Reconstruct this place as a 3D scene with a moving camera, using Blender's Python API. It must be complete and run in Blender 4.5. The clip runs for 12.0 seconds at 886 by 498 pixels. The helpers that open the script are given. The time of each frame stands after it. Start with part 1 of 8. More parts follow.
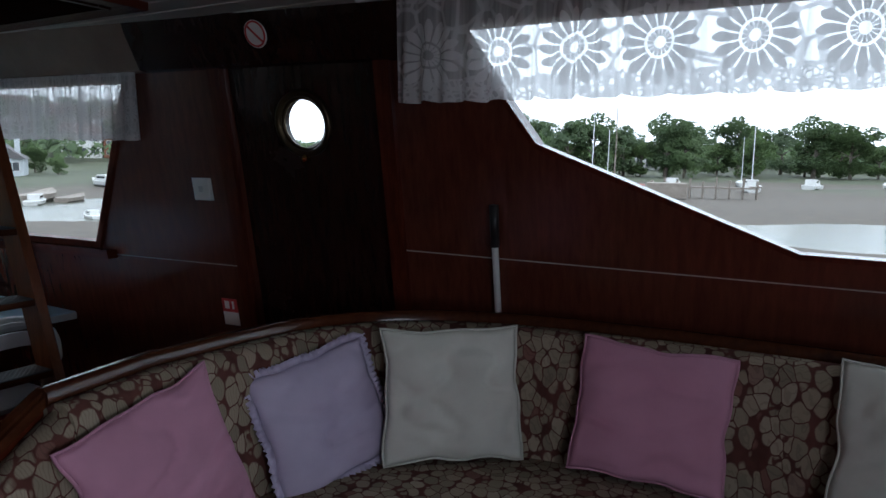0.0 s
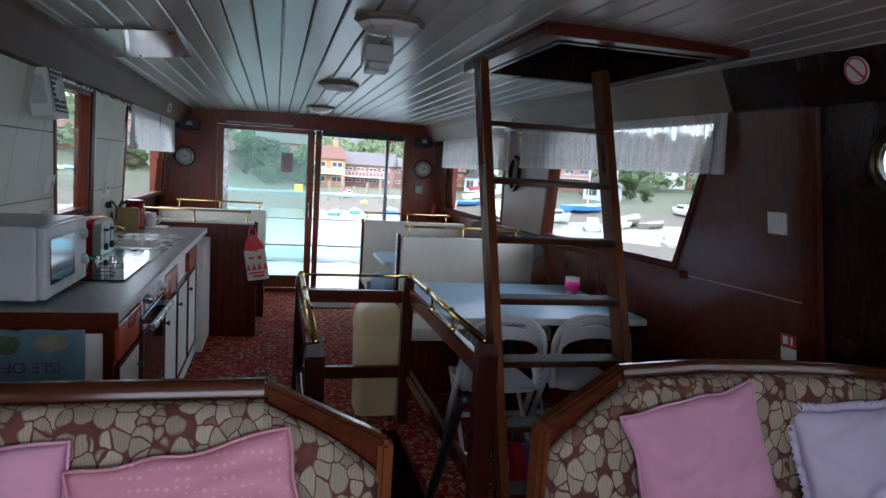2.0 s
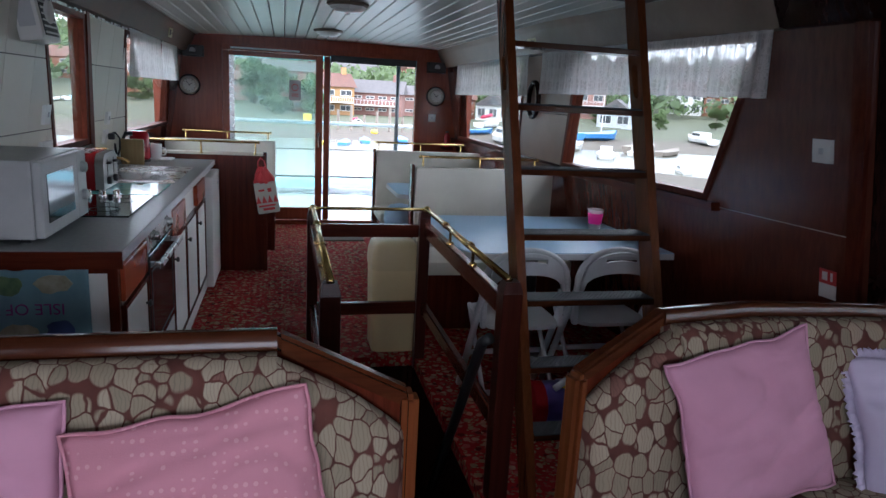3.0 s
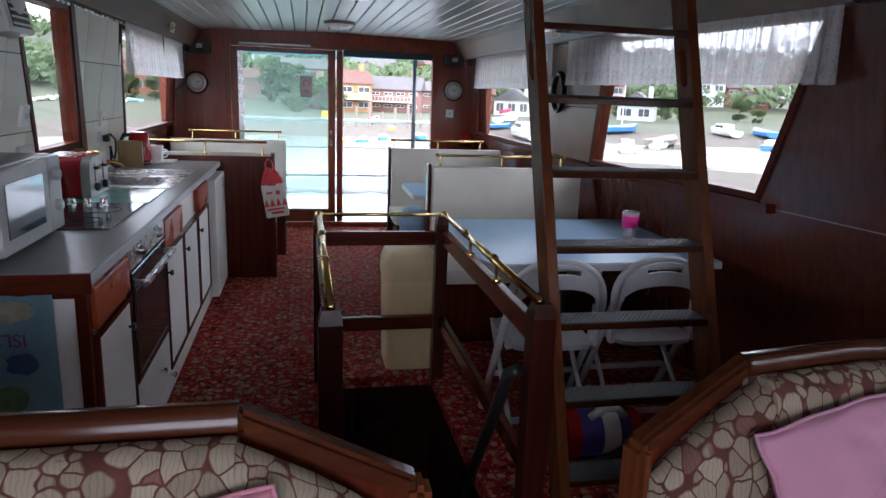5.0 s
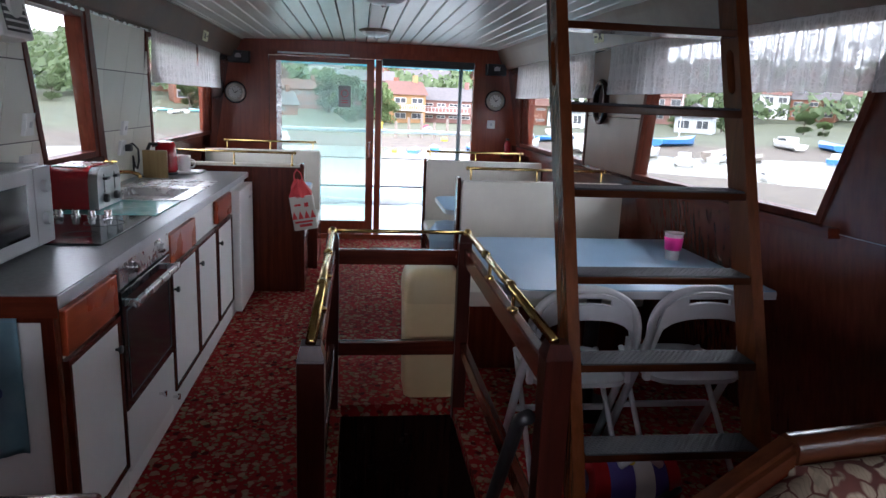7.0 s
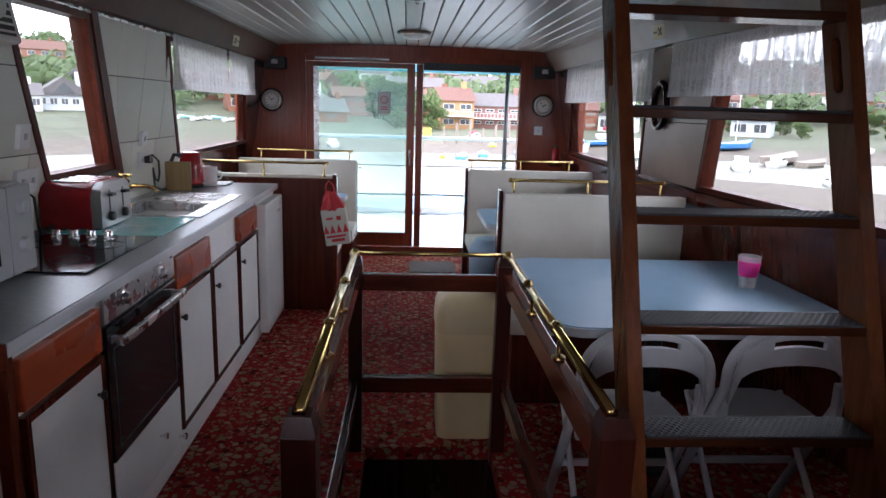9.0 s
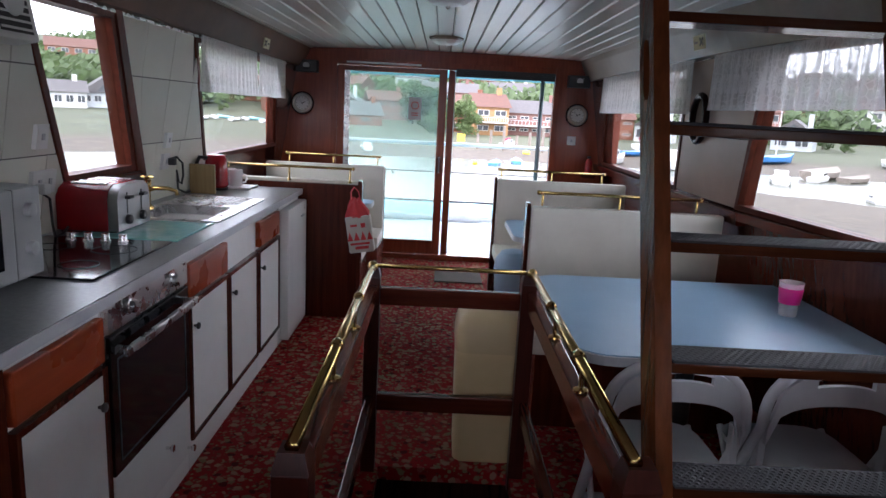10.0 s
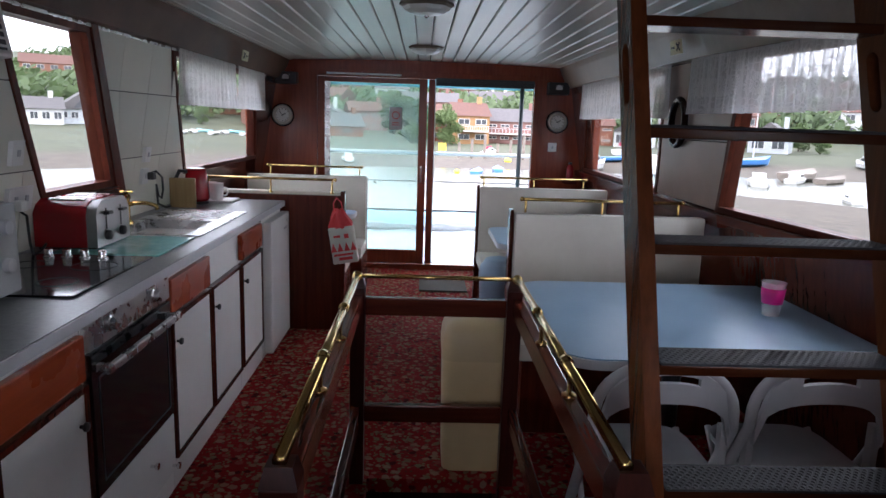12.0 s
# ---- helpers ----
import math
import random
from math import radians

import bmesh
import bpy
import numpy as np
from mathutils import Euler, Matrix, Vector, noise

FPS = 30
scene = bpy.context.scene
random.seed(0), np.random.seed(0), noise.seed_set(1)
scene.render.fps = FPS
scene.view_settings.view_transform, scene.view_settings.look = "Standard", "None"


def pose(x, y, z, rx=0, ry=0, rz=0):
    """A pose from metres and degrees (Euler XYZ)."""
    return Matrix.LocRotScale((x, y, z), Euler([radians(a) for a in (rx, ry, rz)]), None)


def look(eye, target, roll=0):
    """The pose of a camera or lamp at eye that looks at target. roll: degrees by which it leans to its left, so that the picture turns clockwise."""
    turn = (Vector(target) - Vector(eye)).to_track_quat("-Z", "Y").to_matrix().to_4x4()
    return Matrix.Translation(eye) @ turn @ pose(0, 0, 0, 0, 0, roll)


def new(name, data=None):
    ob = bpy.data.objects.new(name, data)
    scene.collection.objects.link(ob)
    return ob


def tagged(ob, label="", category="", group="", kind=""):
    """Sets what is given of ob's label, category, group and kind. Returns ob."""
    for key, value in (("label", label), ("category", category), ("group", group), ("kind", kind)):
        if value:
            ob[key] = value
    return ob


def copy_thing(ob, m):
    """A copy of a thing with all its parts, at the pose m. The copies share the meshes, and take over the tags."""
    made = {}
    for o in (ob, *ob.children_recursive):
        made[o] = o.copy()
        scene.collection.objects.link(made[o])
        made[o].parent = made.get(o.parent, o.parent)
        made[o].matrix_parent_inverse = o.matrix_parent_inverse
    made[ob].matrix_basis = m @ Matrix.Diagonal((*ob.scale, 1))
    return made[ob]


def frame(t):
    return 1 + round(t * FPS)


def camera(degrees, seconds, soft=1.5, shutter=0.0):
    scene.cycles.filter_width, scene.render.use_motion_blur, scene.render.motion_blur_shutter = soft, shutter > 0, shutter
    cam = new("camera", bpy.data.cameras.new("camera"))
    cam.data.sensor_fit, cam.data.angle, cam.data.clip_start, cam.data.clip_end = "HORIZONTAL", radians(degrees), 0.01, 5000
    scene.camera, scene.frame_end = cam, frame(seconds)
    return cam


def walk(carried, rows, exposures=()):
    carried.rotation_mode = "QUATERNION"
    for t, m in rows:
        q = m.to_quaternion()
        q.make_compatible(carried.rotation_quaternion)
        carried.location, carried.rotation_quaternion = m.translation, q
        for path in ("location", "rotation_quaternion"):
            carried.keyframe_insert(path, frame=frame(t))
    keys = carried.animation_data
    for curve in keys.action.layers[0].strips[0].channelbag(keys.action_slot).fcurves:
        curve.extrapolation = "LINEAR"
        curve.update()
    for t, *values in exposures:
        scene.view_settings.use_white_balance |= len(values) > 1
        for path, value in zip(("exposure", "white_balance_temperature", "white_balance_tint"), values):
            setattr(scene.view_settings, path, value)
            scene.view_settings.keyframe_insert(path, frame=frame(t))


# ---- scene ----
cam = camera(66.7, 12.0)
PATH = [
    (0, (-0.303, -2.141, 1.467), (1.419, -1.158, 1.206), 0.9),
    (0.5, (-0.344, -2.218, 1.478), (1.174, -0.938, 1.235), 2.3),
    (1, (-0.378, -2.305, 1.478), (0.819, -0.722, 1.232), 1.8),
    (1.5, (-0.43, -2.342, 1.473), (0.418, -0.545, 1.246), 2.3),
    (2, (-0.441, -2.317, 1.464), (0.047, -0.391, 1.237), 3.5),
    (2.5, (-0.447, -2.271, 1.469), (0.015, -0.355, 1.13), 4.3),
    (3, (-0.438, -2.156, 1.455), (0.022, -0.258, 1.021), 3.1),
    (5, (-0.359, -1.819, 1.445), (0.044, 0.088, 0.996), 2.2),
    (5.5, (-0.264, -1.787, 1.448), (0.094, 0.13, 1.006), 2.6),
    (6, (-0.215, -1.736, 1.447), (0.078, 0.195, 1.012), 2.4),
    (6.5, (-0.199, -1.677, 1.443), (0.068, 0.258, 1.012), 2.2),
    (8.5, (-0.11, -1.314, 1.433), (0.065, 0.637, 1.03), 2.4),
    (9, (-0.089, -1.232, 1.439), (0.021, 0.723, 1.027), 1.7),
    (9.5, (-0.057, -1.145, 1.453), (0.0, 0.811, 1.039), 2.8),
    (10, (-0.051, -1.115, 1.453), (-0.032, 0.845, 1.053), 3.0),
    (10.5, (-0.051, -1.115, 1.453), (-0.019, 0.849, 1.077), 2.4),
    (11, (-0.053, -1.113, 1.451), (-0.001, 0.854, 1.088), 1.5),
    (11.5, (-0.052, -1.111, 1.447), (0.022, 0.854, 1.079), 2.0),
    (12, (-0.053, -1.109, 1.448), (0.013, 0.855, 1.077), 1.9),
]
walk(cam, [(t, look(eye, target, roll)) for t, eye, target, roll in PATH], [(0, 0.95, 5400, 10), (0.5, 1.15, 5400, 10), (1.0, 1.4, 5400, 11), (1.5, 1.7, 5450, 12), (2.0, 1.9, 5450, 13), (2.6, 1.85, 5500, 15), (3.2, 1.85, 5500, 15), (5.0, 2.1, 5650, 19), (6.0, 2.15, 5680, 19), (9.0, 2.05, 5750, 21), (12.0, 1.82, 5800, 22)])

# ---- light ----
world = bpy.data.worlds.new("overcast_sky")
scene.world = world
world.use_nodes = True
wn, wl = world.node_tree.nodes, world.node_tree.links
wn.clear()
sky = wn.new("ShaderNodeTexSky")
sky.sky_type, sky.sun_disc = "NISHITA", False
sky.sun_elevation, sky.sun_rotation = radians(52), radians(200)
sky.air_density, sky.dust_density, sky.ozone_density = 1.0, 6.0, 1.0
cloud = wn.new("ShaderNodeMix")
cloud.data_type = "RGBA"
cloud.inputs[0].default_value = 0.75
cloud.inputs[7].default_value = (15.7, 15.7, 15.3, 1)
bg = wn.new("ShaderNodeBackground")
bg.inputs[1].default_value = 0.14
wo = wn.new("ShaderNodeOutputWorld")
wl.new(sky.outputs[0], cloud.inputs[6])
wl.new(cloud.outputs[2], bg.inputs[0])
wl.new(bg.outputs[0], wo.inputs[0])
lamp = new("windscreen_daylight", bpy.data.lights.new("windscreen_daylight", "AREA"))
lamp.data.shape, lamp.data.size, lamp.data.size_y = "RECTANGLE", 1.25, 0.72
lamp.data.energy, lamp.data.color = 4.0, (0.96, 0.98, 1.0)
lamp.matrix_world = look((-0.65, -3.32, 1.375), (-0.65, 0, 1.2))
sun = new("sun", bpy.data.lights.new("sun", "SUN"))
sun.data.energy, sun.data.angle, sun.data.color = 0.7, radians(14), (1, 0.96, 0.9)
sun.matrix_world = look((20, -50, 80), (0, 0, 0))


# ---- materials ----
def base_mat(name, rough=0.5, metal=0.0, **kw):
    m = bpy.data.materials.new(name)
    m.use_nodes = True
    b = m.node_tree.nodes["Principled BSDF"]
    b.inputs["Roughness"].default_value = rough
    b.inputs["Metallic"].default_value = metal
    for k, v in kw.items():
        b.inputs[k.replace("_", " ")].default_value = v
    return m, m.node_tree.nodes, m.node_tree.links, b


def rgba(c):
    return (c[0], c[1], c[2], 1)


def coords(n, l, scale=(1, 1, 1), obj=True):
    tc = n.new("ShaderNodeTexCoord")
    mp = n.new("ShaderNodeMapping")
    mp.inputs["Scale"].default_value = scale
    l.new(tc.outputs["Object"], mp.inputs[0])
    return mp.outputs[0]


def noise_tex(n, l, vec, scale, detail=4, rough=0.6):
    t = n.new("ShaderNodeTexNoise")
    t.inputs["Scale"].default_value = scale
    t.inputs["Detail"].default_value = detail
    t.inputs["Roughness"].default_value = rough
    l.new(vec, t.inputs["Vector"])
    return t.outputs[0]


def ramp(n, l, fac, stops):
    r = n.new("ShaderNodeValToRGB")
    e = r.color_ramp.elements
    while len(e) < len(stops):
        e.new(0.5)
    for k, (p, c) in zip(e, stops):
        k.position, k.color = p, rgba(c)
    l.new(fac, r.inputs[0])
    return r.outputs[0]


def mix(n, l, fac, a, b, mode="MIX"):
    m = n.new("ShaderNodeMix")
    m.data_type, m.blend_type = "RGBA", mode
    for sock, v in ((m.inputs[0], fac), (m.inputs[6], a), (m.inputs[7], b)):
        if isinstance(v, (int, float)):
            sock.default_value = v
        elif isinstance(v, tuple):
            sock.default_value = rgba(v)
        else:
            l.new(v, sock)
    return m.outputs[2]


def math_node(n, l, op, a, b=0.0):
    m = n.new("ShaderNodeMath")
    m.operation = op
    for sock, v in ((m.inputs[0], a), (m.inputs[1], b)):
        if isinstance(v, (int, float)):
            sock.default_value = v
        else:
            l.new(v, sock)
    return m.outputs[0]


def add_bump(n, l, b, height, strength=0.2, dist=0.01):
    u = n.new("ShaderNodeBump")
    u.inputs["Strength"].default_value, u.inputs["Distance"].default_value = strength, dist
    l.new(height, u.inputs["Height"])
    l.new(u.outputs[0], b.inputs["Normal"])


def speckle(name, c1, c2, scale=8, rough=0.5, metal=0.0, bump=0.1, bump_scale=120, rvar=0.15, stretch=(1, 1, 1), **kw):
    """Two close colours in a broad cloud, a fine grain, and roughness that varies."""
    m, n, l, b = base_mat(name, rough, metal, **kw)
    v = coords(n, l, stretch)
    big = noise_tex(n, l, v, scale, 5)
    fine = noise_tex(n, l, v, bump_scale, 3)
    col = ramp(n, l, big, [(0.3, c1), (0.7, c2)])
    info = n.new("ShaderNodeObjectInfo")
    val = math_node(n, l, "MULTIPLY_ADD", info.outputs["Random"], 0.16)
    val.node.inputs[2].default_value = 0.92
    hsv = n.new("ShaderNodeHueSaturation")
    l.new(val, hsv.inputs["Value"])
    l.new(col, hsv.inputs["Color"])
    l.new(hsv.outputs[0], b.inputs["Base Color"])
    r = math_node(n, l, "MULTIPLY_ADD", big, rvar * 2)
    r.node.inputs[2].default_value = rough - rvar
    l.new(r, b.inputs["Roughness"])
    if bump:
        add_bump(n, l, b, fine, bump, 0.003)
    return m


def wood(name, dark, light, rough=0.25, grain=(3, 3, 40), axis="z", coat=0.0, spec=0.32):
    m, n, l, b = base_mat(name, rough)
    s = {"x": (1.2, 22, 22), "y": (22, 1.2, 22), "z": (22, 22, 1.2)}[axis]
    v = coords(n, l, s)
    g = noise_tex(n, l, v, 2.0, 6, 0.65)
    v2 = coords(n, l)
    cloud_ = noise_tex(n, l, v2, 2.5, 4)
    col = ramp(n, l, g, [(0.25, dark), (0.75, light)])
    col = mix(n, l, math_node(n, l, "MULTIPLY", cloud_, 0.5), col, tuple(0.45 * c for c in dark), "MIX")
    l.new(col, b.inputs["Base Color"])
    r = math_node(n, l, "MULTIPLY_ADD", cloud_, 0.12)
    r.node.inputs[2].default_value = rough - 0.1
    l.new(r, b.inputs["Roughness"])
    b.inputs["Coat Weight"].default_value, b.inputs["Coat Roughness"].default_value = coat, 0.2
    b.inputs["Specular IOR Level"].default_value = spec
    add_bump(n, l, b, g, 0.06, 0.003)
    return m


MAHOGANY = wood("varnished_mahogany", (0.05, 0.009, 0.005), (0.14, 0.027, 0.012), 0.26)
MAHOGANY_X = wood("mahogany_across", (0.055, 0.010, 0.006), (0.15, 0.030, 0.013), 0.26, axis="x")
MAHOGANY_Y = wood("mahogany_along", (0.055, 0.010, 0.006), (0.15, 0.030, 0.013), 0.26, axis="y")
PLYWALL = wood("mahogany_panelling", (0.075, 0.017, 0.011), (0.155, 0.042, 0.024), 0.27, axis="z", coat=0.35, spec=0.5)
REDWOOD = wood("red_varnished_wood", (0.20, 0.036, 0.016), (0.34, 0.075, 0.030), 0.28)
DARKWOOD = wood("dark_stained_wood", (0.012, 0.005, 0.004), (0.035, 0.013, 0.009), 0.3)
TEAK_Z = wood("golden_brown_ladder_wood", (0.09, 0.026, 0.009), (0.20, 0.062, 0.021), 0.28, spec=0.16)
TEAK_X = wood("golden_brown_rim_wood", (0.036, 0.010, 0.005), (0.095, 0.028, 0.010), 0.2, spec=0.22, axis="x")
ORANGE_WOOD = wood("orange_drawer_wood", (0.30, 0.050, 0.016), (0.44, 0.085, 0.026), 0.32, axis="y")
BEAM = speckle("painted_beam", (0.20, 0.15, 0.115), (0.29, 0.225, 0.175), 4, 0.45, Specular_IOR_Level=0.3)
BEAM_DARK = speckle("brown_varnished_beam", (0.11, 0.060, 0.045), (0.17, 0.098, 0.072), 4, 0.55, Specular_IOR_Level=0.12)
MAHOGANY_DARK = wood("dark_varnished_mahogany", (0.028, 0.006, 0.004), (0.075, 0.015, 0.009), 0.34, spec=0.2)
MAHOGANY_MATT = wood("worn_mahogany", (0.075, 0.017, 0.010), (0.17, 0.042, 0.022), 0.5, spec=0.12)
BEAM_DARK_TRIM = speckle("pale_beading", (0.34, 0.30, 0.26), (0.44, 0.40, 0.35), 6, 0.5)
# glossy mahogany's reflected light, put into a paler base colour
SHEEN_PANEL = speckle("sheen_brown_panel", (0.22, 0.14, 0.105), (0.30, 0.20, 0.155), 2.5, 0.42, bump=0.03, rvar=0.06)
CREAM = speckle("cream_vinyl", (0.52, 0.50, 0.43), (0.62, 0.60, 0.52), 3, 0.42, bump=0.15, bump_scale=260)
TILE = speckle("cream_wall_panel", (0.68, 0.665, 0.57), (0.75, 0.735, 0.64), 2, 0.42, bump=0.03, rvar=0.04)
GROUT = speckle("dark_joint", (0.12, 0.11, 0.10), (0.18, 0.17, 0.15), 20, 0.8)
WHITE = speckle("white_paint", (0.70, 0.70, 0.68), (0.78, 0.78, 0.76), 3, 0.4, bump=0.04)
PLASTIC = speckle("white_plastic", (0.74, 0.74, 0.72), (0.80, 0.80, 0.78), 3, 0.32, bump=0.0)
OLDCREAM = speckle("yellowed_plastic", (0.60, 0.46, 0.24), (0.68, 0.54, 0.31), 3, 0.38, bump=0.02)
BLACK = speckle("black_plastic", (0.012, 0.012, 0.013), (0.025, 0.025, 0.026), 5, 0.4, bump=0.05)
RUBBER = speckle("dark_rubber", (0.02, 0.02, 0.022), (0.04, 0.04, 0.042), 8, 0.7)
BLACKGLASS = speckle("black_glass", (0.008, 0.008, 0.009), (0.014, 0.014, 0.016), 2, 0.09, bump=0.0, rvar=0.03)
WORKTOP = speckle("grey_worktop", (0.17, 0.18, 0.18), (0.25, 0.26, 0.26), 60, 0.33, bump=0.03, rvar=0.03)
TABLEBLUE = speckle("pale_blue_laminate", (0.26, 0.43, 0.60), (0.31, 0.48, 0.64), 5, 0.32, bump=0.02, rvar=0.03)
STEEL = speckle("brushed_steel", (0.50, 0.50, 0.50), (0.62, 0.62, 0.61), 14, 0.28, 1.0, bump=0.05)
CHROME = speckle("chrome", (0.75, 0.75, 0.75), (0.82, 0.82, 0.82), 3, 0.12, 1.0, bump=0.0, rvar=0.04)
BRASS = speckle("polished_brass", (0.48, 0.32, 0.10), (0.60, 0.43, 0.17), 9, 0.2, 1.0, bump=0.03, rvar=0.08)
REDGLOSS = speckle("red_enamel", (0.30, 0.008, 0.012), (0.36, 0.012, 0.016), 3, 0.2, bump=0.0, rvar=0.05)
REDPAPER = speckle("red_print", (0.45, 0.02, 0.025), (0.55, 0.04, 0.04), 9, 0.6)
PINKCUP = speckle("hot_pink_plastic", (0.80, 0.015, 0.26), (0.88, 0.03, 0.32), 3, 0.35, bump=0.0)
GREYMETAL = speckle("grey_enamel", (0.45, 0.46, 0.48), (0.55, 0.56, 0.58), 4, 0.35, bump=0.03)
CHAIRWHITE = speckle("white_chair_plastic", (0.55, 0.56, 0.58), (0.66, 0.67, 0.69), 5, 0.4, bump=0.05)
PINK = speckle("pink_cotton", (0.45, 0.215, 0.305), (0.52, 0.26, 0.36), 5, 0.85, bump=0.3, bump_scale=600)
LILAC = speckle("lilac_satin", (0.39, 0.335, 0.46), (0.47, 0.415, 0.54), 5, 0.6, bump=0.2, bump_scale=600)
OFFWHITE = speckle("off_white_suede", (0.50, 0.50, 0.44), (0.60, 0.60, 0.53), 5, 0.8, bump=0.3, bump_scale=400)
TREAD = speckle("grey_rubber_tread", (0.03, 0.03, 0.031), (0.058, 0.058, 0.059), 30, 0.6, bump=0.2)
VOID = speckle("black_recess", (0.006, 0.005, 0.005), (0.012, 0.01, 0.01), 5, 0.7)
PRINTBLUE = speckle("blue_print", (0.09, 0.18, 0.23), (0.15, 0.25, 0.29), 8, 0.8)
DECKWHITE = speckle("deck_paint", (0.62, 0.64, 0.64), (0.74, 0.76, 0.76), 3, 0.5)
AQUA = speckle("aqua_canvas", (0.24, 0.55, 0.64), (0.34, 0.66, 0.74), 2, 0.7)


def ceiling_boards():
    m, n, l, b = base_mat("greyed_white_boards", 0.4)
    geo = n.new("ShaderNodeNewGeometry")
    v = coords(n, l, (30, 1.5, 30))
    g = noise_tex(n, l, v, 2, 5)
    v2 = coords(n, l)
    big = noise_tex(n, l, v2, 1.6, 4)
    c = ramp(n, l, geo.outputs["Random Per Island"], [(0.0, (0.58, 0.565, 0.50)), (1.0, (0.71, 0.69, 0.62))])
    c = mix(n, l, math_node(n, l, "MULTIPLY", g, 0.35), c, (0.36, 0.35, 0.33))
    c = mix(n, l, math_node(n, l, "MULTIPLY", big, 0.3), c, (0.30, 0.29, 0.27))
    l.new(c, b.inputs["Base Color"])
    b.inputs["Coat Weight"].default_value, b.inputs["Coat Roughness"].default_value = 0.25, 0.2
    add_bump(n, l, b, g, 0.1, 0.002)
    return m


BOARDS = ceiling_boards()


def leaf_fabric():
    """Large overlapping beige leaves on maroon, woven."""
    m, n, l, b = base_mat("leaf_tapestry", 0.85, Specular_IOR_Level=0.12)
    v = coords(n, l, (1.25, 1.25, 0.85))
    wob = noise_tex(n, l, v, 14, 2)
    vv = n.new("ShaderNodeVectorMath")
    vv.operation = "SCALE"
    vv.inputs[3].default_value = 0.03
    wcol = n.new("ShaderNodeTexNoise")
    wcol.inputs["Scale"].default_value = 16
    l.new(v, wcol.inputs["Vector"])
    l.new(wcol.outputs[1], vv.inputs[0])
    add = n.new("ShaderNodeVectorMath")
    l.new(v, add.inputs[0])
    l.new(vv.outputs[0], add.inputs[1])
    cell = n.new("ShaderNodeTexVoronoi")
    cell.feature = "DISTANCE_TO_EDGE"
    cell.inputs["Scale"].default_value, cell.inputs["Randomness"].default_value = 24, 0.85
    l.new(add.outputs[0], cell.inputs["Vector"])
    cid = n.new("ShaderNodeTexVoronoi")
    cid.inputs["Scale"].default_value, cid.inputs["Randomness"].default_value = 24, 0.85
    l.new(add.outputs[0], cid.inputs["Vector"])
    leafm = ramp(n, l, cell.outputs[0], [(0.02, (0, 0, 0)), (0.05, (1, 1, 1))])
    oval = ramp(n, l, cid.outputs[0], [(0.60, (1, 1, 1)), (0.69, (0, 0, 0))])
    leafm = mix(n, l, 1.0, leafm, oval, "MULTIPLY")
    sep = n.new("ShaderNodeSeparateColor")
    l.new(cid.outputs[1], sep.inputs[0])
    leafc = ramp(n, l, sep.outputs[0], [(0.0, (0.19, 0.155, 0.11)), (0.5, (0.25, 0.208, 0.148)), (0.94, (0.32, 0.27, 0.20)), (0.97, (0.17, 0.085, 0.068))])
    wave = n.new("ShaderNodeTexWave")
    wave.inputs["Scale"].default_value, wave.inputs["Distortion"].default_value = 34, 6
    l.new(add.outputs[0], wave.inputs["Vector"])
    vein = ramp(n, l, wave.outputs[1], [(0.0, (0.8, 0.8, 0.8)), (0.3, (1, 1, 1))])
    leafc = mix(n, l, 1.0, leafc, vein, "MULTIPLY")
    ground_c = ramp(n, l, wob, [(0.3, (0.065, 0.024, 0.019)), (0.7, (0.11, 0.042, 0.033))])
    c = mix(n, l, leafm, ground_c, leafc)
    l.new(c, b.inputs["Base Color"])
    fine = noise_tex(n, l, v, 500, 2)
    add_bump(n, l, b, mix(n, l, 0.5, fine, leafm), 0.25, 0.003)
    return m


LEAF = leaf_fabric()


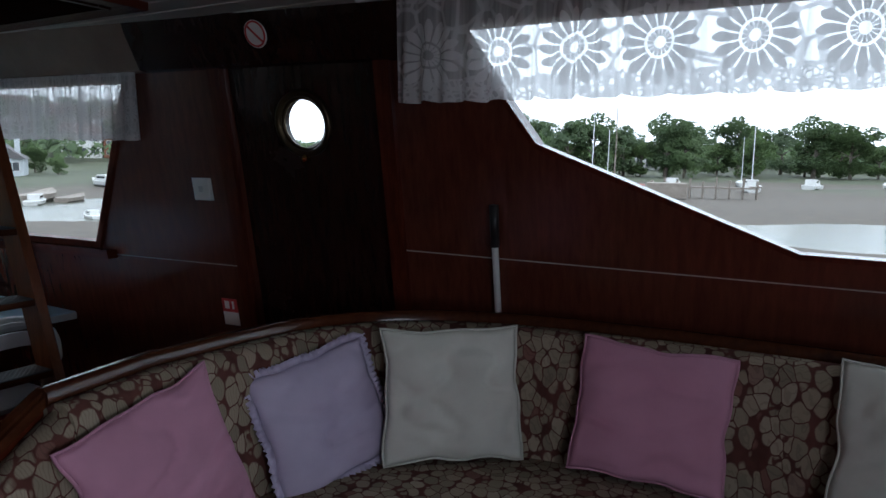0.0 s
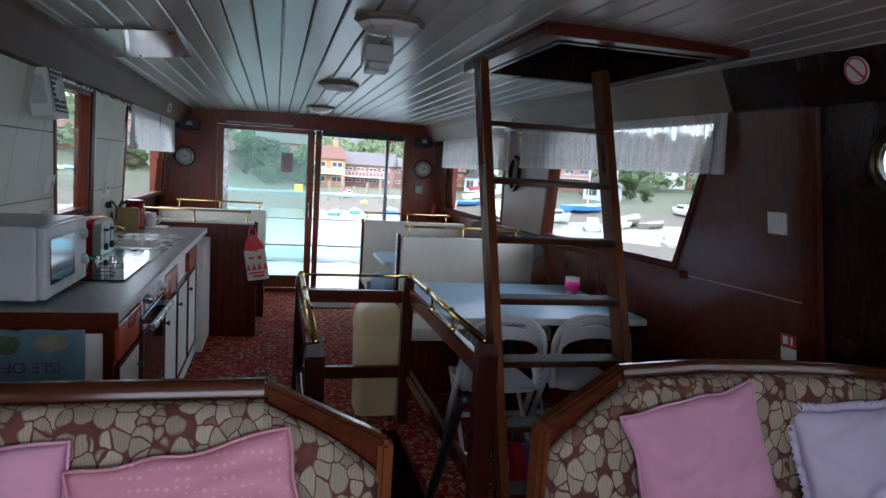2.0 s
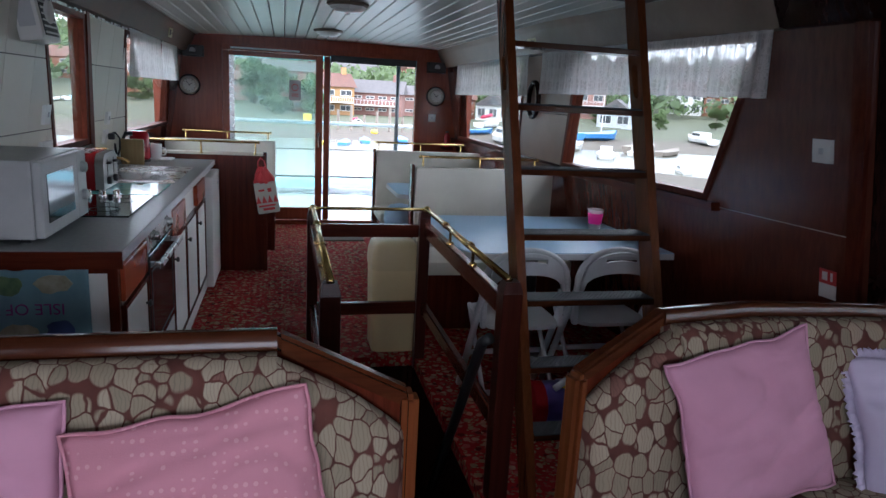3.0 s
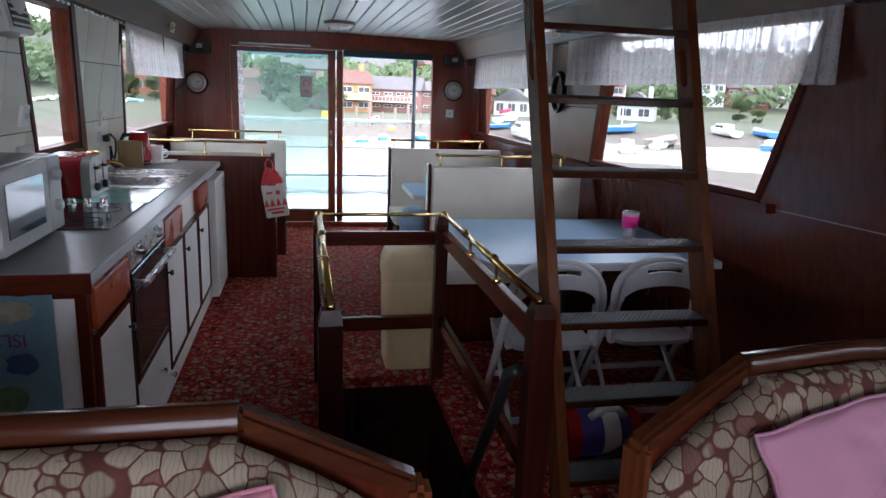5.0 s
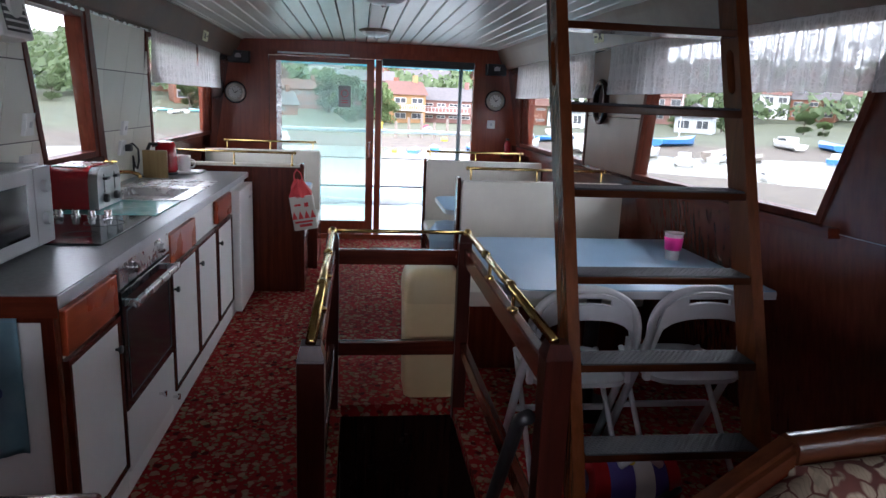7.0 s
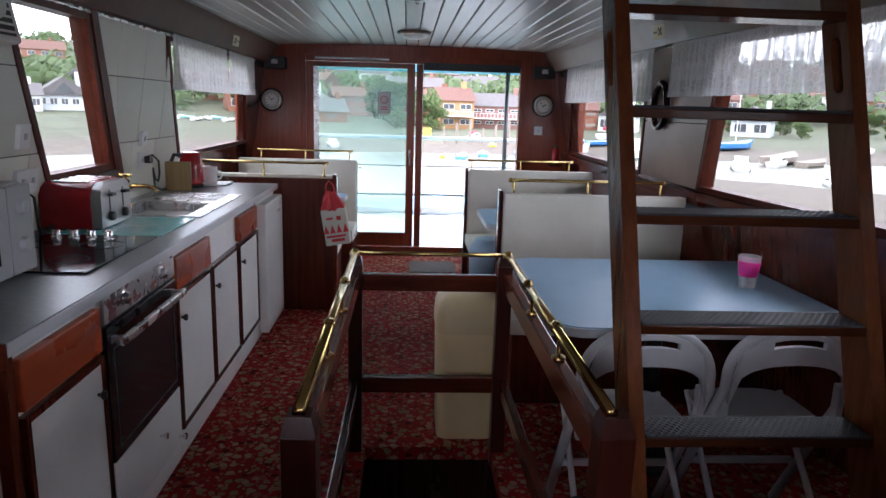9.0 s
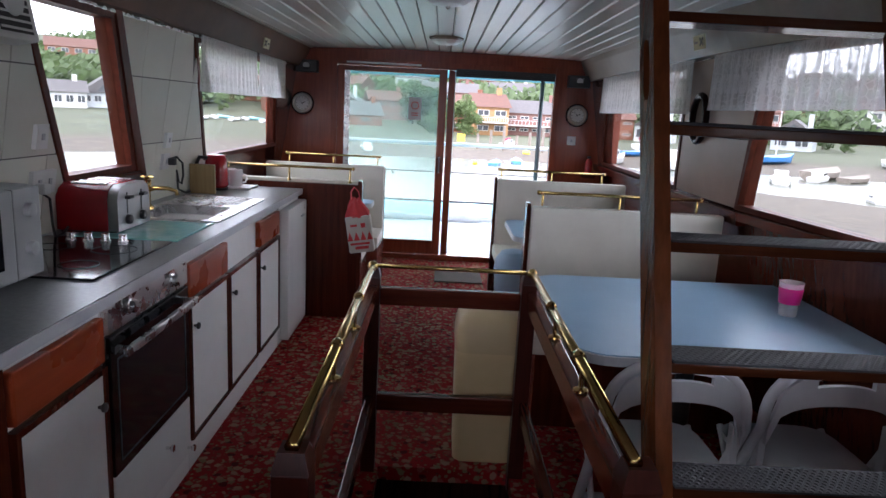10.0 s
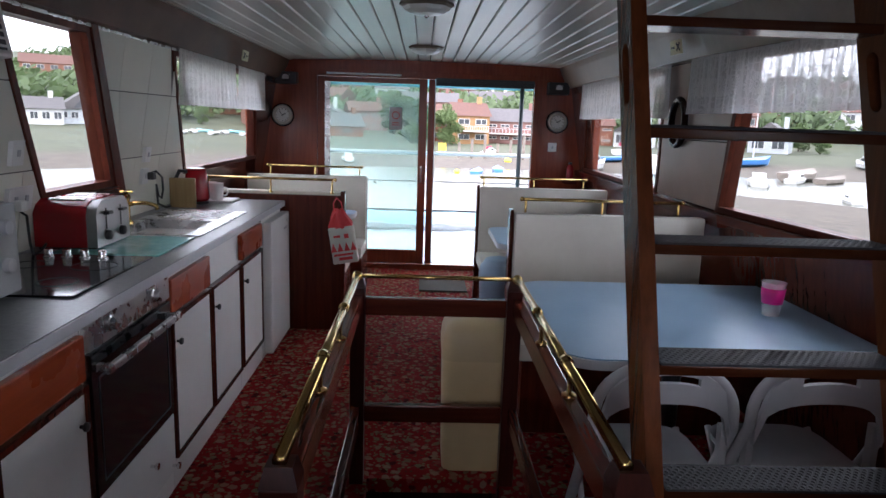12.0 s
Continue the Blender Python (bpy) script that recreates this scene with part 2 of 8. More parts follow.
def carpet_mat():
    m, n, l, b = base_mat("floral_red_carpet", 0.95, Specular_IOR_Level=0.06)
    v = coords(n, l)
    wcol = n.new("ShaderNodeTexNoise")
    wcol.inputs["Scale"].default_value = 30
    l.new(v, wcol.inputs["Vector"])
    vv = n.new("ShaderNodeVectorMath")
    vv.operation = "SCALE"
    vv.inputs[3].default_value = 0.03
    l.new(wcol.outputs[1], vv.inputs[0])
    add = n.new("ShaderNodeVectorMath")
    l.new(v, add.inputs[0])
    l.new(vv.outputs[0], add.inputs[1])
    cell = n.new("ShaderNodeTexVoronoi")
    cell.inputs["Scale"].default_value = 25
    l.new(add.outputs[0], cell.inputs["Vector"])
    flower = ramp(n, l, cell.outputs[0], [(0.36, (1, 1, 1)), (0.44, (0, 0, 0))])
    sep = n.new("ShaderNodeSeparateColor")
    l.new(cell.outputs[1], sep.inputs[0])
    pick = ramp(n, l, sep.outputs[0], [(0.0, (0.33, 0.20, 0.125)), (0.28, (0.22, 0.16, 0.085)), (0.48, (0.30, 0.07, 0.055)), (0.62, (0.08, 0.009, 0.01)), (0.80, (0.30, 0.17, 0.105))])
    pick.node.color_ramp.interpolation = "CONSTANT"
    leaf2 = n.new("ShaderNodeTexVoronoi")
    leaf2.inputs["Scale"].default_value = 46
    l.new(add.outputs[0], leaf2.inputs["Vector"])
    speck = ramp(n, l, leaf2.outputs[0], [(0.30, (1, 1, 1)), (0.40, (0, 0, 0))])
    sep2 = n.new("ShaderNodeSeparateColor")
    l.new(leaf2.outputs[1], sep2.inputs[0])
    speckc = ramp(n, l, sep2.outputs[0], [(0.0, (0.30, 0.22, 0.12)), (0.5, (0.10, 0.01, 0.012)), (0.8, (0.24, 0.20, 0.10))])
    big = noise_tex(n, l, v, 3, 3)
    ground_c = ramp(n, l, big, [(0.3, (0.22, 0.012, 0.013)), (0.7, (0.31, 0.02, 0.02))])
    c = mix(n, l, speck, ground_c, speckc)
    c = mix(n, l, flower, c, pick)
    l.new(c, b.inputs["Base Color"])
    add_bump(n, l, b, noise_tex(n, l, v, 700, 2), 0.5, 0.004)
    return m


CARPET = carpet_mat()


def glass_mat(name, tint=(1, 1, 1), rough=0.0):
    m, n, l, b = base_mat(name, rough)
    b.inputs["Base Color"].default_value = rgba(tint)
    b.inputs["Transmission Weight"].default_value, b.inputs["IOR"].default_value = 1.0, 1.05
    b.inputs["Roughness"].default_value = rough
    return m


GLASS = glass_mat("window_glass", (0.69, 0.71, 0.70))
DOORGLASS = glass_mat("tinted_door_glass", (0.54, 0.68, 0.63))
veil = DOORGLASS.node_tree.nodes.new("ShaderNodeBsdfTranslucent")
veil.inputs[0].default_value = (0.58, 0.66, 0.63, 1)
hazed = DOORGLASS.node_tree.nodes.new("ShaderNodeMixShader")
hazed.inputs[0].default_value = 0.13
DOORGLASS.node_tree.links.new(DOORGLASS.node_tree.nodes["Principled BSDF"].outputs[0], hazed.inputs[1])
DOORGLASS.node_tree.links.new(veil.outputs[0], hazed.inputs[2])
DOORGLASS.node_tree.links.new(hazed.outputs[0], DOORGLASS.node_tree.nodes["Material Output"].inputs[0])


def lace_mat(name="white_lace", P=0.25, centre=0.195, cloth=0.42, thread=0.42, folds=0.35):
    """White net: a row of woven flower heads with petals, vines and open mesh between."""
    m, n, l, b = base_mat(name, 0.9)
    b.inputs["Base Color"].default_value = (0.80, 0.80, 0.80, 1)
    uv = n.new("ShaderNodeUVMap")
    uv.uv_map = "cloth"
    sep = n.new("ShaderNodeSeparateXYZ")
    l.new(uv.outputs[0], sep.inputs[0])
    x = math_node(n, l, "SUBTRACT", math_node(n, l, "FRACT", math_node(n, l, "DIVIDE", sep.outputs[0], P)), 0.5)
    y = math_node(n, l, "DIVIDE", math_node(n, l, "SUBTRACT", sep.outputs[1], centre), P)
    r = math_node(n, l, "SQRT", math_node(n, l, "ADD", math_node(n, l, "MULTIPLY", x, x), math_node(n, l, "MULTIPLY", y, y)))
    ang = math_node(n, l, "ARCTAN2", y, x)
    pet = math_node(n, l, "ABSOLUTE", math_node(n, l, "COSINE", math_node(n, l, "MULTIPLY", ang, 8.0)))
    edge = math_node(n, l, "MULTIPLY_ADD", pet, 0.13)
    edge.node.inputs[2].default_value = 0.31
    inside = math_node(n, l, "LESS_THAN", r, edge)
    line = math_node(n, l, "GREATER_THAN", pet, 0.3)
    eye_ = math_node(n, l, "GREATER_THAN", r, 0.06)
    ring_ = math_node(n, l, "GREATER_THAN", math_node(n, l, "ABSOLUTE", math_node(n, l, "SUBTRACT", r, 0.15)), 0.015)
    flower = math_node(n, l, "MULTIPLY", math_node(n, l, "MULTIPLY", inside, line), math_node(n, l, "MULTIPLY", eye_, ring_))
    vine = n.new("ShaderNodeTexVoronoi")
    vine.feature = "DISTANCE_TO_EDGE"
    vine.inputs["Scale"].default_value = 3.5 / P
    l.new(uv.outputs[0], vine.inputs["Vector"])
    vinem = ramp(n, l, vine.outputs[0], [(0.05, (0.75, 0.75, 0.75)), (0.09, (0, 0, 0))])
    hem = math_node(n, l, "GREATER_THAN", math_node(n, l, "ABSOLUTE", math_node(n, l, "SUBTRACT", sep.outputs[1], 0.15)), 0.115)
    net = n.new("ShaderNodeTexVoronoi")
    net.feature = "DISTANCE_TO_EDGE"
    net.inputs["Scale"].default_value = 60
    l.new(uv.outputs[0], net.inputs["Vector"])
    hemm = math_node(n, l, "MULTIPLY", hem, ramp(n, l, net.outputs[0], [(0.12, (0.8, 0.8, 0.8)), (0.2, (0.1, 0.1, 0.1))]))
    outside = math_node(n, l, "SUBTRACT", 1.0, inside)
    dens = math_node(n, l, "MAXIMUM", math_node(n, l, "MAXIMUM", flower, hemm), math_node(n, l, "MULTIPLY", vinem, outside))
    gm = n.new("ShaderNodeMapping")
    gm.inputs["Scale"].default_value = (38, 1.2, 1)
    l.new(uv.outputs[0], gm.inputs[0])
    gather = ramp(n, l, noise_tex(n, l, gm.outputs[0], 1.0, 3), [(0.42, (0, 0, 0)), (0.62, (1, 1, 1))])
    dens = math_node(n, l, "MULTIPLY_ADD", dens, thread)
    dens.node.inputs[2].default_value = cloth
    open_part = math_node(n, l, "SUBTRACT", 1.0, dens)
    gathered = math_node(n, l, "MULTIPLY", math_node(n, l, "MULTIPLY", gather, folds), open_part)
    dens = math_node(n, l, "ADD", dens, gathered)
    tr = n.new("ShaderNodeBsdfTransparent")
    tl = n.new("ShaderNodeBsdfTranslucent")
    tl.inputs[0].default_value = (0.75, 0.75, 0.75, 1)
    m1 = n.new("ShaderNodeMixShader")
    m1.inputs[0].default_value = 0.22
    l.new(b.outputs[0], m1.inputs[1])
    l.new(tl.outputs[0], m1.inputs[2])
    m2 = n.new("ShaderNodeMixShader")
    l.new(dens, m2.inputs[0])
    l.new(tr.outputs[0], m2.inputs[1])
    l.new(m1.outputs[0], m2.inputs[2])
    l.new(m2.outputs[0], n["Material Output"].inputs[0])
    return m


LACE = lace_mat()
LACE_FINE = lace_mat("fine_gathered_lace", 0.11, 0.17, 0.66, 0.28, 0.85)


def dotted():
    m, n, l, b = base_mat("pink_dotted_cotton", 0.85)
    v = coords(n, l)
    d = n.new("ShaderNodeTexVoronoi")
    d.inputs["Scale"].default_value, d.inputs["Randomness"].default_value = 62, 0.2
    l.new(v, d.inputs["Vector"])
    f = ramp(n, l, d.outputs[0], [(0.22, (1, 1, 1)), (0.28, (0, 0, 0))])
    l.new(mix(n, l, f, (0.47, 0.20, 0.255), (0.55, 0.29, 0.335)), b.inputs["Base Color"])
    add_bump(n, l, b, noise_tex(n, l, v, 500, 2), 0.3, 0.003)
    return m


DOTPINK = dotted()


# ---- building helpers ----
def part(name, bm, material, parent=None, label="", smooth=None):
    """One mesh object, built in world coordinates, under a thing or a part."""
    if smooth:
        for f in bm.faces:
            f.smooth = True
        lim = radians(smooth)
        for e in bm.edges:
            if len(e.link_faces) == 2 and e.calc_face_angle(0) > lim:
                e.smooth = False
    me = bpy.data.meshes.new(name)
    bm.to_mesh(me)
    bm.free()
    me.materials.append(material)
    ob = new(name, me)
    if parent is not None:
        ob.parent = parent
        if parent.parent is None and parent.type == "EMPTY":
            ob.matrix_parent_inverse = parent.matrix_basis.inverted()
    if label:
        ob["label"] = label
    return ob


def thing(name, base, label, category, group="", kind=""):
    ob = new(name)
    ob.empty_display_size = 0.1
    ob.location = base
    ob.matrix_basis = Matrix.Translation(base)
    return tagged(ob, label, category, group, kind)


def box(bm, x0, x1, y0, y1, z0, z1, bev=0.0, m=None):
    vs = [bm.verts.new((x, y, z)) for z in (z0, z1) for y in (y0, y1) for x in (x0, x1)]
    fs = [bm.faces.new([vs[i] for i in q]) for q in ((0, 2, 3, 1), (4, 5, 7, 6), (0, 1, 5, 4), (2, 6, 7, 3), (0, 4, 6, 2), (1, 3, 7, 5))]
    if bev:
        es = list({e for f in fs for e in f.edges})
        r = bmesh.ops.bevel(bm, geom=es, offset=bev, segments=2, affect="EDGES", profile=0.6)
        vs = list({v for f in r["faces"] for v in f.verts} | {v for v in vs if v.is_valid})
    if m is not None:
        for v in vs:
            v.co = m @ v.co
    return bm


def B(*a, **k):
    return box(bmesh.new(), *a, **k)


def prism(bm, pts, fn0, fn1):
    """A solid between a polygon laid by fn0 and the same one laid by fn1."""
    a = [bm.verts.new(fn0(*p)) for p in pts]
    b = [bm.verts.new(fn1(*p)) for p in pts]
    n = len(pts)
    bm.faces.new(a)
    bm.faces.new(b[::-1])
    for i in range(n):
        j = (i + 1) % n
        bm.faces.new((a[j], a[i], b[i], b[j]))
    return bm


def fix(bm):
    bmesh.ops.recalc_face_normals(bm, faces=bm.faces)
    return bm


def tube(bm, pts, r, n=10, closed=False):
    pts = [Vector(p) for p in pts]
    rings, k = [], len(pts)
    up = None
    for i, p in enumerate(pts):
        a = pts[(i - 1) % k] if closed or i else p
        c = pts[(i + 1) % k] if closed or i < k - 1 else p
        d = (c - a).normalized()
        if up is None:
            up = d.orthogonal().normalized()
        up = (up - d * up.dot(d)).normalized()
        s = d.cross(up)
        rr = r[i] if isinstance(r, (list, tuple)) else r
        rings.append([bm.verts.new(p + rr * (math.cos(t) * up + math.sin(t) * s)) for t in [2 * math.pi * q / n for q in range(n)]])
    for i in range(k if closed else k - 1):
        A, C = rings[i], rings[(i + 1) % k]
        for q in range(n):
            bm.faces.new((A[q], A[(q + 1) % n], C[(q + 1) % n], C[q]))
    if not closed:
        bm.faces.new(rings[0][::-1])
        bm.faces.new(rings[-1])
    return bm


def lathe(bm, prof, c, n=24, axis="z", m=None):
    """prof: (radius, height) from one end to the other, round an axis through c."""
    rings = []
    for r, h in prof:
        ring = []
        for q in range(n):
            a = 2 * math.pi * q / n
            p = Vector((r * math.cos(a), r * math.sin(a), h))
            if axis == "y":
                p = Vector((p.x, p.z, -p.y))
            elif axis == "x":
                p = Vector((p.z, p.x, p.y))
            if m is not None:
                p = m @ p
            ring.append(bm.verts.new(p + Vector(c)))
        rings.append(ring)
    for A, C in zip(rings, rings[1:]):
        for q in range(n):
            bm.faces.new((A[q], A[(q + 1) % n], C[(q + 1) % n], C[q]))
    bm.faces.new(rings[0][::-1])
    bm.faces.new(rings[-1])
    return fix(bm)


def frame_bm(rect, w, fn, d0, d1):
    """A four-sided frame: rect of (u, v) corners, drawn in by w; fn(u, v, d) lays it."""
    bm = bmesh.new()
    c = Vector((sum(p[0] for p in rect) / 4, sum(p[1] for p in rect) / 4))
    inner = inset(rect, w)
    for i in range(4):
        j = (i + 1) % 4
        q = [rect[i], rect[j], inner[j], inner[i]]
        prism(bm, q, lambda u, v: fn(u, v, d0), lambda u, v: fn(u, v, d1))
    return fix(bm)


def inset(poly, w):
    out, n = [], len(poly)
    area = sum(poly[i][0] * poly[(i + 1) % n][1] - poly[(i + 1) % n][0] * poly[i][1] for i in range(n))
    sgn = 1 if area > 0 else -1
    for i in range(n):
        p0, p1, p2 = (Vector(poly[(i + k) % n]) for k in (-1, 0, 1))
        d1, d2 = (p1 - p0).normalized(), (p2 - p1).normalized()
        n1, n2 = Vector((-d1.y, d1.x)) * sgn, Vector((-d2.y, d2.x)) * sgn
        b = (n1 + n2).normalized()
        out.append(tuple(p1 + b * (w / max(0.3, b.dot(n1)))))
    return out


# ---- the hull's sides ----
def xl(y, z):
    return -1.585 + 0.17 * (z - 1.0)


def xr(y, z):
    b = 1.82 - max(0.0, min(1.0, (y + 1.2) / 3.4)) * 0.35 + max(0.0, min(1.0, (-1.2 - y) / 1.8)) * 0.02
    return b - 0.17 * (z - 1.05)


def left(u, v, d):
    return (xl(u, v) - d, u, v)


def right(u, v, d):
    return (xr(u, v) + d, u, v)


# ---- structure ----
FORE, AFT, TOP = -3.3, 5.45, 2.06
WALL_D = 0.06


def side_wall(name, fn, quads, material, label):
    bm = bmesh.new()
    for q in quads:
        prism(bm, q, lambda u, v: fn(u, v, 0), lambda u, v: fn(u, v, WALL_D))
    ob = part(name, fix(bm), material)
    return tagged(ob, label, "wall", kind="structure")


def strips(cols, z0, z1, holes):
    """Quads of a wall between slanting column lines; holes: {column index: (bottom, top)}."""
    out = []
    at = lambda c, z: (c[0] - c[1] * (z - 1.06), z)
    for i, (a, b) in enumerate(zip(cols, cols[1:])):
        spans = [(z0, z1)] if i not in holes else [(z0, holes[i][0]), (holes[i][1], z1)]
        for lo, hi in spans:
            if hi - lo > 1e-4:
                out.append([at(a, lo), at(b, lo), at(b, hi), at(a, hi)])
    return out


L_COLS = [(FORE, 0), (1.616, 0.605), (2.25, 0.59), (3.22, 0.63), (5.08, 0.6), (AFT, 0)]
R_COLS = [(-0.75, 0), (-0.08, 0), (0.778, 0.51), (2.30, 0.48), (3.20, 0.5), (5.24, 0.6), (AFT, 0)]
L_HOLES = {1: (1.09, 1.79), 3: (1.07, 1.79)}
R_HOLES = {0: (0.02, 1.86), 2: (1.038, 1.80), 4: (1.035, 1.80)}
wall_left = side_wall("wall_left", left, strips(L_COLS, -1.3, TOP, L_HOLES), PLYWALL, "varnished mahogany cabin side behind the galley")
rq = strips(R_COLS, -1.3, TOP, R_HOLES)
FW = [(-1.2, 1.66), (-1.306, 1.511), (-2.08, 1.208), (-2.95, 1.2)]
rq += [[(-0.75, -1.3), (-1.04, -1.3), (-1.04, TOP), (-0.75, TOP)], [(-1.04, -1.3), (-1.2, -1.3), (-1.2, 1.66), (-1.04, 1.91)], [(-1.04, 1.91), (-1.2, 1.91), (-1.2, TOP), (-1.04, TOP)], [(-2.95, -1.3), (FORE, -1.3), (FORE, TOP), (-2.95, TOP)]]
for p, q in zip(FW, FW[1:]):
    rq.append([(p[0], -1.3), (q[0], -1.3), q, p])
    rq.append([(p[0], 1.91), (q[0], 1.91), (q[0], TOP), (p[0], TOP)])
wall_right = side_wall("wall_right", right, rq, PLYWALL, "glossy dark mahogany panelled cabin side with windows")

# aft bulkhead with the doorway
bm = bmesh.new()
box(bm, -1.75, -1.12, AFT, AFT + 0.06, -1.3, TOP)
box(bm, 1.04, 1.65, AFT, AFT + 0.06, -1.3, TOP)
box(bm, -1.12, 1.04, AFT, AFT + 0.06, 1.90, TOP)
box(bm, -1.12, 1.04, AFT, AFT + 0.06, -1.3, -0.004)
tagged(part("wall_aft", bm, REDWOOD), "varnished red-brown wooden aft bulkhead with a wide doorway", "wall", kind="structure")
# forward end, never looked at, with a windscreen for the daylight
bm = bmesh.new()
for a in ((-1.75, 1.95, -1.3, 1.0), (-1.75, 1.95, 1.75, TOP), (-1.75, -1.3, 1.0, 1.75), (0.0, 1.95, 1.0, 1.75)):
    box(bm, a[0], a[1], FORE - 0.06, FORE, a[2], a[3])
tagged(part("wall_fore", bm, MAHOGANY), "plain dark wooden forward bulkhead with one windscreen opening", "wall", kind="structure")

# floor with the companionway cut out
HX0, HX1, HY0, HY1 = -0.25, 0.29, -0.35, 1.44
bm = bmesh.new()
box(bm, -1.75, HX0, FORE, AFT, -0.06, 0)
box(bm, HX1, 1.95, FORE, AFT, -0.06, 0)
box(bm, HX0, HX1, FORE, HY0, -0.06, 0)
box(bm, HX0, HX1, HY1, AFT, -0.06, 0)
tagged(part("floor", bm, CARPET), "red floral patterned carpet over the cabin floor", "floor", kind="structure")
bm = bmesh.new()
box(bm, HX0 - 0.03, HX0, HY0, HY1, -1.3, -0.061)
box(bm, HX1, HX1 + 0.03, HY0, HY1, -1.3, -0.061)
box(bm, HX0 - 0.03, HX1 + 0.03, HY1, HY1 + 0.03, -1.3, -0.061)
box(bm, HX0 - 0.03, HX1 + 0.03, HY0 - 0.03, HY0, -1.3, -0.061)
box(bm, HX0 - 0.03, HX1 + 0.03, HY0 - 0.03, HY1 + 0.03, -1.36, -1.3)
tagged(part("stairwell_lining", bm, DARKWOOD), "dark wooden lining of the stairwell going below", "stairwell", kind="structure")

# ceiling boards with the hatch cut out
HA = (0.525, 1.17, 0.0, 0.88)


def zc(x):
    return 2.005 - 0.028 * (x / 1.4) ** 2


bm = bmesh.new()
x, w = -1.703, 0.1057
rnd = random.Random(4)
while x < 1.95:
    x0, x1 = x + 0.003, x + w - 0.003
    cuts = [FORE, rnd.uniform(-2, 0), rnd.uniform(1, 2.6), rnd.uniform(3.4, 4.6), AFT]
    segs = list(zip(cuts, cuts[1:]))
    if x1 > HA[0] and x0 < HA[1]:
        segs = [(a, min(b, HA[2])) for a, b in segs if a < HA[2]] + [(max(a, HA[3]), b) for a, b in segs if b > HA[3]]
    for a, b in segs:
        z0, z1 = zc(x0), zc(x1)
        pr = [(x0, z0 + 0.006), (x0 + 0.005, z0), (x1 - 0.005, z1), (x1, z1 + 0.006), (x1, z1 + 0.02), (x0, z0 + 0.02)]
        prism(bm, pr, lambda u, v: (u, a + 0.0008, v), lambda u, v: (u, b - 0.0008, v))
    x += w
tagged(part("ceiling", fix(bm), BOARDS), "greyed white tongue and groove boarded ceiling", "ceiling", kind="structure")
bm = bmesh.new()
for a in ((-1.85, HA[0], FORE - 0.1, AFT + 0.1), (HA[1], 2.05, FORE - 0.1, AFT + 0.1), (HA[0], HA[1], FORE - 0.1, HA[2]), (HA[0], HA[1], HA[3], AFT + 0.1)):
    box(bm, *a, 2.03, 2.1)
box(bm, HA[0] - 0.04, HA[1] + 0.04, HA[2] - 0.04, HA[3] + 0.04, 2.55, 2.6)
for a in ((HA[0] - 0.04, HA[0], HA[2], HA[3]), (HA[1], HA[1] + 0.04, HA[2], HA[3]), (HA[0] - 0.04, HA[1] + 0.04, HA[2] - 0.04, HA[2]), (HA[0] - 0.04, HA[1] + 0.04, HA[3], HA[3] + 0.04)):
    box(bm, *a, 2.1, 2.55)
tagged(part("roof", bm, DARKWOOD), "dark cabin roof above the ceiling boards with a closed hatch box", "roof", kind="structure")

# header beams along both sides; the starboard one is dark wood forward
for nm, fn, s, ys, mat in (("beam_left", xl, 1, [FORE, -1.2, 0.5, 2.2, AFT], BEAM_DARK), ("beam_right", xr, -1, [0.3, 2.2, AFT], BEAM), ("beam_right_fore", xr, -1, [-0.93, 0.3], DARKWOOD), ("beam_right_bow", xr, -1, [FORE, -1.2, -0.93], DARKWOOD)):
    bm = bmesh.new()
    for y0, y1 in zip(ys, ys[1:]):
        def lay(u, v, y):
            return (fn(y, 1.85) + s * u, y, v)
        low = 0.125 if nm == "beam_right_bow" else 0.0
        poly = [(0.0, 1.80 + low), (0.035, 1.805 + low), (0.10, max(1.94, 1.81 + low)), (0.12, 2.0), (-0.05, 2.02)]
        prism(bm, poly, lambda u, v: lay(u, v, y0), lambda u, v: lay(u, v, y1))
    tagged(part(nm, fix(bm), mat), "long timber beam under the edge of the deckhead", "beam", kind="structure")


# pale beading where the port beam meets the ceiling, and the curtain track under it
bm = bmesh.new()
prism(bm, [(0.118, 1.972), (0.134, 1.972), (0.134, 1.988), (0.118, 1.988)], lambda u, v: (xl(0, 1.85) + u, FORE + 0.01, v), lambda u, v: (xl(0, 1.85) + u, AFT - 0.01, v))
tagged(part("trim", fix(bm), BEAM_DARK_TRIM), "worn pale beading along the ceiling edge", "trim", kind="structure")
track = thing("curtain_track", (xl(2, 1.8) + 0.012, 2.4, 1.79), "thin steel curtain track under the port beam", "curtain track")
part("rail", B(xl(2, 1.8) + 0.006, xl(2, 1.8) + 0.016, 1.2, 4.95, 1.786, 1.799, 0.002), STEEL, track)
# panels between the starboard windows, lightened by painted-in sheen, two lengths with a joint
for v0, v1 in ((1.045, 1.392), (1.396, 1.795)):
    bm = bmesh.new()
    at = lambda c, z: c[0] - c[1] * (z - 1.06)
    prism(bm, [(at((2.305, 0.48), v0), v0), (at((3.195, 0.5), v0), v0), (at((3.195, 0.5), v1), v1), (at((2.305, 0.48), v1), v1)], lambda u, v: right(u, v, -0.006), lambda u, v: right(u, v, -0.0005))
    tagged(part("wall_panel", fix(bm), SHEEN_PANEL), "smooth brown panel between the windows, reflected sheen in its colour", "wall panel", kind="structure")


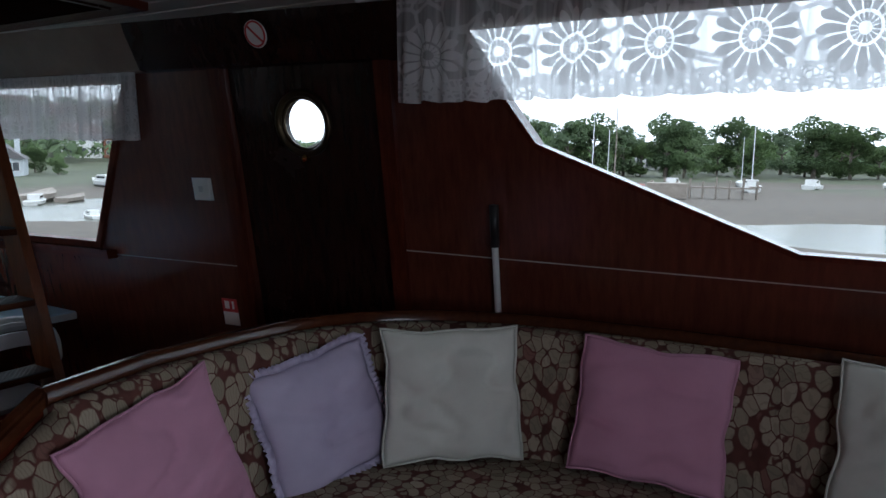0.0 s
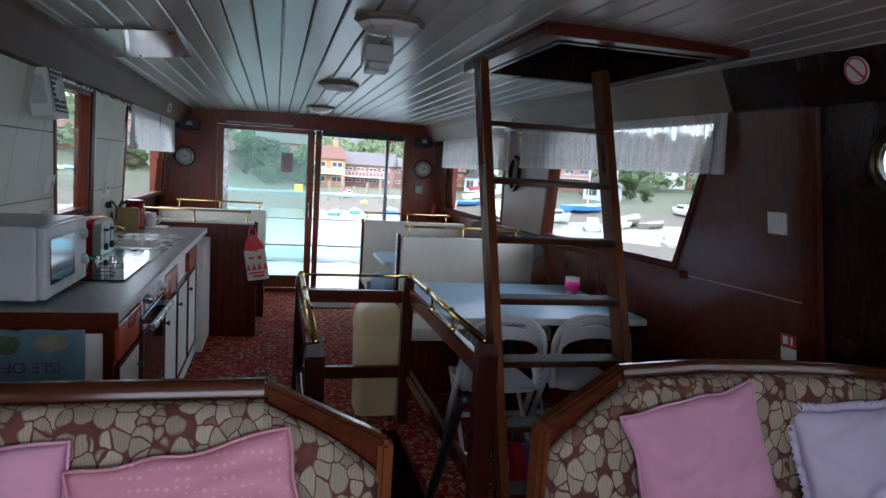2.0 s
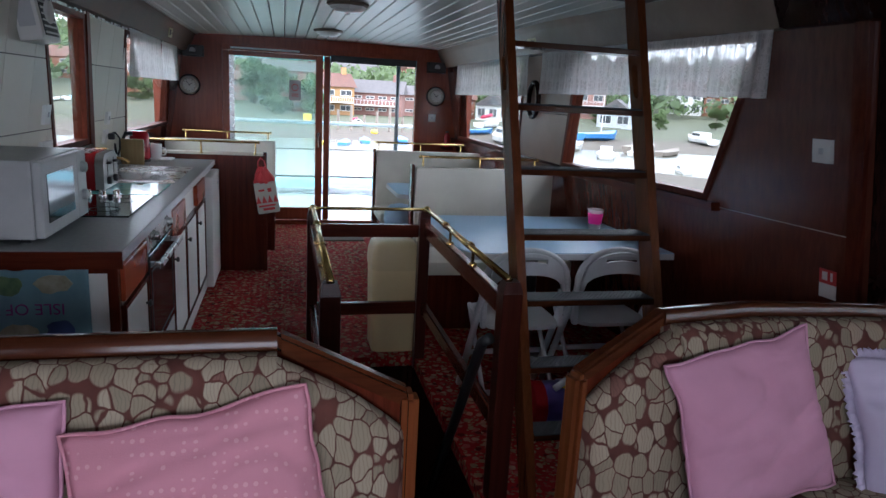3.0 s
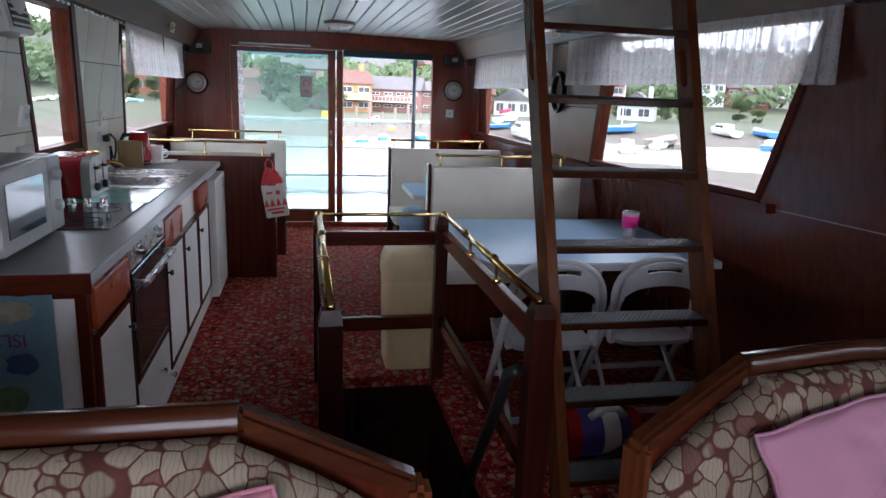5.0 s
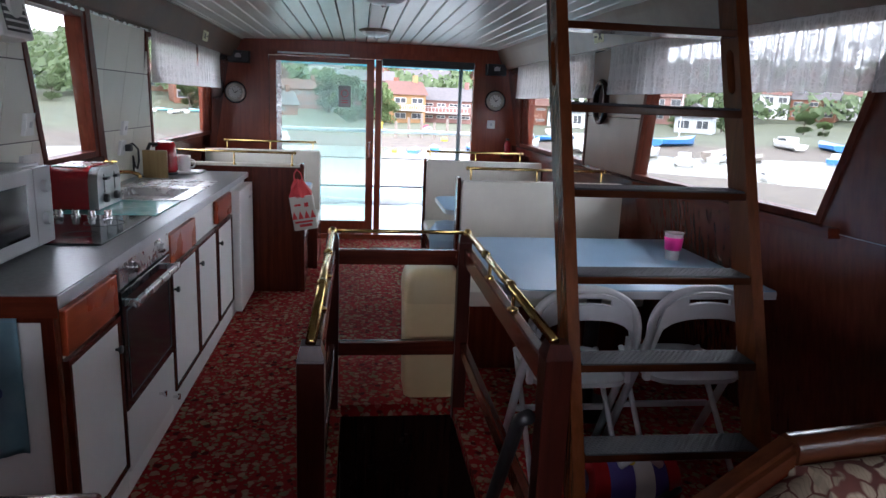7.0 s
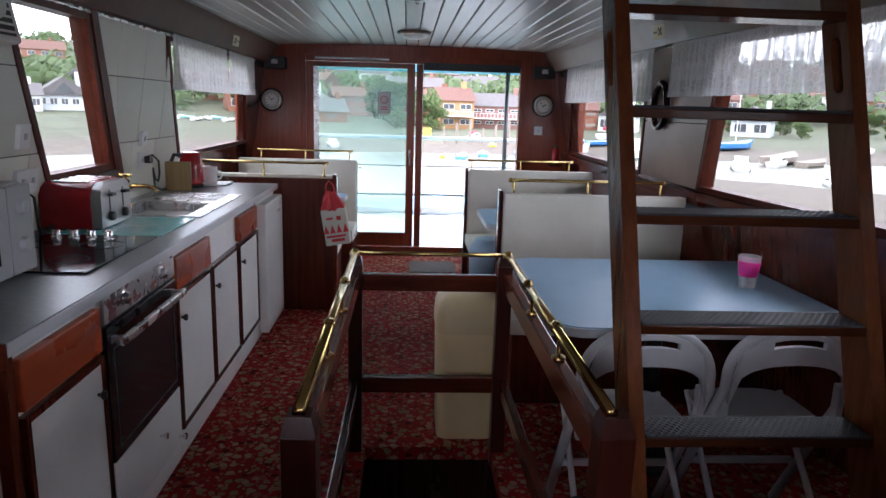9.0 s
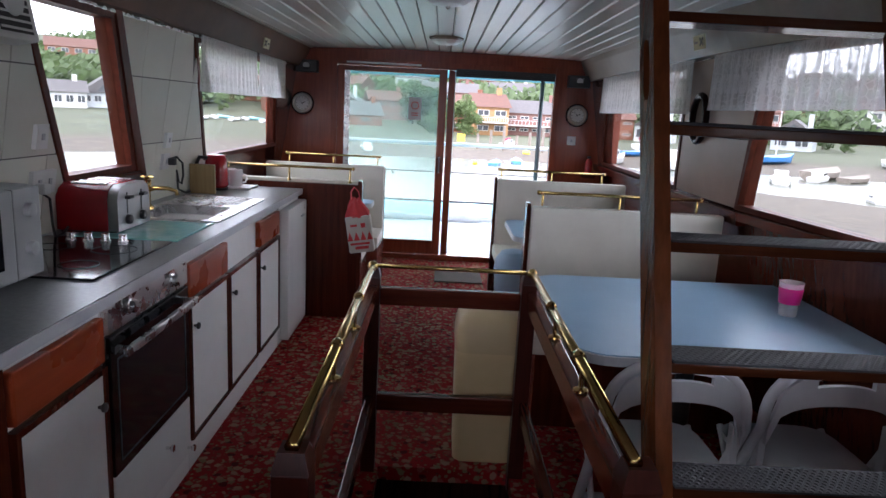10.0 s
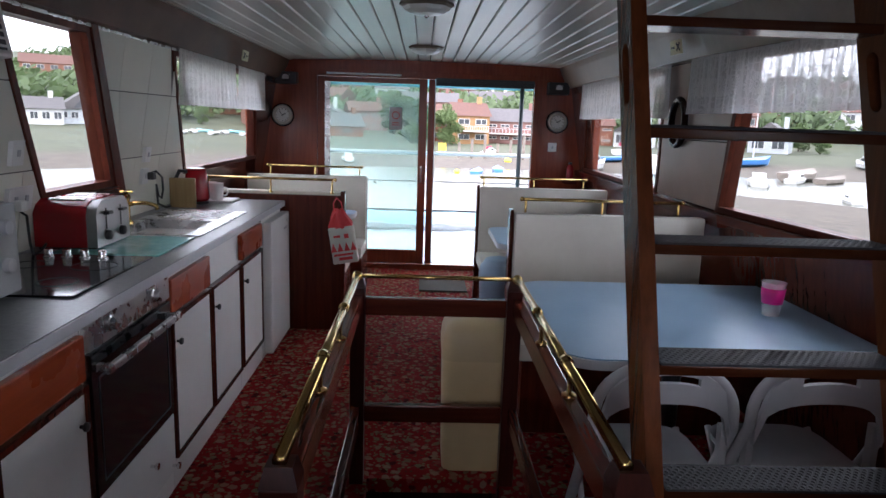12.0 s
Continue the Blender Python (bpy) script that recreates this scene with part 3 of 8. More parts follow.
# windows: frame, glass and sill in each opening
def quad_of(cols, i, lo, hi):
    at = lambda c, z: (c[0] - c[1] * (z - 1.06), z)
    return [at(cols[i], lo), at(cols[i + 1], lo), at(cols[i + 1], hi), at(cols[i], hi)]


def window(name, rect, fn, label, wood_mat, w=0.045, n=4):
    bm = bmesh.new()
    k = len(rect)
    inner = inset(rect, w)
    for i in range(k):
        j = (i + 1) % k
        prism(bm, [rect[i], rect[j], inner[j], inner[i]], lambda u, v: fn(u, v, -0.012), lambda u, v: fn(u, v, WALL_D + 0.004))
    root = tagged(part(name, fix(bm), wood_mat), label, "window", kind="structure")
    bm = bmesh.new()
    prism(bm, inner, lambda u, v: fn(u, v, 0.014), lambda u, v: fn(u, v, 0.018))
    g = part("pane", fix(bm), GLASS, root, "clear window glass")
    g.visible_shadow = False
    return root


window("window_1", quad_of(L_COLS, 1, 1.09, 1.79), left, "slanted clear window in a red-brown wooden frame above the worktop", MAHOGANY_MATT, 0.03)
window("window_2", quad_of(L_COLS, 3, 1.07, 1.79), left, "slanted clear window in a wooden frame with a short lace curtain", MAHOGANY_MATT, 0.03)
window("window_3", quad_of(R_COLS, 2, 1.038, 1.80), right, "large slanted cabin window in a dark wooden frame", MAHOGANY_MATT, 0.03)
window("window_4", quad_of(R_COLS, 4, 1.035, 1.80), right, "slanted cabin window in a dark wooden frame near the aft doors", MAHOGANY_MATT, 0.03)
window("window_5", [(-1.04, 1.91)] + FW + [(-2.95, 1.91)], right, "big forward side window with a stepped lower edge", MAHOGANY, 0.016)

# trims under the window line, and the thin pale bead on the panelling
for a, b, z0, z1, nm in ((2.2, AFT, 0.97, 1.03, "trim"), (0.7, 2.2, 0.995, 1.035, "trim")):
    bm = bmesh.new()
    prism(bm, [(a, z0), (b, z0), (b, z1), (a, z1)], lambda u, v: right(u, v, -0.05), lambda u, v: right(u, v, -0.001))
    tagged(part(nm, fix(bm), MAHOGANY_Y), "wooden window ledge along the cabin side", "ledge", kind="structure")
for a, b, z in ((-0.04, 0.9, 1.012), (-2.9, -0.77, 1.137)):
    bm = bmesh.new()
    prism(bm, [(a, z - 0.0018), (b, z - 0.0018), (b, z + 0.0018), (a, z + 0.0018)], lambda u, v: right(u, v, -0.003), lambda u, v: right(u, v, -0.0005))
    tagged(part("trim", fix(bm), BEAM_DARK_TRIM), "thin pale inlay line along the panelling", "trim", kind="structure")


# ---- doors ----
# sliding door pair in the aft bulkhead
bm = bmesh.new()
Y0, Y1 = AFT - 0.015, AFT + 0.075
box(bm, -1.12, -1.07, Y0, Y1, 0, 1.90, 0.004)
box(bm, 0.99, 1.04, Y0, Y1, 0, 1.90, 0.004)
box(bm, -1.07, 0.99, Y0, Y1, 1.84, 1.90, 0.004)
box(bm, -1.07, 0.99, Y0, Y1, 0, 0.05, 0.004)
aft_frame = tagged(part("door_frame", bm, REDWOOD), "red-brown varnished frame of the aft doorway", "door frame", kind="structure")
part("strip_light", B(-0.98, -0.28, Y0 - 0.022, Y0, 1.858, 1.874, 0.003), PLASTIC, aft_frame, "thin white strip along the door head")
slide = thing("sliding_door", (-0.55, AFT, 0.0), "closed wooden sliding door with a tall glass pane", "door", kind="structure")
bm = bmesh.new()
D0, D1 = AFT + 0.0, AFT + 0.03
box(bm, -1.068, -1.0, D0, D1, 0.052, 1.838, 0.004)
box(bm, -0.105, -0.03, D0, D1, 0.052, 1.838, 0.004)
box(bm, -1.0, -0.105, D0, D1, 1.79, 1.838, 0.004)
box(bm, -1.0, -0.105, D0, D1, 0.052, 0.19, 0.004)
part("leaf_frame", bm, REDWOOD, slide)
p = part("pane", B(-1.0, -0.105, D0 + 0.012, D0 + 0.017, 0.19, 1.79), DOORGLASS, slide, "slightly tinted door glass")
p.visible_shadow = False
part("pull_handle", B(-0.085, -0.06, D0 - 0.012, D0, 0.86, 1.02, 0.005), CHROME, slide, "recessed metal pull")
part("grey_rail", B(-1.0, -0.95, D0 - 0.004, D0 + 0.01, 0.2, 1.79), STEEL, slide, "pale metal edge strip")
second = thing("sliding_door", (0.03, AFT, 0.0), "open sliding door stile beside the clear opening", "door", kind="structure")
bm = bmesh.new()
box(bm, -0.015, 0.045, AFT + 0.035, AFT + 0.065, 0.052, 1.838, 0.004)
part("stile", bm, REDWOOD, second)
part("edge_strip", B(0.046, 0.052, AFT + 0.036, AFT + 0.06, 0.06, 1.83), PLASTIC, second, "white draught strip")
# roller blind pack above the open half
blind = thing("roller_blind", (0.5, AFT - 0.03, 1.84), "rolled-up dark slatted blind above the open doorway", "blind")
for i in range(4):
    part("slat", B(0.05, 0.985, AFT - 0.03 + 0.004 * i, AFT - 0.018 + 0.004 * i, 1.832 - 0.017 * i, 1.852 - 0.017 * i, 0.002), BLACK, blind)
# notices on the glass
sign = thing("notice", (-0.32, AFT, 1.42), "small grey no smoking notice stuck on the door glass", "sign")
part("sheet", B(-0.385, -0.265, D0 + 0.008, D0 + 0.0115, 1.36, 1.57), GREYMETAL, sign)
bm = bmesh.new()
tube(bm, [(-0.325 + 0.034 * math.cos(a), D0 + 0.007, 1.495 + 0.034 * math.sin(a)) for a in [k * math.pi / 10 for k in range(20)]], 0.004, 6, True)
box(bm, -0.36, -0.29, D0 + 0.0055, D0 + 0.0075, 1.40, 1.408)
box(bm, -0.36, -0.29, D0 + 0.0055, D0 + 0.0075, 1.42, 1.428)
part("print", bm, REDPAPER, sign, "faded red ring and bars")
YELLOW = speckle("yellow_print", (0.75, 0.55, 0.03), (0.85, 0.65, 0.05), 4, 0.6)

# side door with a porthole, in the right-hand wall
PC, PR = (-0.41, 1.595), 0.098
door_1 = thing("door_1", (1.72, -0.41, 0.02), "dark varnished wooden side door with a round porthole", "door", kind="structure")
bm = bmesh.new()
N = 32
outer = []
for q in range(N):
    a = 2 * math.pi * q / N
    c, s = math.cos(a), math.sin(a)
    outer.append((c, s))
cy0, cy1, cz0, cz1 = -0.745, -0.085, 1.35, 1.855
ring_o, ring_i = [], []
for c, s in outer:
    tu = ((cy1 - PC[0]) / c if c > 0 else (cy0 - PC[0]) / c) if abs(c) > 1e-6 else 9e9
    tv = ((cz1 - PC[1]) / s if s > 0 else (cz0 - PC[1]) / s) if abs(s) > 1e-6 else 9e9
    t_ = min(tu, tv)
    ring_o.append((PC[0] + c * t_, PC[1] + s * t_))
    ring_i.append((PC[0] + c * PR, PC[1] + s * PR))
for q in range(N):
    j = (q + 1) % N
    prism(bm, [ring_o[q], ring_o[j], ring_i[j], ring_i[q]], lambda u, v: right(u, v, 0.02), lambda u, v: right(u, v, 0.055))
prism(bm, [(cy0, 0.03), (cy1, 0.03), (cy1, cz0), (cy0, cz0)], lambda u, v: right(u, v, 0.02), lambda u, v: right(u, v, 0.055))
for c, s in ((0.335, 0.26), (-0.325, 0.26), (0.325, -0.245), (-0.335, -0.245)):
    corner = (cy1 if c > 0 else cy0, cz1 if s > 0 else cz0)
    best = sorted(ring_o, key=lambda p: abs(p[0] - corner[0]) + abs(p[1] - corner[1]))[:2]
    prism(bm, [best[0], best[1], corner], lambda u, v: right(u, v, 0.02), lambda u, v: right(u, v, 0.055))
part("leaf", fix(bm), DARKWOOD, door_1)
bm = bmesh.new()
for rr, dd, tr in ((0.112, 0.012, 0.014), (0.096, 0.02, 0.008)):
    tube(bm, [right(PC[0] + rr * math.cos(a), PC[1] + rr * math.sin(a), dd) for a in [2 * math.pi * k / 36 for k in range(36)]], tr, 8, True)
part("porthole_ring", bm, speckle("tarnished_bronze", (0.05, 0.035, 0.02), (0.10, 0.07, 0.04), 9, 0.4, 0.8), door_1, "tarnished bronze porthole ring", 40)
bm = bmesh.new()
prism(bm, [(PC[0] + 0.098 * math.cos(a), PC[1] + 0.098 * math.sin(a)) for a in [2 * math.pi * k / 32 for k in range(32)]], lambda u, v: right(u, v, 0.03), lambda u, v: right(u, v, 0.035))
p = part("porthole_glass", fix(bm), GLASS, door_1)
p.visible_shadow = False
bm = bmesh.new()
lathe(bm, [(0.004, -0.02), (0.014, -0.012), (0.014, 0.01), (0.006, 0.014)], right(PC[0] + 0.0, PC[1] - 0.128, 0.004), 10, "x")
part("porthole_dog", bm, BRASS, door_1)
bm = bmesh.new()
for a, b, lo, hi in ((-0.08, -0.02, 0.02, 1.92), (-0.81, -0.75, 0.02, 1.92), (-0.75, -0.08, 1.862, 1.92)):
    prism(bm, [(a, lo), (b, lo), (b, hi), (a, hi)], lambda u, v: right(u, v, -0.022), lambda u, v: right(u, v, -0.001))
tagged(part("door_frame", fix(bm), MAHOGANY), "red-brown wooden frame round the side door", "door frame", kind="structure")


# ---- galley ----
CX, WALLX = -0.99, -1.585


def cab(name, y0, y1, label, drawer=True, hinge=1):
    root = thing(name, (-1.28, (y0 + y1) / 2, 0.0), label, "cabinet", "galley units")
    bm = bmesh.new()
    box(bm, -1.57, CX - 0.012, y0, y1, 0.0, 0.862)
    part("body", bm, WHITE, root)
    part("plinth", B(CX - 0.012, CX - 0.002, y0, y1, 0.0, 0.10, 0.002), WHITE, root)
    F = lambda u, v, d: (CX + d, u, v)
    ys = [(y0 + 0.012, y1 - 0.012)] if y1 - y0 < 0.7 else [(y0 + 0.012, (y0 + y1) / 2 - 0.008), ((y0 + y1) / 2 + 0.008, y1 - 0.012)]
    for a, b in ys:
        d = part("door", B(CX - 0.011, CX + 0.008, a + 0.018, b - 0.018, 0.14, 0.672, 0.002), WHITE, root, "white door panel")
        part("edging", frame_bm([(a, 0.122), (b, 0.122), (b, 0.69), (a, 0.69)], 0.017, F, -0.011, 0.014), MAHOGANY, d, "dark red wooden edging")
        bm = bmesh.new()
        ky = b - 0.05 if hinge > 0 else a + 0.05
        lathe(bm, [(0.005, 0.006), (0.006, 0.016), (0.014, 0.022), (0.013, 0.03), (0.004, 0.033)], (CX, ky, 0.585), 12, "x")
        part("knob", bm, BLACK, d, "round dark knob", 50)
    if drawer:
        part("drawer", B(CX - 0.011, CX + 0.014, y0 + 0.012, (y1 if y1 - y0 < 0.7 else (y0 + y1) / 2) - 0.02, 0.705, 0.838, 0.006), ORANGE_WOOD, root, "orange-brown wooden drawer front")
    return root


unit = cab("base_cabinet", 0.275, 0.72, "white base cabinet with orange-brown drawer and edged door")
cab("base_cabinet", 1.34, 2.325, "double white base cabinet with edged doors and one drawer", hinge=-1)
cab("base_cabinet", 2.33, 2.80, "white base cabinet with a dark edged door beside the fridge", hinge=-1)

oven = thing("oven", (-1.28, 0.99, 0.0), "built-in steel oven with black glass door and two knobs", "oven")
part("body", B(-1.57, CX - 0.012, 0.724, 1.336, 0.0, 0.862), WHITE, oven)
part("control_panel", B(CX - 0.012, CX + 0.012, 0.726, 1.334, 0.775, 0.872, 0.003), STEEL, oven)
d = part("oven_door", B(CX - 0.012, CX + 0.014, 0.726, 1.334, 0.325, 0.765, 0.005), BLACKGLASS, oven, "black glass oven door")
bm = bmesh.new()
box(bm, CX + 0.045, CX + 0.062, 0.74, 1.32, 0.705, 0.733, 0.006)
box(bm, CX + 0.014, CX + 0.046, 0.755, 0.775, 0.708, 0.73)
box(bm, CX + 0.014, CX + 0.046, 1.28, 1.30, 0.708, 0.73)
part("handle", bm, STEEL, d, "brushed steel bar handle")
part("glass_rim", frame_bm([(0.765, 0.36), (1.295, 0.36), (1.295, 0.69), (0.765, 0.69)], 0.006, lambda u, v, q: (CX + q, u, v), 0.0135, 0.0155), BLACK, d)
for y in (0.862, 1.19):
    bm = bmesh.new()
    lathe(bm, [(0.025, 0.012), (0.025, 0.016), (0.020, 0.018), (0.019, 0.034), (0.016, 0.037)], (CX, y, 0.822), 20, "x")
    part("knob", bm, STEEL, oven, "steel cooker knob", 40)
d = part("drawer", B(CX - 0.012, CX + 0.01, 0.728, 1.332, 0.09, 0.318, 0.003), WHITE, oven, "white drawer under the oven")
for y, z in ((1.10, 0.225), (1.30, 0.12)):
    bm = bmesh.new()
    lathe(bm, [(0.006, 0.0), (0.006, 0.014), (0.013, 0.02), (0.013, 0.028), (0.005, 0.03)], (CX + 0.01, y, z), 12, "x")
    part("knob", bm, CHROME, d)
part("plinth", B(CX - 0.012, CX - 0.002, 0.724, 1.336, 0.0, 0.088), WHITE, oven)

# end panel by the companionway, with the tea towel
bm = B(-1.57, CX - 0.002, 0.245, 0.273, 0.0, 0.862)
endp = tagged(part("end_panel", bm, WHITE), "white end panel of the galley units", "panel")
bm = bmesh.new()
box(bm, CX - 0.03, CX + 0.004, 0.236, 0.276, 0.0, 0.852, 0.003)
box(bm, -1.57, CX - 0.03, 0.24, 0.2445, 0.82, 0.862)
part("corner_post", bm, MAHOGANY, endp, "dark red corner post")

fridge = thing("fridge", (-1.25, 3.0, 0.0), "white under-counter fridge beside the wooden booth", "fridge")
part("body", B(-1.56, CX + 0.0, 2.815, 3.345, 0.0, 0.852, 0.004), PLASTIC, fridge)
d = part("fridge_door", B(CX + 0.004, CX + 0.058, 2.815, 3.345, 0.03, 0.835, 0.008), PLASTIC, fridge, "white fridge door")
part("badge", B(CX + 0.058, CX + 0.061, 3.18, 3.26, 0.74, 0.752), GREYMETAL, d)

WT0, WT1, WTY0, WTY1 = 0.865, 0.902, 0.225, 3.365
SX0, SX1, SY0, SY1 = -1.46, -1.12, 1.96, 2.36
bm = bmesh.new()
top_x, top_y = (-1.60, SX0, SX1, -0.968), (WTY0, SY0, SY1, WTY1)
top_v = {(i, j): bm.verts.new((top_x[i], top_y[j], WT0)) for i in range(4) for j in range(4)}
slab = [bm.faces.new([top_v[i + a, j + b] for a, b in ((0, 0), (0, 1), (1, 1), (1, 0))]) for i in range(3) for j in range(3) if (i, j) != (1, 1)]
up = bmesh.ops.extrude_face_region(bm, geom=slab)
bmesh.ops.translate(bm, vec=(0, 0, WT1 - WT0), verts=[v for v in up["geom"] if isinstance(v, bmesh.types.BMVert)])
fix(bm)
top = tagged(part("worktop", bm, WORKTOP), "mottled grey laminate galley worktop with dark end trim", "worktop")
bm = bmesh.new()
box(bm, -1.60, -0.966, WTY0 - 0.006, WTY0 - 0.0005, 0.84, 0.899)
part("end_trim", bm, MAHOGANY_X, top, "dark red wooden end trim")
part("front_edge", B(-0.9675, -0.962, WTY0, WTY1, 0.867, 0.9, 0.002), GREYMETAL, top, "pale grey front edge")

hob = thing("hob", (-1.28, 1.14, WT1), "black glass electric hob with chrome knobs", "hob")
part("glass", B(-1.55, -1.07, 0.835, 1.43, WT1 + 0.0005, WT1 + 0.008, 0.002), BLACKGLASS, hob)
for cx_, cy_, r_ in ((-1.42, 1.0, 0.075), (-1.2, 1.0, 0.06), (-1.42, 1.24, 0.06), (-1.2, 1.24, 0.075)):
    bm = tube(bmesh.new(), [(cx_ + r_ * math.cos(a), cy_ + r_ * math.sin(a), WT1 + 0.0085) for a in [2 * math.pi * k / 28 for k in range(28)]], 0.0012, 4, True)
    part("ring_mark", bm, RUBBER, hob, "thin grey ring marks")
for x in (-1.425, -1.36, -1.295, -1.23):
    bm = bmesh.new()
    lathe(bm, [(0.02, 0.008), (0.02, 0.012), (0.016, 0.016), (0.015, 0.036), (0.012, 0.039)], (x, 1.37, WT1), 16)
    part("knob", bm, CHROME, hob, "chrome hob knob", 40)

sink = thing("sink", (-1.29, 2.3, WT1), "stainless steel sink with bowl and ribbed drainer", "sink")
bm = bmesh.new()
RX0, RX1, RY0, RY1 = -1.51, -1.05, 1.92, 2.74
z0, z1 = WT1 + 0.0005, WT1 + 0.006
box(bm, RX0, SX0, RY0, SY1, z0, z1)
box(bm, SX1, RX1, RY0, SY1, z0, z1)
box(bm, SX0, SX1, RY0, SY0, z0, z1)
box(bm, RX0, RX1, SY1, RY1, z0, z1)
part("rim", bm, STEEL, sink)
bm = bmesh.new()
for a in ((SX0, SX0 + 0.004, SY0, SY1), (SX1 - 0.004, SX1, SY0, SY1), (SX0, SX1, SY0, SY0 + 0.004), (SX0, SX1, SY1 - 0.004, SY1)):
    box(bm, *a, 0.76, z1 - 0.001)
box(bm, SX0, SX1, SY0, SY1, 0.755, 0.76)
part("bowl", bm, STEEL, sink)
for k in range(7):
    y = 2.44 + 0.047 * k
    part("drainer_rib", B(-1.47, -1.12, y, y + 0.014, z1 - 0.001, z1 + 0.004, 0.003), STEEL, sink)
tap = thing("tap", (-1.485, 2.185, WT1), "polished brass mixer tap over the sink", "tap")
bm = bmesh.new()
lathe(bm, [(0.028, 0.006), (0.026, 0.018), (0.014, 0.028), (0.014, 0.12), (0.019, 0.13), (0.017, 0.15), (0.008, 0.158)], (-1.485, 2.185, WT1), 16)
part("body", bm, BRASS, tap, smooth=40)
bm = bmesh.new()
tube(bm, [(-1.485, 2.185, 1.0), (-1.45, 2.19, 1.012), (-1.39, 2.195, 1.012), (-1.35, 2.20, 1.0), (-1.345, 2.20, 0.98)], [0.012, 0.011, 0.010, 0.010, 0.011], 10)
part("spout", bm, BRASS, tap, smooth=50)
bm = bmesh.new()
for a in (0, math.pi / 2):
    tube(bm, [(-1.485 - 0.03 * math.cos(a), 2.185 - 0.03 * math.sin(a), 1.066), (-1.485 + 0.03 * math.cos(a), 2.185 + 0.03 * math.sin(a), 1.066)], 0.006, 8)
part("cross_handle", bm, BRASS, tap)
saver = thing("worktop_saver", (-1.29, 1.7, WT1), "turquoise glass chopping board with flower print", "chopping board")
TURQ = speckle("turquoise_glass", (0.10, 0.34, 0.34), (0.20, 0.48, 0.46), 18, 0.12, bump=0.0)
part("board", B(-1.47, -1.06, 1.455, 1.88, WT1 + 0.0005, WT1 + 0.006, 0.002), TURQ, saver)

MICROGREY = speckle("silver_grey_enamel", (0.34, 0.35, 0.35), (0.42, 0.43, 0.43), 4, 0.4, bump=0.02, rvar=0.05)

# microwave
mw = thing("microwave", (-1.35, 0.52, WT1), "silver-grey countertop microwave with a glass door", "microwave")
MX0, MX1, MY0, MY1, MZ0, MZ1 = -1.565, -1.255, 0.32, 0.86, WT1 + 0.014, WT1 + 0.282
part("case", B(MX0, MX1, MY0, MY1, MZ0, MZ1, 0.008), MICROGREY, mw)
d = part("door", B(MX1, MX1 + 0.03, MY0 + 0.002, MY1 - 0.13, MZ0 + 0.004, MZ1 - 0.004, 0.008), MICROGREY, mw, "grey door frame")
part("window", B(MX1 + 0.0295, MX1 + 0.0325, MY0 + 0.05, MY1 - 0.19, MZ0 + 0.05, MZ1 - 0.05, 0.001), BLACKGLASS, d, "dark door glass")
part("panel", B(MX1, MX1 + 0.028, MY1 - 0.127, MY1 - 0.002, MZ0 + 0.004, MZ1 - 0.004, 0.005), MICROGREY, mw)
for z in (MZ0 + 0.09, MZ0 + 0.2):
    bm = bmesh.new()
    lathe(bm, [(0.022, 0.028), (0.02, 0.045), (0.015, 0.048)], (MX1, MY1 - 0.065, z), 18, "x")
    part("dial", bm, MICROGREY, mw, smooth=40)
for r_ in range(5):
    for c_ in range(5):
        y = -1.50 + 0.018 * c_
        part("vent", B(y, y + 0.012, MY0 - 0.0012, MY0 + 0.002, MZ0 + 0.04 + 0.016 * r_, MZ0 + 0.047 + 0.016 * r_), BLACK, mw)
for x, y in ((MX0 + 0.04, MY0 + 0.04), (MX1 - 0.04, MY0 + 0.04), (MX0 + 0.04, MY1 - 0.04), (MX1 - 0.04, MY1 - 0.04)):
    part("foot", B(x - 0.015, x + 0.015, y - 0.015, y + 0.015, WT1 + 0.0005, MZ0 + 0.001), BLACK, mw)

MICROSTEEL = speckle("satin_steel", (0.30, 0.30, 0.30), (0.38, 0.38, 0.37), 6, 0.36, 1.0, bump=0.02, rvar=0.05)
# toaster: loaf-shaped red body, chrome end with levers and dials
toaster = thing("toaster", (-1.42, 1.63, WT1), "red four-slot toaster with a satin steel end panel", "toaster")
TX0, TX1, TY0, TY1 = -1.568, -1.325, 1.535, 1.835
bm = bmesh.new()
prof = [(TY0, 0.0), (TY0, 0.13), (TY0 + 0.015, 0.165), (TY0 + 0.05, 0.185), (TY1 - 0.05, 0.185), (TY1 - 0.015, 0.165), (TY1, 0.13), (TY1, 0.0)]
tz = WT1 + 0.012
prism(bm, prof, lambda u, v: (TX0, u, tz + v), lambda u, v: (TX1 - 0.04, u, tz + v))
part("body", fix(bm), REDGLOSS, toaster, "glossy red side", 50)
bm = bmesh.new()
prism(bm, [(TY0 + (u - TY0) * 0.98 + 0.003, v * 0.985) for u, v in prof], lambda u, v: (TX1 - 0.04, u, tz + v), lambda u, v: (TX1, u, tz + v))
part("end_panel", fix(bm), MICROSTEEL, toaster, "satin steel end panel", 50)
for y in (TY0 + 0.055, TY0 + 0.115, TY0 + 0.185, TY0 + 0.245):
    part("slot", B(TX0 + 0.04, TX1 - 0.06, y - 0.012, y + 0.012, tz + 0.18, tz + 0.188, 0.002), STEEL, toaster, "steel toast slot")
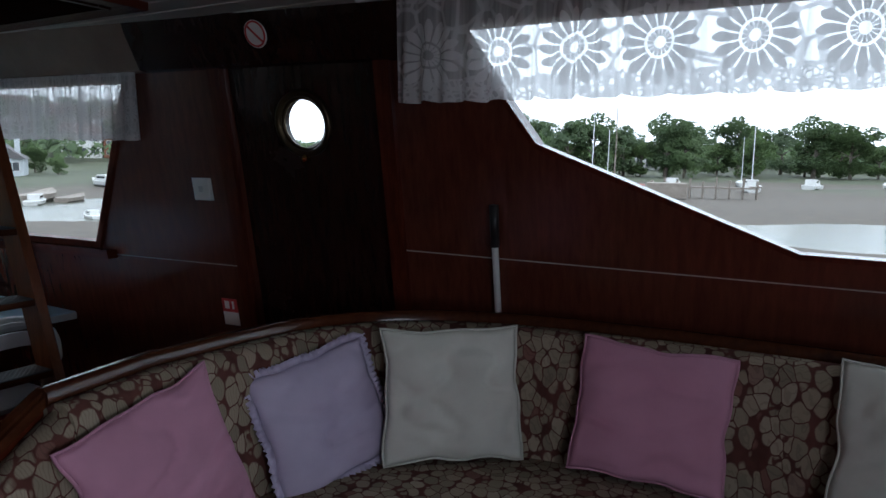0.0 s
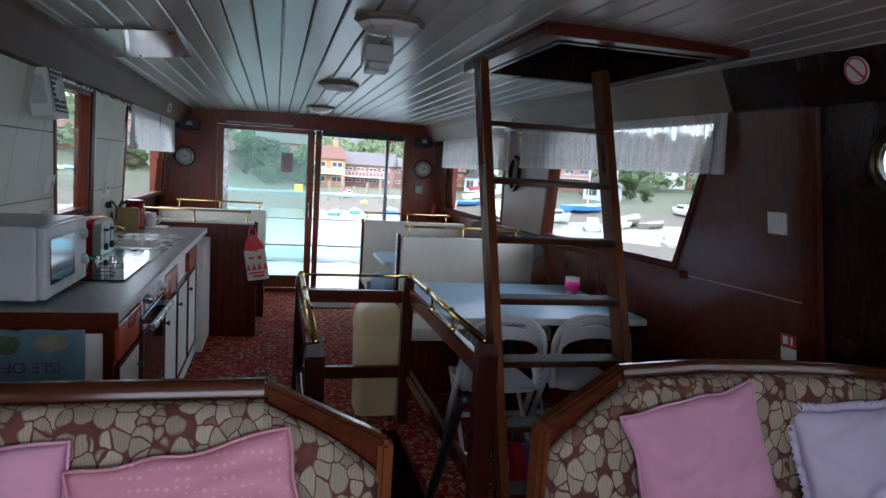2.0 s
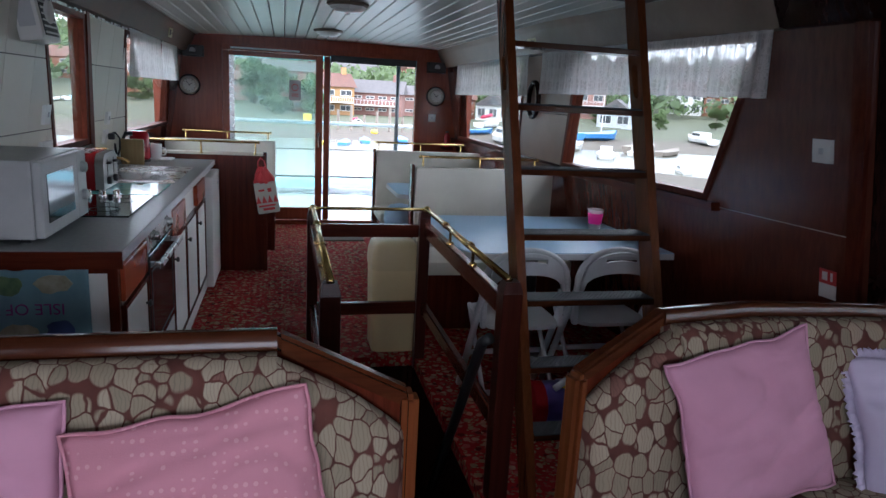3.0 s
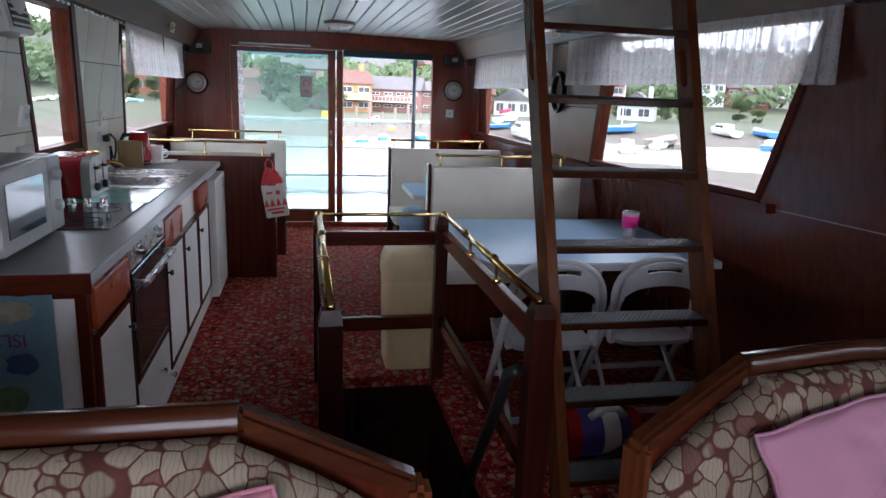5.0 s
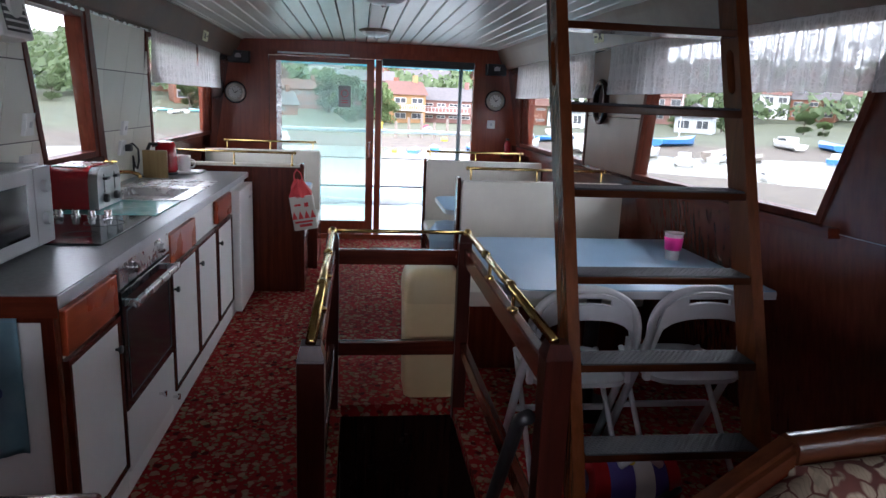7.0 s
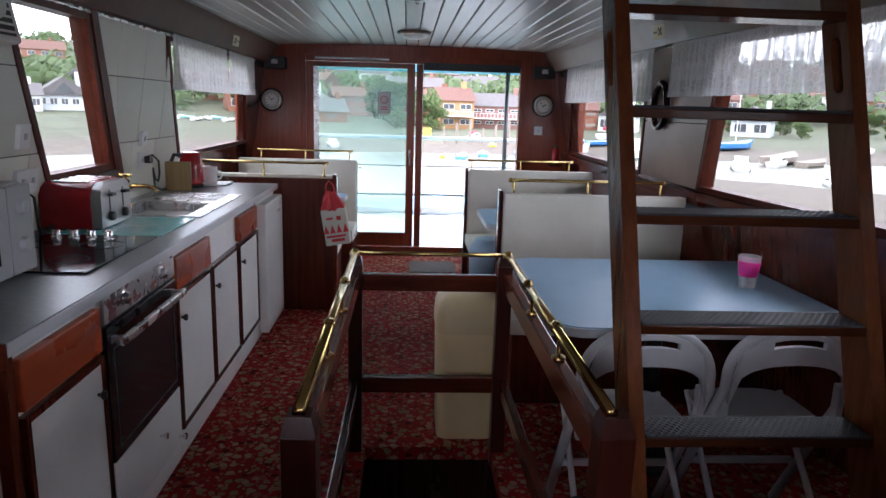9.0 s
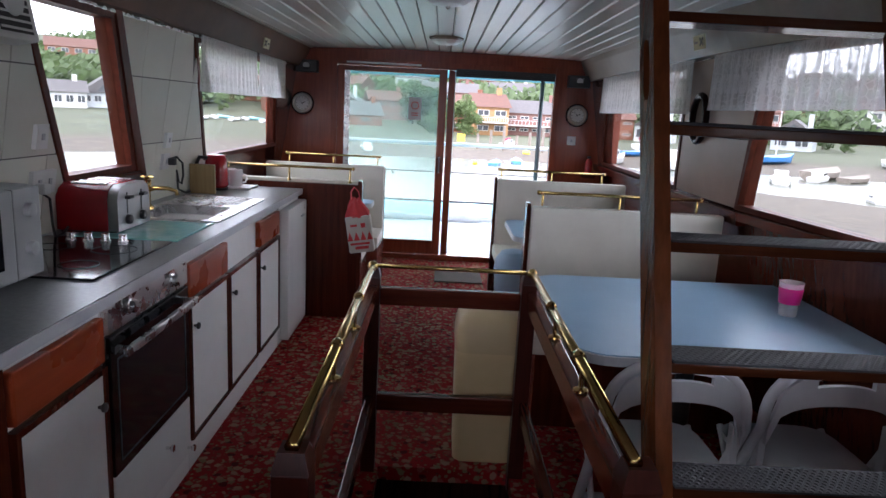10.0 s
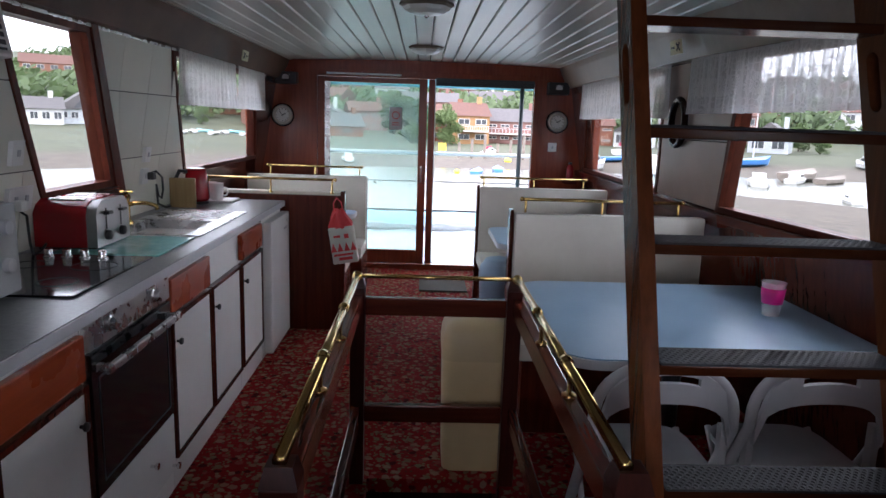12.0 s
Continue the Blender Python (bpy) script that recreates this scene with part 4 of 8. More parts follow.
for y in (TY0 + 0.085, TY0 + 0.215):
    part("lever", B(TX1, TX1 + 0.022, y - 0.02, y + 0.02, tz + 0.125, tz + 0.137, 0.003), BLACK, toaster)
    part("lever_track", B(TX1 - 0.001, TX1 + 0.002, y - 0.004, y + 0.004, tz + 0.065, tz + 0.15), BLACK, toaster)
    bm = bmesh.new()
    lathe(bm, [(0.02, 0.0), (0.019, 0.016), (0.014, 0.019)], (TX1, y, tz + 0.04), 16, "x")
    part("dial", bm, BLACK, toaster, smooth=40)
part("base", B(TX0 + 0.01, TX1 - 0.01, TY0 + 0.01, TY1 - 0.01, WT1 + 0.0005, tz), BLACK, toaster)

kettle = thing("kettle", (-1.45, 3.1, WT1), "red electric jug kettle on the worktop", "kettle")
bm = bmesh.new()
lathe(bm, [(0.062, 0.016), (0.074, 0.03), (0.07, 0.12), (0.062, 0.2), (0.05, 0.215), (0.01, 0.222)], (-1.45, 3.1, WT1), 24)
part("jug", bm, REDGLOSS, kettle, smooth=40)
bm = bmesh.new()
tube(bm, [(-1.49, 3.05, 1.10), (-1.525, 3.02, 1.105), (-1.54, 3.0, 1.06), (-1.535, 3.0, 0.98), (-1.505, 3.03, 0.95)], 0.012, 8)
part("handle", bm, BLACK, kettle, smooth=60)
bm = bmesh.new()
lathe(bm, [(0.07, 0.0005), (0.072, 0.012), (0.06, 0.0165)], (-1.45, 3.1, WT1), 24)
part("base", bm, BLACK, kettle)
board = thing("chopping_board", (-1.42, 2.86, WT1), "wooden chopping board leaning by the sink", "chopping board")
PINE = wood("pale_pine", (0.34, 0.22, 0.09), (0.46, 0.32, 0.15), 0.5, coat=0.0)
part("slab", B(-1.53, -1.38, 2.86, 2.882, WT1 + 0.0005, WT1 + 0.175, 0.006), PINE, board)
tray = thing("tray", (-1.36, 3.24, WT1), "small white tray under the mugs", "tray")
part("dish", B(-1.46, -1.25, 3.14, 3.34, WT1 + 0.0005, WT1 + 0.012, 0.004), PLASTIC, tray)
mug = thing("mug", (-1.36, 3.24, WT1 + 0.013), "plain white mug on a tray", "mug", "mugs on the tray")
bm = bmesh.new()
lathe(bm, [(0.034, 0.0), (0.038, 0.006), (0.041, 0.105), (0.037, 0.105), (0.034, 0.012)], (-1.36, 3.21, WT1 + 0.013), 20)
part("cup", bm, PLASTIC, mug, smooth=50)
bm = bmesh.new()
tube(bm, [(-1.32, 3.205, 0.995), (-1.295, 3.2, 0.99), (-1.288, 3.2, 0.965), (-1.3, 3.2, 0.945), (-1.322, 3.205, 0.94)], 0.006, 8)
part("handle", bm, PLASTIC, mug)
copy_thing(mug, Matrix.Translation((-1.42, 3.3, WT1 + 0.013)))

# cream wall panelling behind the galley, panel by panel
rnd = random.Random(2)
panels = tagged(part("tile_backing", fix(prism(bmesh.new(), [(0.2, 0.88), (1.70, 0.88), (1.17, 1.8), (0.2, 1.8)], lambda u, v: left(u, v, -0.004), lambda u, v: left(u, v, -0.0005))), GROUT), "cream wall panels with dark joints behind the galley", "wall panelling", kind="structure")


def clip_quad(u0, u1, v0, v1, lo, hi):
    """A panel cut by slanting limits lo(v), hi(v)."""
    a, b, c, d = max(u0, lo(v0)), min(u1, hi(v0)), min(u1, hi(v1)), max(u0, lo(v1))
    if b - a < 0.012 and c - d < 0.012:
        return None
    return [(a, v0), (max(b, a + 0.001), v0), (max(c, d + 0.001), v1), (d, v1)]


for lo, hi in ((lambda v: 0.2, lambda v: 1.606 - 0.605 * (v - 1.06)), (lambda v: 2.345 - 0.63 * (v - 1.06), lambda v: 3.205 - 0.63 * (v - 1.06))):
    if lo(1.06) > 1:
        prism_bm = fix(prism(bmesh.new(), [(lo(0.88), 0.88), (hi(0.88), 0.88), (hi(1.8), 1.8), (lo(1.8), 1.8)], lambda u, v: left(u, v, -0.004), lambda u, v: left(u, v, -0.0005)))
        part("tile_backing", prism_bm, GROUT, panels)
    for v0, v1 in ((0.885, 1.215), (1.215, 1.54), (1.54, 1.80)):
        off = 0.06 if v0 > 1.2 else 0.0
        u = -0.2 + off
        while u < 3.7:
            q = clip_quad(u + 0.0025, u + 0.3275, v0 + 0.0025, v1 - 0.0025, lo, hi)
            if q:
                part("tile", fix(prism(bmesh.new(), q, lambda a, b: left(a, b, -0.0085), lambda a, b: left(a, b, -0.0035))), TILE, panels)
            u += 0.33
# under the two windows
for a, b in ((1.60, 2.33), (3.20, 3.42)):
    part("tile", fix(prism(bmesh.new(), [(a, 0.885), (b, 0.885), (b, 1.085), (a, 1.085)], lambda u, v: left(u, v, -0.0045), lambda u, v: left(u, v, -0.0005))), TILE, panels)
# broad wooden post aft of the first galley window
bm = bmesh.new()
prism(bm, [(2.258, 1.05), (2.36, 1.03), (1.875, 1.80), (2.25 - 0.59 * 0.74 + 0.005, 1.80)], lambda u, v: left(u, v, -0.02), lambda u, v: left(u, v, -0.0005))
tagged(part("trim", fix(bm), MAHOGANY_MATT), "broad slanted wooden window post", "trim", kind="structure")
bm = bmesh.new()
prism(bm, [(1.60, 1.05), (2.34, 1.03), (2.255, 1.088), (1.605, 1.088)], lambda u, v: left(u, v, -0.026), lambda u, v: left(u, v, -0.009))
tagged(part("window_sill", fix(bm), MAHOGANY_Y), "red-brown wooden sill under the galley window", "sill", kind="structure")


# ---- companionway rails ----
rail = thing("stair_railing", (0.02, 0.7, 0.0), "dark mahogany stair railing with brass handrails", "railing")
PX0, PX1 = -0.29, 0.335
for x, y, h, w in ((PX0, 0.0, 0.845, 0.034), (PX1, 0.0, 0.845, 0.036), (PX0, 1.42, 0.85, 0.028), (PX1 - 0.02, 1.42, 0.85, 0.03)):
    bm = bmesh.new()
    z0 = -0.06 if y > 1 else -0.9
    box(bm, x - w, x + w, y - w, y + w, z0, h - 0.035, 0.003)
    prism(bm, [(-1, -1), (1, -1), (1, 1), (-1, 1)], lambda u, v: (x + u * w * 1.02, y + v * w * 1.02, h - 0.034), lambda u, v: (x + u * w * 0.72, y + v * w * 0.72, h + 0.004))
    part("post", fix(bm), MAHOGANY_DARK, rail)
for x in (PX0, PX1 - 0.01):
    part("side_rail", B(x - 0.018, x + 0.018, 0.034, 1.39, 0.715, 0.79, 0.006), MAHOGANY_Y, rail)
    part("side_rail", B(x - 0.016, x + 0.016, 0.034, 1.39, 0.27, 0.335, 0.006), MAHOGANY_Y, rail)
for z0, z1 in ((0.705, 0.775), (0.265, 0.335)):
    part("cross_rail", B(PX0 + 0.028, PX1 - 0.05, 1.405, 1.44, z0, z1, 0.005), MAHOGANY_X, rail)
for x, y0, y1 in ((PX0, 0.03, 1.42), (PX1 - 0.012, 0.03, 1.42)):
    bm = bmesh.new()
    tube(bm, [(x, y0 - 0.045, 0.856), (x, y1, 0.862)], 0.0135, 12)
    for y in (0.5, 0.95):
        tube(bm, [(x, y - 0.012, 0.862), (x, y + 0.012, 0.862)], 0.0175, 12)
    part("brass_rail", bm, BRASS, rail, "polished brass handrail", 40)
    for y in (0.45, 0.85):
        bm = bmesh.new()
        lathe(bm, [(0.02, 0.792), (0.019, 0.798), (0.007, 0.804), (0.007, 0.85)], (x, y, 0), 12)
        part("bracket", bm, BRASS, rail, "brass rail bracket", 40)
bm = bmesh.new()
tube(bm, [(PX0, 1.40, 0.862), (PX1 - 0.02, 1.40, 0.862)], 0.0085, 10)
part("brass_rail", bm, BRASS, rail, "thin brass cross rail", 40)
for x in (PX0, PX1 - 0.015):
    bm = bmesh.new()
    bmesh.ops.create_uvsphere(bm, u_segments=14, v_segments=8, radius=0.021, matrix=Matrix.Translation((x, 1.39, 0.862)))
    part("finial", bm, BRASS, rail, "brass ball joint", 60)
# sloping grab rail and steps going below
bm = bmesh.new()
tube(bm, [(PX1 - 0.055, 0.02, 0.63), (PX1 - 0.07, 0.06, 0.60), (PX1 - 0.07, 0.95, -0.75)], 0.021, 12)
tagged(part("grab_rail", bm, BLACK, rail, "black sloping handrail going below", 40))
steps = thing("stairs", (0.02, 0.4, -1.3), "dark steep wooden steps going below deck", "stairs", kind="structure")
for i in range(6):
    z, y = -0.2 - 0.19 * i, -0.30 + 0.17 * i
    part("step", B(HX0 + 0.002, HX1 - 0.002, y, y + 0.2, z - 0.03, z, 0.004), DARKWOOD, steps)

# ---- ladder to the roof hatch ----
ladder = thing("ladder", (0.68, -0.06, 0.0), "brown varnished wooden ladder with grey rubber treads", "ladder")
ly = lambda z: -0.06 + 0.30 * z
lxl = lambda z: 0.4255 - 0.027 * (z - 1.457)
lxr = lambda z: 0.951 - 0.027 * (z - 1.457)
RD = 0.052


def stile(inner, sgn):
    bm = bmesh.new()
    w = 0.034 * sgn
    # solid below and above, two cheeks beside the round-ended hand slot
    S0, S1, half = 1.500, 1.632, 0.2
    rr = half * 2 * RD
    cuts = [S0 + rr * (1 - math.cos(k * math.pi / 12)) for k in range(7)] + [S1 - rr * (1 - math.cos(k * math.pi / 12)) for k in range(6, -1, -1)]

    def open_at(z):
        e = max(0.0, S0 + rr - z, z - (S1 - rr))
        return 0.5 * math.sqrt(max(0.0, rr * rr - e * e)) / RD

    pieces = [(0.0, S0, (0.0, 1.0), (0.0, 1.0)), (S1, 1.953, (0.0, 1.0), (0.0, 1.0))]
    for z0, z1 in zip(cuts, cuts[1:]):
        if z1 - z0 > 1e-4:
            g0, g1 = open_at(z0), open_at(z1)
            pieces += [(z0, z1, (0.0, 0.5 - g0), (0.0, 0.5 - g1)), (z0, z1, (0.5 + g0, 1.0), (0.5 + g1, 1.0))]
    for z0, z1, lo, hi in pieces:
        def lay(z, s):
            return [(inner(z), ly(z) - RD + 2 * RD * s, z), (inner(z) + w, ly(z) - RD + 2 * RD * s, z)]
        p = [bm.verts.new(c) for c in lay(z0, lo[0]) + lay(z0, lo[1])[::-1]]
        q = [bm.verts.new(c) for c in lay(z1, hi[0]) + lay(z1, hi[1])[::-1]]
        bm.faces.new(p)
        bm.faces.new(q[::-1])
        for i in range(4):
            j = (i + 1) % 4
            bm.faces.new((p[i], p[j], q[j], q[i]))
    bmesh.ops.remove_doubles(bm, verts=bm.verts, dist=1e-5)
    return fix(bm)


part("stile", stile(lxl, -1), TEAK_Z, ladder)
part("stile", stile(lxr, 1), TEAK_Z, ladder)
for z in (0.265, 0.503, 0.741, 0.979, 1.217, 1.455, 1.693):
    y = ly(z)
    st = part("tread", B(lxl(z) - 0.002, lxr(z) + 0.002, y - 0.052, y + 0.052, z - 0.026, z - 0.004, 0.003), TEAK_X, ladder)
    if z < 1.6:
        part("rubber_mat", B(lxl(z) + 0.006, lxr(z) - 0.006, y - 0.053, y + 0.05, z - 0.004, z + 0.001, 0.001), RUBBER, st, "ribbed grey rubber mat")
        bm = bmesh.new()
        n_ = 30
        for k in range(n_):
            for r_ in range(9):
                xx = lxl(z) + 0.014 + (lxr(z) - lxl(z) - 0.036) * (k + 0.5 * (r_ % 2)) / (n_ - 1)
                yy = y - 0.046 + 0.0105 * r_
                prism(bm, [(-0.0062, 0), (0, -0.0085), (0.0062, 0), (0, 0.0085)], lambda u, v: (xx + u, yy + v, z + 0.0008), lambda u, v: (xx + u * 0.5, yy + v * 0.5, z + 0.0028))
        part("stud", bm, TREAD, st, "raised studs")
# hatch surround
hatch = thing("roof_hatch", (0.78, 0.35, 1.95), "dark wooden surround of the open roof hatch", "hatch", kind="structure")
w = 0.085
for a in ((HA[0] - w, HA[0], HA[2] - w, HA[3] + w), (HA[1], HA[1] + w, HA[2] - w, HA[3] + w), (HA[0], HA[1], HA[2] - w, HA[2]), (HA[0], HA[1], HA[3], HA[3] + w)):
    part("trim_board", B(*a, 1.955, 2.0, 0.003), MAHOGANY_X, hatch)
for a in ((HA[0] - 0.004, HA[0] + 0.016, HA[2], HA[3]), (HA[1] - 0.016, HA[1] + 0.004, HA[2], HA[3]), (HA[0] + 0.017, HA[1] - 0.017, HA[2] - 0.004, HA[2] + 0.016), (HA[0] + 0.017, HA[1] - 0.017, HA[3] - 0.016, HA[3] + 0.004)):
    part("coaming", B(*a, 1.95, 2.54), DARKWOOD, hatch)

# ---- booths ----
def bench(x0, x1, y, facing, label, z1=0.985, back=CREAM, seat=True):
    """A bench whose backrest stands at y; facing -1: its seat lies towards the bow."""
    root = thing("booth_bench", ((x0 + x1) / 2, y, 0.0), label, "bench", "booth benches")
    f = facing
    s = lambda a, b: (min(a, b), max(a, b))
    ya, yb = s(y, y - 0.05 * f)
    part("back_panel", B(x0 + 0.022, x1, ya, yb, 0.0, z1 - 0.02, 0.003), MAHOGANY, root, "dark wooden bench back")
    ya, yb = s(y + 0.001 * f, y + 0.065 * f)
    part("backrest", B(x0 + 0.024, x1 - 0.005, ya, yb, 0.42, z1, 0.014), back, root, "cream vinyl padded backrest", 40)
    bm = bmesh.new()
    ya, yb = s(y - 0.052 * f, y + 0.03 * f)
    box(bm, x0, x0 + 0.02, ya, yb, 0.0, z1 + 0.012, 0.004)
    part("end_post", bm, MAHOGANY, root, "dark wooden bench end")
    if seat:
        ya, yb = s(y + 0.05 * f, y + 0.48 * f)
        part("seat_box", B(x0 + 0.03, x1, ya, yb, 0.0, 0.36, 0.004), MAHOGANY, root)
        ya, yb = s(y + 0.04 * f, y + 0.5 * f)
        part("seat", B(x0 + 0.01, x1, ya, yb, 0.361, 0.45, 0.02), back, root, "cream vinyl seat pad", 40)
    return root


def brass_bar(x0, x1, y, z, zb, label):
    root = thing("brass_rail", ((x0 + x1) / 2, y, zb), label, "rail", "brass rails on the benches")
    bm = bmesh.new()
    tube(bm, [(x0, y, z), (x1, y, z)], 0.009, 10)
    part("bar", bm, BRASS, root, smooth=50)
    k = 3
    for i in range(k):
        x = x0 + 0.02 + (x1 - x0 - 0.04) * i / (k - 1)
        bm = bmesh.new()
        lathe(bm, [(0.015, zb), (0.013, zb + 0.008), (0.006, zb + 0.014), (0.006, z)], (x, y, 0), 10)
        part("stanchion", bm, BRASS, root, smooth=50)
    for x in (x0, x1):
        bm = bmesh.new()
        bmesh.ops.create_uvsphere(bm, u_segments=10, v_segments=6, radius=0.013, matrix=Matrix.Translation((x, y, z)))
        part("end_ball", bm, BRASS, root, smooth=60)


bench(0.405, 1.42, 2.36, -1, "cream vinyl bench with dark wooden end behind the blue table", 1.0)
brass_bar(0.47, 1.32, 2.385, 1.065, 0.975, "brass rail along the top of a bench back")
bench(0.375, 1.40, 4.16, -1, "cream vinyl bench near the aft doors", 0.962)
brass_bar(0.41, 1.24, 4.19, 1.03, 0.94, "brass rail along the top of a bench back")
bench(-1.54, -0.52, 4.62, -1, "cream vinyl bench at the aft end of the port booth", 0.975)
brass_bar(-1.36, -0.57, 4.645, 1.045, 0.955, "brass rail along the top of a bench back")
# wooden-backed bench by the fridge, seat facing aft
bench(-1.54, -0.585, 3.47, 1, "wooden-backed booth bench beside the fridge", 0.955)
part_ = B(-0.60, -0.572, 3.40, 3.47, 0.0, 0.965, 0.004)
bpost = tagged(part("bench_end", part_, MAHOGANY), "dark wooden end post of the booth by the fridge", "post")
brass_bar(-1.5, -0.64, 3.44, 1.04, 0.945, "brass rail on top of the wooden booth back")


def slab_table(x0, x1, y0, y1, z, label, r=0.12, side=-1):
    root = thing("booth_table", ((x0 + x1) / 2, (y0 + y1) / 2, 0.0), label, "table", "booth tables")
    def outline(g):
        pts = []
        fx = x0 + g if side < 0 else x1 - g
        wx = x1 if side < 0 else x0
        for cy, a0 in ((y0 + g, 0), (y1 - g, 1)):
            for k in range(7):
                a = k * math.pi / 12
                if a0 == 0:
                    pts.append((fx - side * r * (1 - math.sin(a)), cy + r * (1 - math.cos(a))))
                else:
                    b_ = math.pi / 2 - a
                    pts.append((fx + -side * r * (1 - math.sin(b_)), cy - r * (1 - math.cos(b_))))
        return [(wx, y0 + g)] + pts + [(wx, y1 - g)]
    bm = bmesh.new()
    prism(bm, outline(0.006), lambda u, v: (u, v, z - 0.004), lambda u, v: (u, v, z))
    part("laminate", fix(bm), TABLEBLUE, root, "pale blue laminate top")
    bm = bmesh.new()
    prism(bm, outline(0.0), lambda u, v: (u, v, z - 0.034), lambda u, v: (u, v, z - 0.0045))
    part("edge", fix(bm), GREYMETAL, root, "pale grey edging")
    cx = (x0 + x1) / 2
    cyy = (y0 + y1) / 2
    bm = bmesh.new()
    lathe(bm, [(0.16, 0.0), (0.16, 0.02), (0.035, 0.03), (0.035, z - 0.04), (0.12, z - 0.035)], (cx, cyy, 0), 18)
    part("pedestal", bm, BLACK, root, smooth=40)
    return root


slab_table(0.375, 1.50, 0.83, 1.88, 0.75, "pale blue laminate dining table with rounded corners", 0.14)
slab_table(0.42, 1.40, 2.95, 3.66, 0.72, "pale blue table between the booth benches", 0.08)
slab_table(-1.5, -0.56, 3.95, 4.2, 0.74, "narrow pale blue table in the port booth", 0.05, 1)

# folding chairs
def folding_chair(cx, cy):
    root = thing("folding_chair", (cx, cy, 0.0), "white folding chair with a curved plastic back", "chair", "folding chairs at the blue table")
    w = 0.205
    # seat towards the table (+y), back towards the bow
    yb = cy - 0.17
    bm = bmesh.new()
    pts = []
    for k in range(21):
        a = math.pi * k / 20
        pts.append((cx - w * math.cos(a), yb + 0.06 - 0.07 * 0, 0.60 + 0.195 * math.sin(a) ** 0.7))
    legs = [(cx - w, cy + 0.22, 0.01), (cx - w, yb + 0.06, 0.60)]
    legs2 = [(cx + w, yb + 0.06, 0.60), (cx + w, cy + 0.22, 0.01)]
    tube(bm, [legs[0]] + pts + [legs2[1]], 0.0165, 10)
    part("front_frame", bm, CHAIRWHITE, root, smooth=50)
    bm = bmesh.new()
    g = []
    for i in range(15):
        t_ = -1 + 2 * i / 14
        x = cx + t_ * (w - 0.012)
        h1 = 0.60 + 0.195 * max(0.0, 1 - t_ * t_) ** 0.35 - 0.004
        h0 = 0.60 + 0.195 * max(0.0, 1 - t_ * t_) ** 0.45 - 0.055 - 0.05 * (1 - t_ * t_)
        dy = 0.03 * (1 - t_ * t_)
        g.append((x, h0, max(h1, h0 + 0.012), dy))
    slot = lambda t_: abs(t_) < 0.36
    for (xa, a0, a1, da), (xb, b0, b1, db), i in zip(g, g[1:], range(14)):
        t_ = -1 + 2 * (i + 0.5) / 14
        bands = [(0.0, 1.0)] if not slot(t_) else [(0.0, 0.60), (0.84, 1.0)]
        for s0, s1 in bands:
            q = [(xa, a0 + (a1 - a0) * s0, da), (xb, b0 + (b1 - b0) * s0, db), (xb, b0 + (b1 - b0) * s1, db), (xa, a0 + (a1 - a0) * s1, da)]
            prism(bm, q, lambda x, z, d: (x, yb + 0.048 - d, z), lambda x, z, d: (x, yb + 0.066 - d, z))
    bmesh.ops.remove_doubles(bm, verts=bm.verts, dist=1e-5)
    part("backrest", fix(bm), CHAIRWHITE, root, "white curved plastic back with a hand slot")
    bm = bmesh.new()
    pts = []
    for k in range(28):
        a = 2 * math.pi * k / 28
        c, s = math.cos(a), math.sin(a)
        e = 0.45
        pts.append((cx + 0.19 * (abs(c) ** e) * (1 if c > 0 else -1), cy + 0.05 + 0.2 * (abs(s) ** e) * (1 if s > 0 else -1)))
    prism(bm, pts, lambda u, v: (u, v, 0.425), lambda u, v: (u, v, 0.443))
    part("seat", fix(bm), CHAIRWHITE, root)
    for s in (-1, 1):
        part("rear_leg", tube(bmesh.new(), [(cx + s * (w - 0.03), cy + 0.22, 0.445), (cx + s * (w - 0.03), cy - 0.2, 0.01)], 0.0115, 8), CHAIRWHITE, root, smooth=50)
        bm = bmesh.new()
        box(bm, cx + s * (w - 0.015) - 0.011, cx + s * (w - 0.015) + 0.011, yb + 0.07, yb + 0.105, 0.42, 0.60, 0.004)
        part("hinge_bracket", bm, CHAIRWHITE, root)
    part("stretcher", B(cx - w + 0.03, cx + w - 0.03, cy - 0.14, cy - 0.125, 0.10, 0.125, 0.003), CHAIRWHITE, root)
    part("stretcher", B(cx - w, cx + w, cy + 0.13, cy + 0.145, 0.20, 0.225, 0.003), CHAIRWHITE, root)
    return root


folding_chair(0.66, 0.80)
folding_chair(1.13, 0.82)

# waste bin
bin_ = thing("waste_bin", (0.17, 1.68, 0.0), "cream plastic swing-top waste bin", "bin")


def rounded(x0, x1, y0, y1, r, n=5):
    out = []
    for cx_, cy_, a0 in ((x1 - r, y1 - r, 0), (x0 + r, y1 - r, 1), (x0 + r, y0 + r, 2), (x1 - r, y0 + r, 3)):
        for k in range(n + 1):
            a = (a0 + k / n) * math.pi / 2
            out.append((cx_ + r * math.cos(a), cy_ + r * math.sin(a)))
    return out


BX0, BX1, BY0, BY1 = 0.05, 0.33, 1.50, 1.80


def scaled(pts, g):
    cx_, cy_ = (BX0 + BX1) / 2, (BY0 + BY1) / 2
    return [(cx_ + (u - cx_) * g, cy_ + (v - cy_) * g) for u, v in pts]


